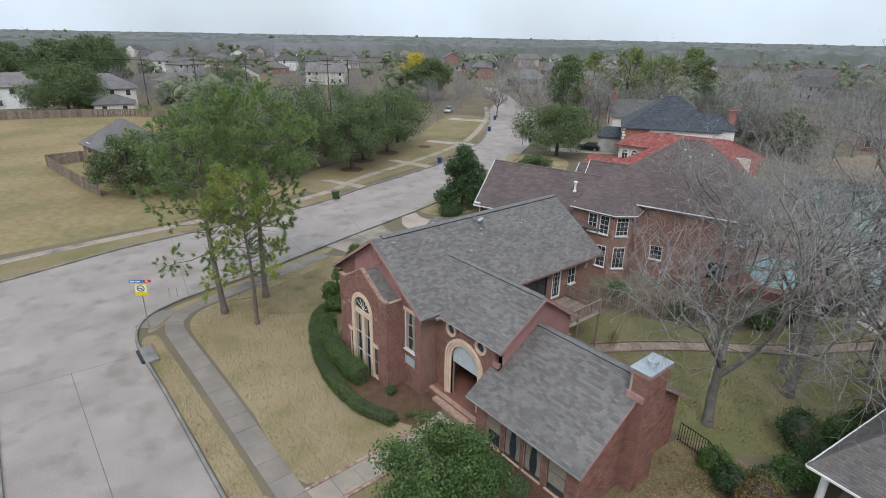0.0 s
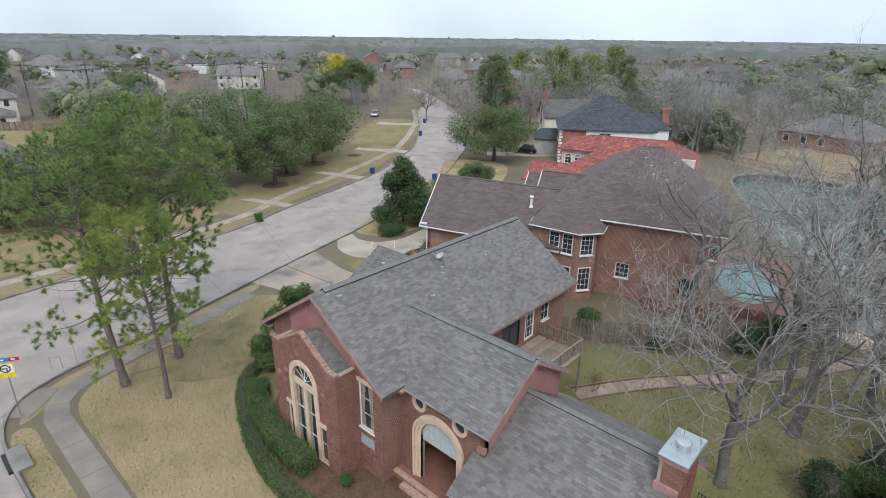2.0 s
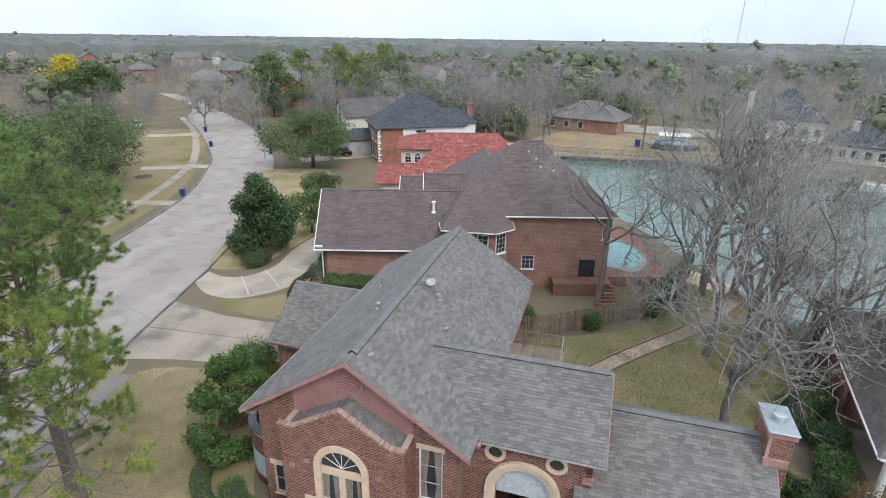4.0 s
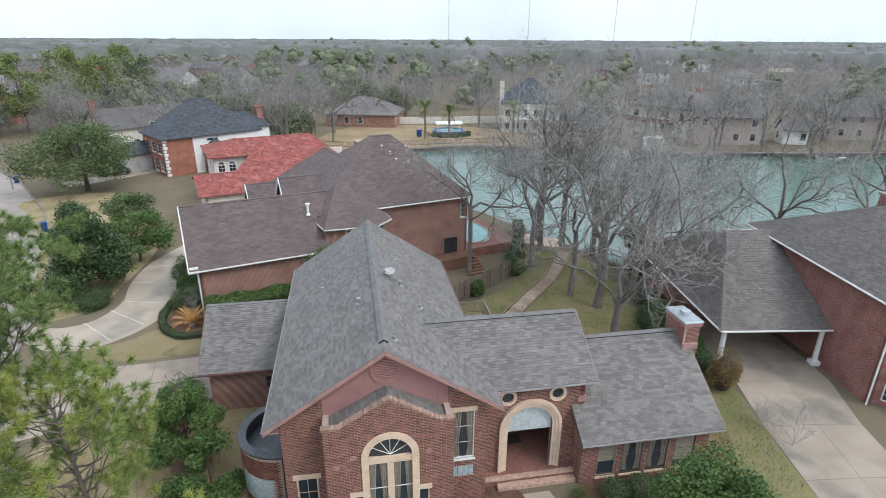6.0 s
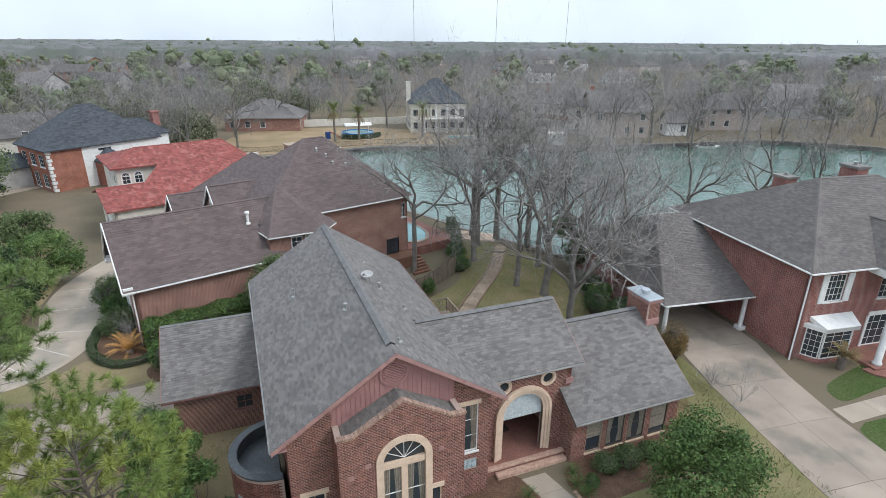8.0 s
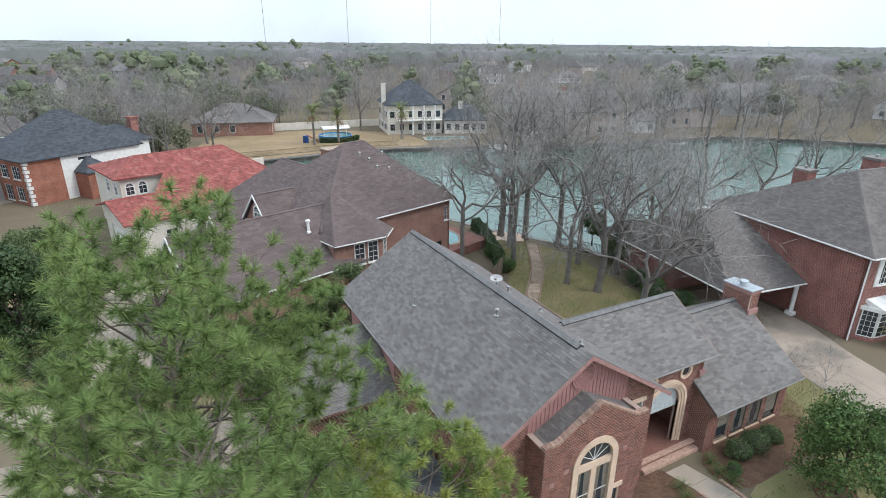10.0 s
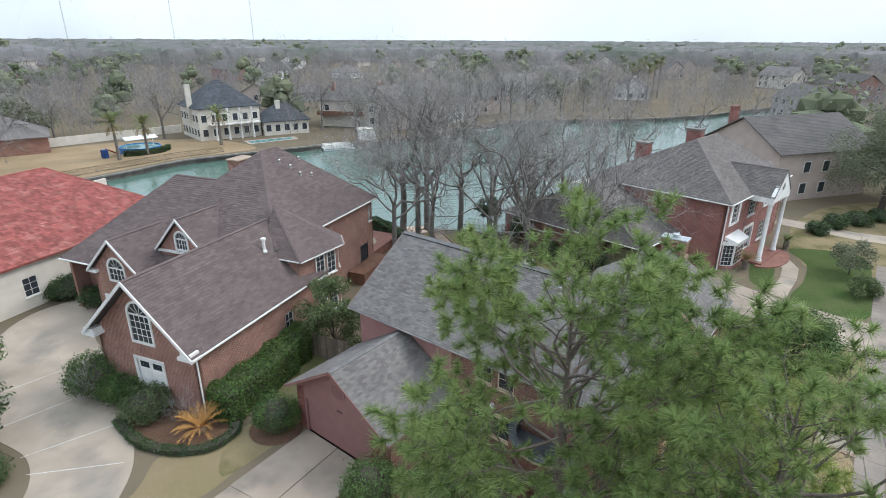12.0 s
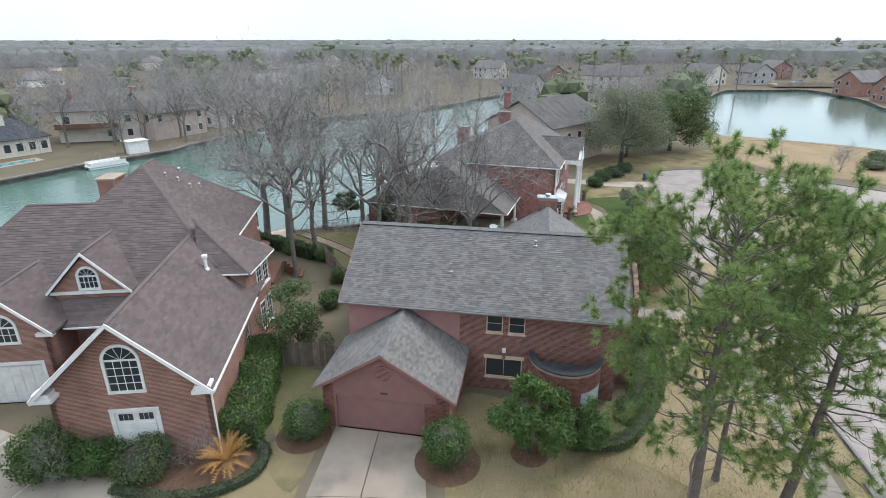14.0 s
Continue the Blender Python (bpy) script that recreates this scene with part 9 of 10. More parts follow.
for a, b in (((5, 13.2, rz_(13.2)), (15.5, 13.2, rz_(13.2))), ((15.5, 13.2, rz_(13.2)), (19.5, -0.4, 3.9)), ((15.5, 13.2, rz_(13.2)), (19.5, 26.8, 3.88)), ((1.5, 8.4, 6.4), (5, 13.2, rz_(13.2))), ((-0.7, 4.5, rz_(4.5)), (4, 4.5, rz_(4.5)))):
    ridge_line(red, a, b, M["tile_red"], 0.16, 0.08)
part("wall", Mesh().wall([(0, 0), (19, 0), (19, 3.85), (0, 3.85)], [rect(3, 4.2, 1, 2.6), rect(7, 8.2, 1, 2.6)], 0.25, face(0, 0, 0)), M["offwhite"], red)
for x0 in (3, 7):
    window(red, face(0, 0, 0), x0, x0 + 1.2, 1, 2.6, M["white"], 2, 3)
part("wall", Mesh().wall([(-8.0, 0), (0, 0), (0, 3.9), (-4.5, 5.1), (-8.0, 4.1)], [rect(-6.4, -1.6, 0, 2.5)], 0.25, face(0, 0, -90)), M["offwhite"], red)
part("garage_door", Mesh().box(-6.4, -1.6, 0.12, 0.16, 0, 2.5, face(0, 0, -90)), M["white"], red)
part("upper_wall", Mesh().wall([(2.1, 0), (18.8, 0), (18.8, 6.3), (2.1, 6.3)], [arch_outline(3.0, 4.4, 5.3, 0.42), arch_outline(4.3, 4.4, 5.3, 0.42)], 0.25, face(0, 8.95, 0)), M["offwhite"], red)
part("upper_wall", Mesh().wall([(-17.8, 0), (-9.0, 0), (-9.0, 6.3), (-17.8, 6.3)], [arch_outline(-10.6, 0.5, 2.6, 0.8), arch_outline(-13.3, 0.5, 2.6, 0.8), arch_outline(-10.6, 4.2, 5.2, 0.5), arch_outline(-13.3, 4.2, 5.2, 0.5)], 0.25, face(2.1, 0, -90)), M["offwhite"], red)
for cx in (3.0, 4.3):
    arched_window(red, face(0, 8.95, 0), cx, 4.3, 5.3, 0.38, M["white"], 2, 2)
for cx in (-10.6, -13.3):
    arched_window(red, face(2.1, 0, -90), cx, 0.4, 2.6, 0.75, M["white"], 3, 3)
    arched_window(red, face(2.1, 0, -90), cx, 4.1, 5.2, 0.45, M["white"], 2, 2)
part("wall", Mesh().box(18.8, 19, 0.25, 26.2, 0, 3.8).box(8.2, 18.8, 26.0, 26.2, 0, 3.8).box(2.2, 8.2, 17.6, 17.8, 0, 6.2), M["offwhite"], red)

# house with the black hip roof
blk = thing("house", "two-storey house with charcoal hip roof, brick and white walls", "house", -28.7, 70.2, 0, 34)
BE = 5.85
roof_planes(blk, [[(-0.4, -0.4, BE), (16.0, -0.4, BE), (9.0, 4.9, 11.1), (6.9, 4.9, 11.1)], [(-0.4, 10.2, BE), (16.0, 10.2, BE), (9.0, 4.9, 11.1), (6.9, 4.9, 11.1)],
                  [(-0.4, -0.4, BE), (-0.4, 10.2, BE), (6.9, 4.9, 11.1)], [(16.0, -0.4, BE), (16.0, 10.2, BE), (9.0, 4.9, 11.1)]], M["shingle_black"], 0.5, 0.25, seed=311, bed=M["shingle_black"])
roof_planes(blk, [[(12.6, 1.2, BE + 0.25), (18.6, 1.2, BE + 0.25), (16.0, 4.9, 8.3), (11.5, 4.9, 8.3)], [(12.6, 8.6, BE + 0.25), (18.6, 8.6, BE + 0.25), (16.0, 4.9, 8.3), (11.5, 4.9, 8.3)], [(18.6, 1.2, BE + 0.25), (18.6, 8.6, BE + 0.25), (16.0, 4.9, 8.3)]], M["shingle_black"], 0.5, 0.25, seed=313, bed=M["shingle_black"], name="wing_roof")
roof_planes(blk, [[(5.6, -3.2, 3.6), (9.6, -3.2, 3.6), (7.6, -0.4, 5.4)], [(5.6, -3.2, 3.6), (5.6, -0.2, 3.6), (7.6, -0.4, 5.4)], [(9.6, -3.2, 3.6), (9.6, -0.2, 3.6), (7.6, -0.4, 5.4)]], M["shingle_black"], 0.5, 0.25, seed=312, bed=M["shingle_black"], name="porch_roof")
part("porch_wall", Mesh().box(5.8, 9.4, -3.0, -0.02, 0, 3.55), M["brick_orange"], blk)
roof_planes(blk, [[(-4.4, 6.6, 2.9), (-0.1, 6.6, 2.9), (-0.1, 9.0, 4.6), (-3.0, 9.0, 4.6)], [(-4.4, 6.6, 2.9), (-4.4, 11.4, 2.9), (-3.0, 9.0, 4.6)], [(-4.4, 11.4, 2.9), (-0.1, 11.4, 2.9), (-0.1, 9.0, 4.6), (-3.0, 9.0, 4.6)]], M["shingle_black"], 0.5, 0.25, seed=314, bed=M["shingle_black"], name="entry_roof")
part("entry_wall", Mesh().box(-4.1, -0.02, 6.9, 11.1, 0, 2.88), M["grey_wall"], blk)
part("side_wall", Mesh().wall([(0, 0), (4.4, 0), (4.4, BE), (0, BE)], [], 0.25, face(0, 0, 0)), M["brick_orange"], blk)
part("side_wall", Mesh().wall([(4.4, 0), (15.6, 0), (15.6, BE), (4.4, BE)], [rect(6.6, 8.4, 4.9, 5.25)], 0.25, face(0, 0, 0)), M["white"], blk)
part("pane", Mesh().box(6.6, 8.4, 0.1, 0.12, 4.9, 5.25), M["glass"], blk)
fh = [rect(-3.2, -1.4, 3.3, 5.0), rect(-6.0, -4.2, 3.3, 5.0), rect(-8.8, -7.2, 3.3, 5.0), rect(-3.2, -1.4, 0.5, 2.3), rect(-6.0, -4.2, 0.3, 2.4)]
part("front_wall", Mesh().wall([(-9.8, 0), (0, 0), (0, BE), (-9.8, BE)], fh, 0.25, face(0, 0, -90)), M["brick_orange"], blk)
for q in fh:
    window(blk, face(0, 0, -90), q[0][0], q[1][0], q[0][1], q[2][1], M["white"], 3, 3)
part("wall", Mesh().box(15.3, 15.6, 0.25, 9.8, 0, BE).box(0.25, 15.3, 9.5, 9.8, 0, BE), M["white"], blk)
part("wing_wall", Mesh().box(15.6, 18.2, 1.6, 8.2, 0, BE + 0.2), M["white"], blk)
for i in range(11):
    part("quoin", Mesh().box(-0.06, 0.5 - 0.2 * (i % 2), -0.06, 0.5 - 0.2 * (i % 2), 0.1 + i * 0.52, 0.5 + i * 0.52, bevel=0.02), M["white"], blk)
bc = part("chimney", Mesh().box(17.2, 18.3, 3.6, 4.6, 5, 9.0), M["brick_r"], blk)
part("cap", Mesh().box(17.0, 18.5, 3.4, 4.8, 9.0, 9.2), M["brick_r"], bc)

tan = far_house(69.0, 4.6, 17, 13.5, 6.6, 3.9, -34, M["tan_wall"], M["shingle_far"], "large taupe stucco house with a dark brown roof", False, (-6, 4.5, 11.2, M["brick_r"]))
far_house(-41, 99, 17, 10, 4.6, 3.2, 41, M["offwhite"], M["shingle_far"], "pale house with a tall brick chimney", False, (-8.2, 0, 9.2, M["brick_orange"]))
far_house(4, 124, 17, 13, 3.0, 3.6, -16, M["brick_n"], M["shingle_far"], "low brown-roofed brick house beyond the lake", True)
lakeh = far_house(42, 109.5, 13, 12, 6.6, 5.2, -12, M["offwhite"], M["shingle_black"], "grand white lake house with charcoal hip roof", True, (-6.6, -1.5, 11.0, M["offwhite"]), glazed=True)
for i in range(4):
    part("column", Mesh().lathe([(0.24, 0), (0.2, 0.3), (0.18, 6.2), (0.26, 6.5)], 10, Matrix.Translation((-3.5 + i * 2.6, -7.2, 0))), M["white"], lakeh)
part("balcony", Mesh().box(-4.5, 6, -7.5, -6, 3.1, 3.3), M["white"], lakeh)
far_house(53, 102.5, 10, 7.5, 3.1, 3.4, -22, M["offwhite"], M["shingle_black"], "white garden pavilion with many windows", True, (-1, -1, 7.0, M["offwhite"]), glazed=True)
h3 = far_house(73, 99, 15, 11, 6.2, 3.8, -62, M["offwhite"], M["shingle_far"], "white two-storey lake house with a red balcony", True, (-5, -2, 10.4, M["brick_n"]))
part("balcony", Mesh().box(-7.5, 4, -7.5, -5.5, 2.9, 3.1).box(-7.5, 4, -7.5, -7.4, 3.1, 3.9), M["wood_red"], h3)
far_house(78, 88, 13, 10, 5.6, 4.2, -18, M["tan_wall"], M["shingle_far"], "tan lake house with a steep roof", False, (-5, 2, 10.5, M["brick_n"]))
far_house(91.5, 83, 5, 4, 3.0, 2.2, -18, M["white"], M["shingle_far"], "white glazed sun room at the water", False)
far_house(148, 97, 14, 10, 5.6, 3.6, -30, M["grey_wall"], M["shingle_far"], "pale grey lake house among bare trees", False)
far_house(112, 88, 14, 10, 5, 3.6, -20, M["tan_wall"], M["shingle_far"], "tan house among bare trees", True)
far_house(-63.7, -1.4, 9.3, 8.4, 4.9, 3.6, 10.6, M["brick_n"], M["shingle_far"], "orange-brick house at the field edge", True)
far_house(-167, -9, 16, 11, 5.6, 3.4, 84, M["white"], M["shingle_far"], "white house behind the field fence", True, (-6.5, -5, 12, M["white"]))
far_house(-151, 10, 15, 11, 5.6, 3.6, 80, M["offwhite"], M["shingle_far"], "cream house behind the field fence", True)
far_house(-139, 10, 9, 8, 2.8, 2.0, 80, M["offwhite"], M["shingle_far"], "low cream garage behind the field fence", True)
far_house(-195, 101, 16, 11, 5.2, 3.6, 50, M["offwhite"], M["shingle_far"], "cream house with a pale grey roof", False)
for x, y, w, d, h, rot, wl_ in ((252, -68, 16, 11, 5.5, 30, "offwhite"), (258, -92, 15, 11, 5.5, 10, "grey_wall"), (206, -112, 14, 10, 5.2, -60, "brick_n"), (180, -113, 14, 10, 5.2, -80, "brick_n"), (214, -22, 24, 12, 6.0, 80, "offwhite"),
                                (275, 34, 16, 11, 5.5, 60, "offwhite"), (300, -115, 16, 11, 5.5, 10, "brick_n"), (160, 12, 14, 10, 5.2, 40, "grey_wall"), (185, 70, 18, 12, 4, 20, "white"), (230, 5, 15, 11, 5.5, 40, "brick_n")):
    far_house(x, y, w, d, h, 3.8, rot, M[wl_], M["shingle_far"], "house with a dark roof among bare trees", (x + y) % 2 > 1)

# random roofs of the wider suburb
rngh = random.Random(77)
SPOTS = [(-166, -9, 14), (-151, 10, 14), (-195, 101, 14), (-41, 99, 12), (4, 124, 12), (42, 109, 11), (53, 102, 8), (73, 99, 12), (78, 88, 10), (91, 83, 5), (148, 97, 11), (112, 88, 10), (252, -68, 12), (258, -92, 12), (206, -112, 10), (180, -113, 10),
         (214, -22, 14), (275, 34, 11), (300, -115, 11), (160, 12, 10), (185, 70, 12), (230, 5, 10), (69, 4.6, 13), (-64, -1, 9), (-134, 103, 5)]
walls_ = ["offwhite", "brick_n", "grey_wall", "tan_wall", "brick_orange", "white"]
made = 0
while made < 84:
    yaw = radians(rngh.uniform(4, 82) if made < 60 else rngh.uniform(-75, 4))
    dist = rngh.uniform(150, 520)
    x, y = -math.sin(yaw) * dist + (-20 if made < 60 else 0), math.cos(yaw) * dist
    if x < -45 and y < 28 and x > -145:
        continue
    if inside_poly(np.array([x]), np.array([y]), lake_line)[0] or any(math.hypot(x - a, y - b) < c + 11 for a, b, c in SPOTS):
        continue
    q = np.array(kin + kout)
    if np.hypot(q[:, 0] - x, q[:, 1] - y).min() < 19:
        continue
    SPOTS.append((x, y, 11))
    far_house(x, y, rngh.uniform(12, 17), rngh.uniform(9, 12), rngh.choice((3.0, 5.4, 5.4)), rngh.uniform(2.8, 4.0), rngh.uniform(0, 180), M[rngh.choice(walls_)], M["shingle_far"], "suburban house with a grey-brown roof", rngh.random() < 0.5,
              None, dist < 330, tab=1.2, course=0.6)
    made += 1

# woods and gardens out to the horizon
def wood_band(name, d0, d1, spacing, blades, width, tall, seed, label, evergreen=0.22, leaves=120, leaf=0.09, lobes=5):
    """Bare crowns of fine upswept twigs, and evergreen crowns of small leaves in drifts, over a ring of country."""
    rng = np.random.default_rng(seed)
    n = int(math.radians(255) / 2 * (d1 ** 2 - d0 ** 2) / spacing ** 2)
    yaw = np.radians(rng.uniform(-140, 115, n))
    dist = np.sqrt(rng.uniform(d0 ** 2, d1 ** 2, n))
    x, y = -np.sin(yaw) * dist, np.cos(yaw) * dist
    keep = ~inside_poly(x, y, lake_line) & ~inside_poly(x, y, lake_far_line) & ~inside_poly(x, y, kin + kout + ksouth)
    for cx, cy, r in SPOTS:
        keep &= np.hypot(x - cx, y - cy) > r
    for line, gap in ((kin, 7), (kout, 8), (ksouth, 6), (lake_line, 2.5), (lake_far_line, 4)):
        for px, py in line[::2]:
            keep &= np.hypot(x - px, y - py) > gap
    keep &= ~((x > -143) & (x < -34) & (y < 17) & (y > -200))
    keep &= ~((x > -76) & (x < 30) & (y > -40) & (y < 96))
    keep &= ~((x > -12) & (x < 40) & (y > 85) & (y < 119))
    keep &= ~((x > -1) & (x < 76) & (y > -60) & (y < 90))
    keep &= ~((x > 55) & (x < 100) & (y > -65) & (y < -24))
    keep &= ~((y < -20) & (x < 100) & (x > -34))
    x, y = x[keep], y[keep]
    wave = 0.05 if d1 < 500 else 0.02
    drift = np.sin(x * wave + 1.7 * np.sin(y * wave * 0.6)) * np.sin(y * wave * 1.2 + 1.3 * np.sin(x * wave * 0.5))
    ever = rng.random(len(x)) < np.clip((drift - 0.72 + evergreen + 0.33 * (x < -45)) * 2.2, 0.02, 0.85)
    for kind in (0, 1):
        px, py = x[ever == kind], y[ever == kind]
        k = len(px)
        if k == 0:
            continue
        h = tall * rng.uniform(0.6, 1.1, k) * (1 + (0.25 if d1 < 500 else 0.45) * (rng.random(k) > 0.95)) * np.where((px < -60) & (d1 < 1300), 0.78, 1.0)
        r = h * (rng.uniform(0.3, 0.45, k) if kind == 0 else rng.uniform(0.4, 0.58, k))
        m = blades if kind == 0 else leaves
        i = np.repeat(np.arange(k), m)
        d = rng.normal(size=(len(i), 3))
        d /= np.linalg.norm(d, axis=1, keepdims=True)
        if kind == 0:
            rad = rng.random(len(i)) ** 0.4
            tip = np.stack([px[i] + d[:, 0] * r[i] * rad, py[i] + d[:, 1] * r[i] * rad, h[i] * 0.62 + d[:, 2] * h[i] * 0.38 * rad], 1)
            base = np.stack([px[i] + d[:, 0] * r[i] * rad * 0.5, py[i] + d[:, 1] * r[i] * rad * 0.5, tip[:, 2] - h[i] * rng.uniform(0.08, 0.24, len(i))], 1)
            side = rng.normal(size=(len(i), 3))
            side /= np.linalg.norm(side, axis=1, keepdims=True)
            side *= (width * rng.uniform(0.5, 1.2, len(i)))[:, None]
            trunk0 = np.stack([px, py, np.zeros(k)], 1)
            tw = np.array([[width * 1.3, 0, 0]])
            v = np.concatenate([np.stack([base - side, base + side, tip], 1).reshape(-1, 3), np.stack([trunk0 - tw, trunk0 + tw, trunk0 + np.stack([0 * h, 0 * h, h * 0.8], 1)], 1).reshape(-1, 3)])
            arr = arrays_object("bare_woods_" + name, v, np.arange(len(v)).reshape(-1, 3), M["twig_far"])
            tagged(arr, "hazy grey-brown " + label, "woods", kind="stuff")
        else:
            lobe = rng.integers(0, lobes, len(i))
            la, lz = np.arange(k)[:, None] * 1.7 + np.arange(lobes) * 2.4, (np.arange(lobes) + 0.5) / lobes * np.ones((k, 1))
            q = r[:, None] * rng.uniform(0.42, 0.62, (k, lobes))
            off = r[:, None] * (1.0 - lz * 0.75) * 0.62
            cen = np.stack([px[:, None] + np.cos(la) * off, py[:, None] + np.sin(la) * off, h[:, None] * (0.3 + 0.48 * lz)], 2)
            p = cen[i, lobe] + d * (q[i, lobe] * rng.uniform(0.8, 1.12, len(i)))[:, None]
            out = d + 0.4 * rng.normal(size=(len(i), 3))
            u = np.cross(out, rng.normal(size=(len(i), 3)))
            u /= np.linalg.norm(u, axis=1, keepdims=True)
            w = np.cross(u, out)
            w /= np.linalg.norm(w, axis=1, keepdims=True)
            s = (r[i] * leaf * rng.uniform(0.5, 1.2, len(i)))[:, None]
            v = np.stack([p - u * s, p + w * s, p + u * s, p - w * s], 1).reshape(-1, 3)
            f4 = np.arange(len(v)).reshape(-1, 4)
            cv, cf = lumps_at(rng, cen.reshape(-1, 3), q.ravel() * 0.72, 0.85)
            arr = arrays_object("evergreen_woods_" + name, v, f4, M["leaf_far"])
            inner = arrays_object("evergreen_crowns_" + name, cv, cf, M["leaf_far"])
            tagged(inner, "dense inner foliage of evergreen crowns", "woods", kind="stuff")
            tagged(arr, "dark olive " + label.replace("bare", "evergreen"), "woods", kind="stuff")


def far_canopy(d0, d1, rings, spokes, seed):
    """Beyond the last gardens the crowns close into one rolling, rough canopy out to the horizon."""
    rng = np.random.default_rng(seed)
    yaw = np.radians(np.linspace(-142, 117, spokes))
    dist = d0 * (d1 / d0) ** np.linspace(0, 1, rings)
    dd, yy = np.meshgrid(dist, yaw, indexing="ij")
    dd = dd * (1 + 0.4 / rings * rng.normal(size=dd.shape))
    yy = yy + 0.3 * np.radians(259) / spokes * rng.normal(size=dd.shape)
    x, y = -np.sin(yy) * dd, np.cos(yy) * dd
    z = 10.6 + 1.3 * np.sin(x * 0.021 + 2.1 * np.sin(y * 0.013)) * np.sin(y * 0.024 + 1.4 * np.sin(x * 0.011)) + 1.0 * rng.normal(size=dd.shape)
    z += 3.0 * (rng.random(dd.shape) > 0.985)
    z[0] = 1.0
    i, j = np.meshgrid(np.arange(rings - 1), np.arange(spokes - 1), indexing="ij")
    a = (i * spokes + j).ravel()
    f = np.stack([a, a + spokes, a + spokes + 1, a + 1], 1)
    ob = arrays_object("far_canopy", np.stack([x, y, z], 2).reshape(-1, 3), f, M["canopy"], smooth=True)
    tagged(ob, "rolling grey-brown canopy of distant bare woods with olive patches", "woods", kind="stuff")


wood_band("near", 62, 190, 6.2, 130, 0.045, 12.5, 401, "crowns of bare trees in gardens", -0.06, 460, 0.058, 7)
wood_band("mid", 190, 480, 9.0, 46, 0.11, 13.0, 402, "crowns of bare trees among houses", 0.04, 120, 0.075, 5)
wood_band("far", 480, 1000, 19, 18, 0.26, 17.0, 403, "canopy of bare trees", 0.1, 24, 0.09, 3)
wood_band("distant", 1000, 2200, 48, 10, 0.7, 17.0, 404, "canopy of bare trees", 0.16, 10, 0.13, 2)
far_canopy(500, 3200, 90, 560, 405)

# masts, poles and wires
for i, (x, y) in enumerate(((268, 1457), (463, 1407), (657, 1328), (810, 1242))):
    t = thing("radio_mast", "very tall thin guyed radio mast on the horizon", "mast", x, y, 0, group="radio masts")
    part("shaft", Mesh().rod((0, 0, 0), (0, 0, 330), 0.55, 0.5, 4), M["metal_dull"], t)
    for a in (30, 150, 270):
        part("guy_wire", Mesh().rod((0, 0, 200), (110 * math.cos(radians(a)), 110 * math.sin(radians(a)), 0), 0.06, 0.06, 3), M["metal_dull"], t)
pole_tops = []
for x, y in ((-154, 21), (-150, 34), (-147, 48), (-138, 71), (-134, 76), (-128, 92)):
    t = thing("utility_pole", "tall wooden utility pole with cross arms", "utility pole", x, y, 0, 60, group="utility poles")
    part("pole", Mesh().rod((0, 0, -0.2), (0, 0, 13), 0.2, 0.13, 8), M["bark_dark"], t)
    part("cross_arm", Mesh().box(-1.4, 1.4, -0.07, 0.07, 12.2, 12.4), M["bark_dark"], t)
    part("cross_arm", Mesh().box(-1.1, 1.1, -0.07, 0.07, 11.0, 11.2), M["bark_dark"], t)
    for s in (-1.2, -0.5, 0.5, 1.2):
        part("insulator", Mesh().rod((s, 0, 12.4), (s, 0, 12.65), 0.05), M["metal_dull"], t)
    pole_tops.append(Vector((x, y, 12.6)))
wires = thing("power_line", "thin dark overhead power lines", "power line", kind="structure")
for a, b in list(zip(pole_tops, pole_tops[1:])) + [(Vector((-190, -60, 12.6)), pole_tops[0])]:
    for off in (-1.2, 0, 1.2):
        me = Mesh()
        prev = None
        for k in range(7):
            p = a.lerp(b, k / 6) + Vector((off * 0.5, off * 0.85, -4 * 0.9 * (k / 6) * (1 - k / 6)))
            if prev is not None:
                me.rod(prev, p, 0.025, 0.025, 3)
            prev = p
        part("wire", me, M["black_paint"], wires)


# street things
def wheelie_bin(x, y, rot, mat, label):
    t = thing("wheeled_bin", label, "bin", x, y, 0, rot, group="wheeled bins along the street")
    part("body", Mesh().add([(-0.25, -0.27, 0.08), (0.25, -0.27, 0.08), (0.25, 0.27, 0.08), (-0.25, 0.27, 0.08), (-0.32, -0.37, 1.0), (0.32, -0.37, 1.0), (0.32, 0.37, 1.0), (-0.32, 0.37, 1.0)],
                            [(3, 2, 1, 0), (4, 5, 6, 7), (0, 1, 5, 4), (1, 2, 6, 5), (2, 3, 7, 6), (3, 0, 4, 7)]), mat, t)
    part("lid", Mesh().box(-0.35, 0.35, -0.41, 0.4, 1.0, 1.08, bevel=0.03), mat, t)
    for s in (-1, 1):
        part("wheel", Mesh().lathe([(0.13, -0.03), (0.13, 0.03)], 12, Matrix.Translation((s * 0.27, 0.3, 0.13)) @ pose(0, 0, 0, 0, 90)), M["rubber"], t)
    return t


for x, y in ((-44.9, 41.8), (-64.6, 72.3), (-77.3, 86.5), (-49.8, 69.9), (-35.0, 45.6), (-68.0, 93.0)):
    wheelie_bin(x, y, 30, M["blue_plastic"], "dark blue wheeled refuse bin at the kerb")
wheelie_bin(-36.0, 17.0, 10, M["leaf_dark"], "dark green wheeled refuse bin at the kerb")
wheelie_bin(52.6, -10.6, 20, M["blue_plastic"], "dark blue wheeled refuse bin at the kerb")


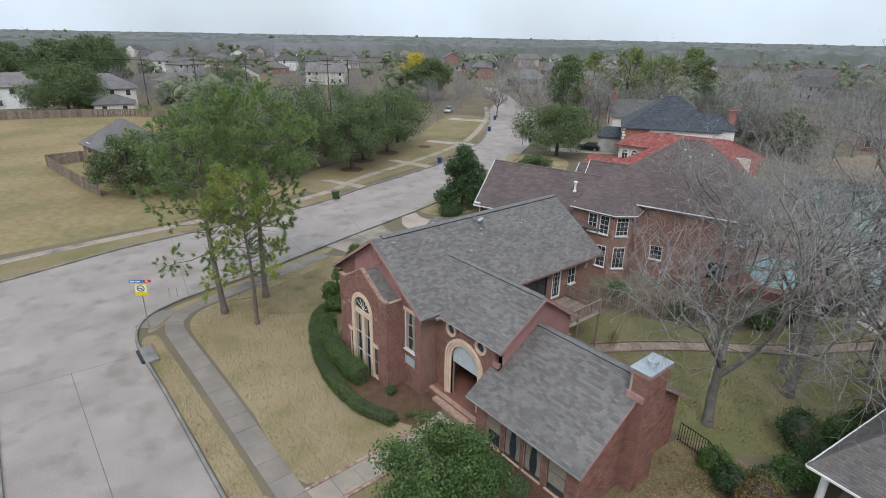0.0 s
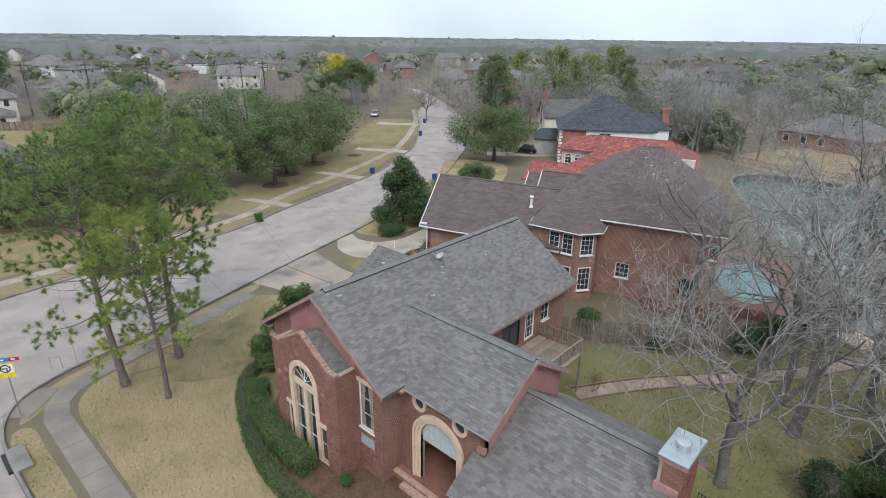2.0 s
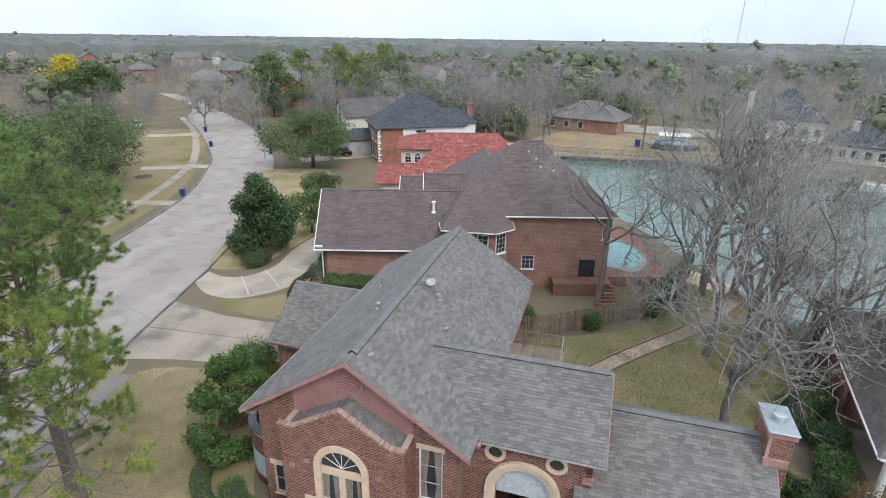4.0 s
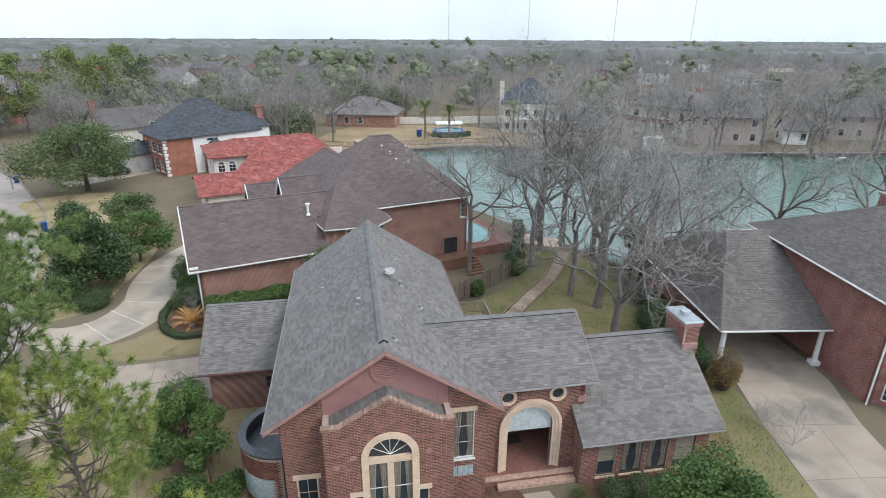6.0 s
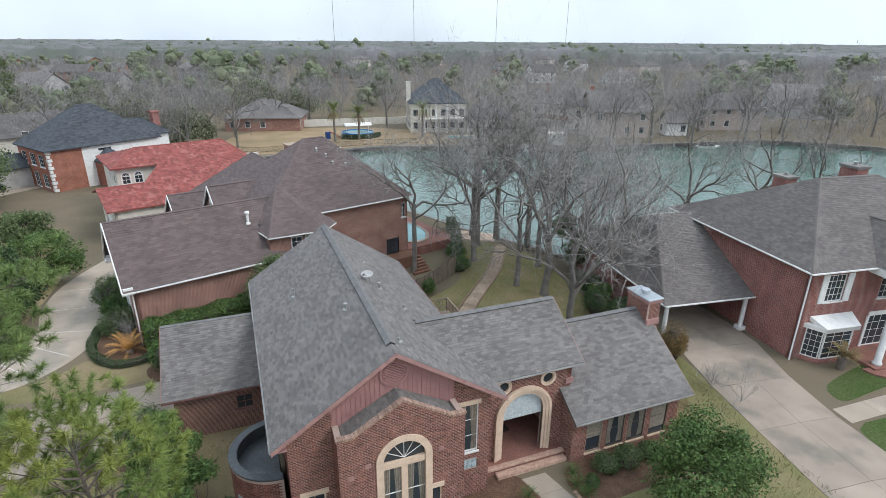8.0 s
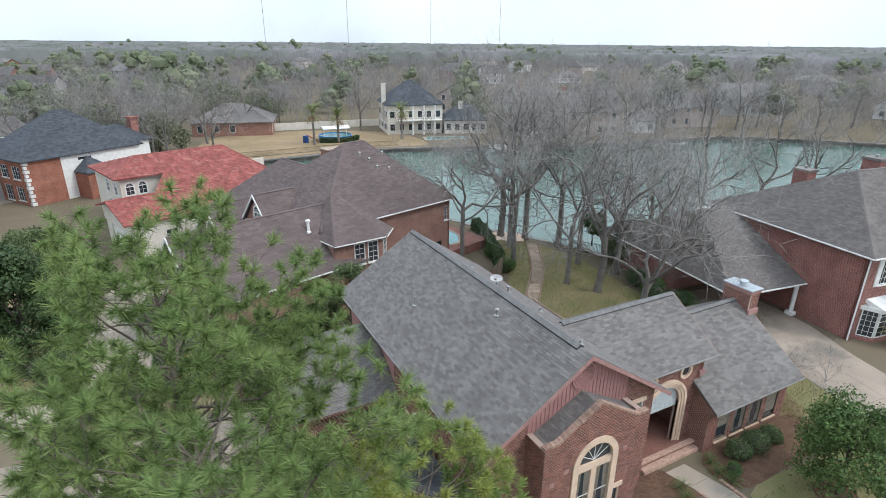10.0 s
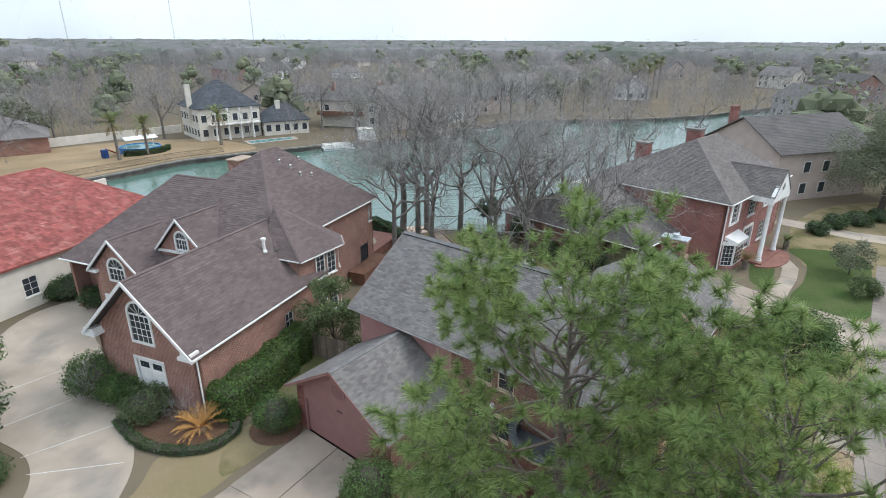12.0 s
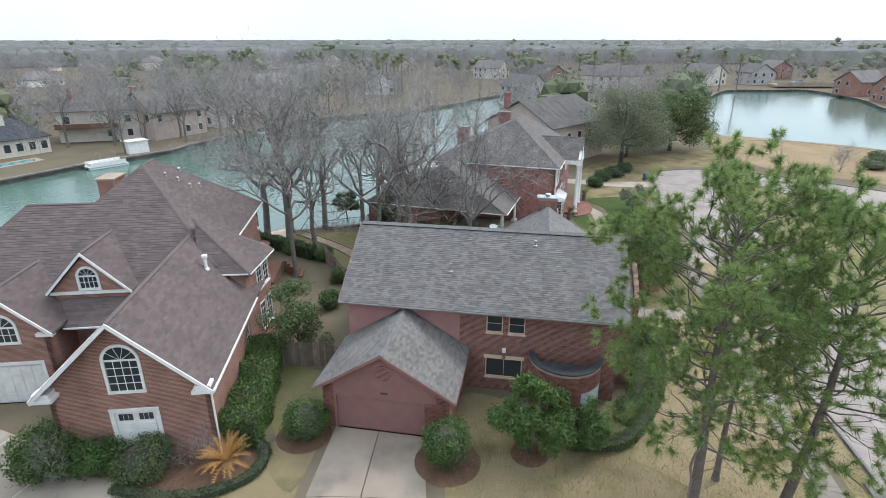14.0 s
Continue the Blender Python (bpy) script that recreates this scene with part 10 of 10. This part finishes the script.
def car(x, y, rot, paint, label):
    t = thing("car", label, "car", x, y, 0, rot)
    sec = [(-2.25, 0.35, 0.62, 0.78), (-2.15, 0.25, 0.85, 0.86), (-1.2, 0.22, 0.95, 0.9), (-0.75, 0.22, 1.0, 0.9), (0.9, 0.22, 1.02, 0.9), (1.9, 0.24, 1.0, 0.88), (2.25, 0.35, 0.8, 0.8)]
    v = []
    for px, z0, z1, hw in sec:
        v += [(px, -hw, z0), (px, -hw, z1 - 0.12), (px, -hw * 0.9, z1), (px, hw * 0.9, z1), (px, hw, z1 - 0.12), (px, hw, z0)]
    n = len(sec)
    f = [(i * 6 + j, i * 6 + (j + 1) % 6, i * 6 + 6 + (j + 1) % 6, i * 6 + 6 + j) for i in range(n - 1) for j in range(6)] + [tuple(range(5, -1, -1)), tuple(range((n - 1) * 6, n * 6))]
    part("body", Mesh().add(v, f), paint, t)
    cab = [(-0.9, 0.98, 0.84), (-0.35, 1.5, 0.66), (1.3, 1.52, 0.66), (1.95, 1.0, 0.82)]
    v = [(px, s * hw, z) for px, z, hw in cab for s in (-1, 1)]
    part("cabin_glass", Mesh().add(v, [(0, 1, 3, 2), (4, 5, 7, 6), (0, 2, 4, 6), (1, 7, 5, 3)]), M["glass"], t)
    part("roof_panel", Mesh().box(-0.36, 1.32, -0.67, 0.67, 1.5, 1.55, bevel=0.02), paint, t)
    for wx in (-1.4, 1.4):
        for s in (-1, 1):
            w = part("wheel", Mesh().lathe([(0.2, -0.1), (0.33, -0.09), (0.33, 0.09), (0.2, 0.1)], 16, Matrix.Translation((wx, s * 0.82, 0.33)) @ pose(0, 0, 0, 90)), M["rubber"], t)
            part("rim", Mesh().lathe([(0.2, -0.105), (0.2, 0.105)], 12, Matrix.Translation((wx, s * 0.82, 0.33)) @ pose(0, 0, 0, 90)), M["metal_dull"], w)
    for s in (-0.6, 0.6):
        part("headlight", Mesh().box(-2.27, -2.16, s - 0.16, s + 0.16, 0.62, 0.74), M["white"], t)
        part("tail_light", Mesh().box(2.2, 2.27, s - 0.14, s + 0.14, 0.66, 0.8), M["red_sign"], t)
    return t


car(-37.6, 73.2, 20, M["car_paint"], "black car parked in a driveway under trees")
car(-95, 85.5, 130, M["car_silver"], "silver car parked in a driveway")
slabs("driveway_far", "pale driveway beside the live oak", "driveway", [((-41, 66), (-43.5, 69), (-33, 78), (-30.5, 75))], M["concrete"], z=0.03)

sign = thing("street_sign", "street name plates over a yellow no-left-turn sign on a post", "sign", -14.3, -10.35, 0, 58)
sign.scale = (1.25, 1.25, 1.15)
part("post", Mesh().rod((0, 0, -0.1), (0, 0, 3.35), 0.03), M["metal_dull"], sign)
part("name_plate", Mesh().box(-0.55, 0.2, -0.03, -0.015, 3.12, 3.3).box(-0.55, 0.2, -0.012, 0.0, 3.12, 3.3), M["blue_sign"], sign, "blue street name plate with pale bars")
part("name_plate", Mesh().box(0.2, 0.6, -0.03, 0.0, 3.12, 3.3), M["red_sign"], sign, "red end of the street name plate")
for x0, x1 in ((-0.5, -0.28), (-0.24, 0.02), (0.3, 0.45)):
    part("bar", Mesh().box(x0, x1, -0.036, -0.031, 3.17, 3.25), M["white"], sign)
plate = part("sign_plate", Mesh().box(-0.34, 0.34, -0.03, -0.01, 2.25, 3.0), M["yellow_sign"], sign, "yellow plate with white square")
part("white_square", Mesh().box(-0.3, 0.3, -0.04, -0.031, 2.5, 2.97), M["white"], plate)
part("ring", Mesh().lathe([(0.16, 0), (0.16, 0.012), (0.21, 0.012), (0.21, 0)], 24, Matrix.Translation((0, -0.041, 2.74)) @ pose(0, 0, 0, 90), cap=False), M["black_paint"], plate)
part("arrow", Mesh().box(-0.1, 0.08, -0.05, -0.042, 2.72, 2.77).box(0.03, 0.08, -0.05, -0.042, 2.6, 2.74).add([(-0.15, -0.05, 2.745), (-0.08, -0.05, 2.69), (-0.08, -0.05, 2.8)], [(0, 1, 2)]), M["black_paint"], plate)
marker = thing("marker_post", "thin white utility marker post", "post", -19.0, -4.0, 0)
part("post", Mesh().rod((0, 0, 0), (0, 0, 1.1), 0.05), M["white"], marker)
stand = thing("sign_frame", "small metal sign frame in the verge", "sign frame", -18.2, -7.6, 0, 60)
for x in (-0.3, 0.3):
    part("leg", Mesh().rod((x, 0, 0), (x, 0, 0.9), 0.02), M["metal_dull"], stand)
part("bar", Mesh().rod((-0.3, 0, 0.9), (0.3, 0, 0.9), 0.02), M["metal_dull"], stand)
lamp_post = thing("street_lamp", "thin grey street lamp on a tall pole", "street lamp", -48.4, 66.0, 0)
part("pole", Mesh().rod((0, 0, 0), (0, 0, 8.5), 0.1, 0.06), M["metal_dull"], lamp_post)
part("arm", Mesh().rod((0, 0, 8.4), (-1.6, -0.8, 8.8), 0.04), M["metal_dull"], lamp_post)
part("head", Mesh().box(-2.1, -1.5, -1.05, -0.75, 8.75, 8.9, bevel=0.03), M["metal_dull"], lamp_post)


# fences
def board_fence(name, pts, h, label, gap=0.15, board_w=0.13, mat=None, rails=True):
    """Upright boards on rails and posts; each board a piece."""
    t = thing(name, label, "fence")
    me = Mesh().box(-board_w / 2, board_w / 2, -0.012, 0.012, 0.04, h).data_box() if False else Mesh().box(-board_w / 2, board_w / 2, -0.012, 0.012, 0.04, h)
    first = None
    for a, b in zip(pts, pts[1:]):
        d = math.hypot(b[0] - a[0], b[1] - a[1])
        ang = math.degrees(math.atan2(b[1] - a[1], b[0] - a[0]))
        n = int(d / gap)
        for i in range(n):
            x, y = a[0] + (b[0] - a[0]) * (i + 0.5) / n, a[1] + (b[1] - a[1]) * (i + 0.5) / n
            if first is None:
                first = part("board", me, mat or M["wood_fence"], t)
                ob = first
            else:
                ob = new("board", first.data)
                ob.parent = t
            ob.matrix_basis = pose(x, y, random.uniform(-0.03, 0.02), 0, 0, ang + random.uniform(-2, 2))
        for z in (0.4, h - 0.35):
            part("rail", Mesh().box(0, d, 0.015, 0.055, z, z + 0.09, pose(a[0], a[1], 0, 0, 0, ang)), mat or M["wood_fence"], t)
        for i in range(int(d / 2.4) + 1):
            part("post", Mesh().box(i * 2.4 - 0.05, i * 2.4 + 0.05, 0.02, 0.12, 0, h + 0.03, pose(a[0], a[1], 0, 0, 0, ang)), mat or M["wood_fence"], t)
    return t


board_fence("timber_fence", [(2.0, 17.9), (6.0, 19.9), (10.6, 23.3), (13.0, 25.2)], 1.75, "weathered brown timber fence with gaps between boards", 0.19, 0.12)
board_fence("timber_fence", [(-4.6, 22.6), (-3.9, 18.6), (-4.4, 16.9)], 1.8, "weathered brown timber fence between the houses", 0.145)
board_fence("garden_fence", [(-78.5, -10.5), (-60, -8.2), (-54.5, -7)], 1.8, "dark weathered fence round a field-side garden", 0.3, 0.28)
board_fence("garden_fence", [(-78.5, -10.5), (-80, 3)], 1.8, "dark weathered fence round a field-side garden", 0.3, 0.28)
board_fence("field_fence", [(-141, -60), (-141.5, -20), (-136, 2), (-130, 14), (-118, 20)], 1.9, "long grey board fence along the field", 0.55, 0.52)


def iron_fence(pts, h, label):
    t = thing("iron_fence", label, "fence")
    bar = Mesh().box(-0.012, 0.012, -0.012, 0.012, 0.0, h)
    first = None
    for a, b in zip(pts, pts[1:]):
        d = math.hypot(b[0] - a[0], b[1] - a[1])
        ang = math.degrees(math.atan2(b[1] - a[1], b[0] - a[0]))
        n = int(d / 0.14)
        for i in range(n + 1):
            x, y = a[0] + (b[0] - a[0]) * i / n, a[1] + (b[1] - a[1]) * i / n
            if first is None:
                first = part("bar", bar, M["black_metal"], t)
                ob = first
            else:
                ob = new("bar", first.data)
                ob.parent = t
            ob.matrix_basis = pose(x, y, 0, 0, 0, ang)
        for z in (0.15, h - 0.1):
            part("rail", Mesh().box(0, d, -0.018, 0.018, z, z + 0.035, pose(a[0], a[1], 0, 0, 0, ang)), M["black_metal"], t)
    return t


iron_fence([(16.2, 9.0), (17.8, 8.8), (19.4, 7.6)], 1.3, "black iron fence beside the chimney wing")
iron_fence([(21.6, 28.6), (24.2, 24.6), (28.0, 24.4)], 1.3, "black iron fence at the lake shore")
iron_fence([(-9, 95), (0, 91), (12, 91.4), (22, 92.4), (31, 91)], 1.1, "low dark fence along the far shore")

# brick-edged garden path, landing at the lake
gp = curve_pts([(7.6, 13.2), (9.4, 16.0), (11.4, 18.6), (14.2, 21.8), (16.6, 24.6), (18.8, 28.0), (20.6, 31.0)], 6)
gl = resample(gp, 0.7)
path = slabs("garden_path_back", "stone-flagged garden path winding down to the lake", "path", band_quads(beside(gl, 0.5), beside(gl, -0.5)), M["stone_path"], z=0.03)
for i, w in enumerate((0.6, -0.6)):
    strip("edging_%d" % (i + 1), beside(gp, w), -0.05, 0.05, 0, 0.12, M["edging"], "low brown brick edging of the garden path", "edging")
tagged(Mesh().prism([(15.6, 34.2), (19.8, 31.4), (21.4, 33.2), (17.2, 36.6)], -1.2, 0.14).object("landing", M["stone"]), "pale stone landing at the lake edge", "landing", kind="structure")

# mulch rings
for x, y, r in ((-57.5, 39.5, 2.2), (-54.3, 32.4, 2.0), (-49.4, 27.3, 1.9), (-58.2, 48.8, 1.3), (12.5, -4.4, 1.0), (-9.8, 5.1, 1.0), (-10.5, 17.2, 1.5), (-11.1, 9.2, 1.75)):
    t = thing("mulch_ring", "ring of dark brown bark mulch round a plant", "mulch", x, y, 0, group="mulch rings")
    part("mulch_bed", Mesh().lathe([(r, 0.0), (r * 0.95, 0.05), (r * 0.3, 0.07), (0.02, 0.07)], 26), M["mulch"], t)

# across the lake: play things, pools, boats
pl = thing("garden_pool", "round blue garden pool under a white canopy", "pool", 21.5, 103.8, 0)
part("basin", Mesh().lathe([(3.6, 0), (3.6, 1.1), (3.4, 1.1), (3.4, 0.9)], 24, cap=False), M["blue_sign"], pl)
part("pool_water", Mesh().lathe([(3.4, 0.85), (3.4, 0.95)], 24), M["pool_blue"], pl)
for sx in (-2.5, 2.5):
    part("post", Mesh().rod((sx, 0, 0), (sx, 0, 2.6), 0.06), M["white"], pl)
part("canopy", Mesh().slab([(-3, -1.4, 2.5), (3, -1.4, 2.5), (3, 0, 3.0), (-3, 0, 3.0)], 0.06).slab([(-3, 1.4, 2.5), (3, 1.4, 2.5), (3, 0, 3.0), (-3, 0, 3.0)], 0.06), M["white"], pl)
hedge("pool_hedge", [(17.5, 101.2), (20, 99.9), (23.5, 100.0), (26, 102.0)], 0.9, 0.8, 501, "dark clipped hedge before the garden pool", M["leaf_dark"], 120, 0.12)
slide = thing("play_slide", "red and blue plastic play slide", "play slide", 15.0, 102.5, 0, 20)
part("chute", Mesh().slab([(0, -0.3, 1.6), (0, 0.3, 1.6), (2.6, 0.3, 0.2), (2.6, -0.3, 0.2)], 0.12), M["red_cloth"], slide)
part("tower", Mesh().box(-0.8, 0, -0.5, 0.5, 0, 1.5, bevel=0.05), M["blue_plastic"], slide)
tagged(Mesh().prism([(38.5, 94.0), (49, 91.8), (50.5, 95.0), (40, 98.5)], -0.05, 0.12).object("pool_terrace", M["concrete"]), "pale terrace round a lakeside pool", "terrace", kind="structure")
tagged(Mesh().prism([(39.5, 94.8), (48.5, 92.8), (49.2, 94.6), (40.4, 97.2)], 0.12, 0.135).object("pool_surface", M["pool_blue"]), "turquoise lakeside swimming pool", "pool", kind="structure")
boat = thing("pontoon_boat", "white pontoon boat moored at the bulkhead", "boat", 50.0, 80.3, WATER_Z, -28)
for s in (-0.9, 0.9):
    part("pontoon", Mesh().rod((-3.2, s, 0.1), (3.2, s, 0.1), 0.32, 0.32, 10), M["metal"], boat)
part("deck", Mesh().box(-3.2, 3.0, -1.25, 1.25, 0.4, 0.55), M["white"], boat)
for y0 in (-1.25, 1.2):
    part("side_panel", Mesh().box(-3.0, 2.8, y0, y0 + 0.05, 0.55, 1.2), M["white"], boat)
part("seat", Mesh().box(-2.8, -1.6, -1.0, 1.0, 0.55, 1.0, bevel=0.05), M["offwhite"], boat)
for x in (-1.5, 1.0):
    part("canopy_bow", Mesh().rod((x, -1.2, 1.2), (x + 0.5, -1.0, 2.5), 0.03).rod((x, 1.2, 1.2), (x + 0.5, 1.0, 2.5), 0.03).rod((x + 0.5, -1.0, 2.5), (x + 0.5, 1.0, 2.5), 0.03), M["metal_dull"], boat)
box = thing("boat_house", "small white shed at the water", "shed", 58.5, 80.8, 0, -28)
part("wall", Mesh().box(-1.8, 1.8, -1.3, 1.3, 0, 2.2), M["white"], box)
part("roof", Mesh().box(-2.0, 2.0, -1.5, 1.5, 2.2, 2.35, bevel=0.04), M["offwhite"], box)
skiff = thing("motor_boat", "small white motor boat with a dark cover", "boat", 89.5, 70.3, WATER_Z, -25)
part("hull", Mesh().add([(-2.4, -0.8, 0.5), (1.5, -0.8, 0.5), (2.6, 0, 0.6), (1.5, 0.8, 0.5), (-2.4, 0.8, 0.5), (-2.2, -0.5, -0.1), (1.2, -0.5, -0.1), (1.2, 0.5, -0.1), (-2.2, 0.5, -0.1)],
                        [(0, 1, 2, 3, 4), (0, 5, 6, 1), (1, 6, 2), (2, 6, 7), (2, 7, 3), (3, 7, 8, 4), (4, 8, 5, 0)]), M["white"], skiff)
part("cover", Mesh().add([(-2.2, -0.75, 0.52), (1.2, -0.75, 0.52), (1.2, 0.75, 0.52), (-2.2, 0.75, 0.52), (-1.8, 0, 1.3), (0.6, 0, 1.2)], [(0, 1, 5, 4), (2, 3, 4, 5), (1, 2, 5), (3, 0, 4)]), M["black_paint"], skiff)
bridge = thing("bridge", "low grey road bridge over the pond inlet", "bridge", 241, -107, 0, -80, kind="structure")
part("deck", Mesh().box(-14, 14, -4, 4, 0.8, 1.4), M["concrete"], bridge)
for s in (-4, 3.8):
    part("parapet", Mesh().box(-14, 14, s, s + 0.2, 1.4, 2.3), M["concrete"], bridge)
car(243, -105, -80, M["car_silver"], "pale car crossing the bridge").matrix_world = pose(243, -105, 1.4, 0, 0, -80)
wall_far = thing("garden_wall", "long pale garden wall beyond the lake", "wall", 22, 121, 0, -4, kind="structure")
part("wall", Mesh().box(-16, 16, -0.12, 0.12, 0, 1.7), M["offwhite"], wall_far)
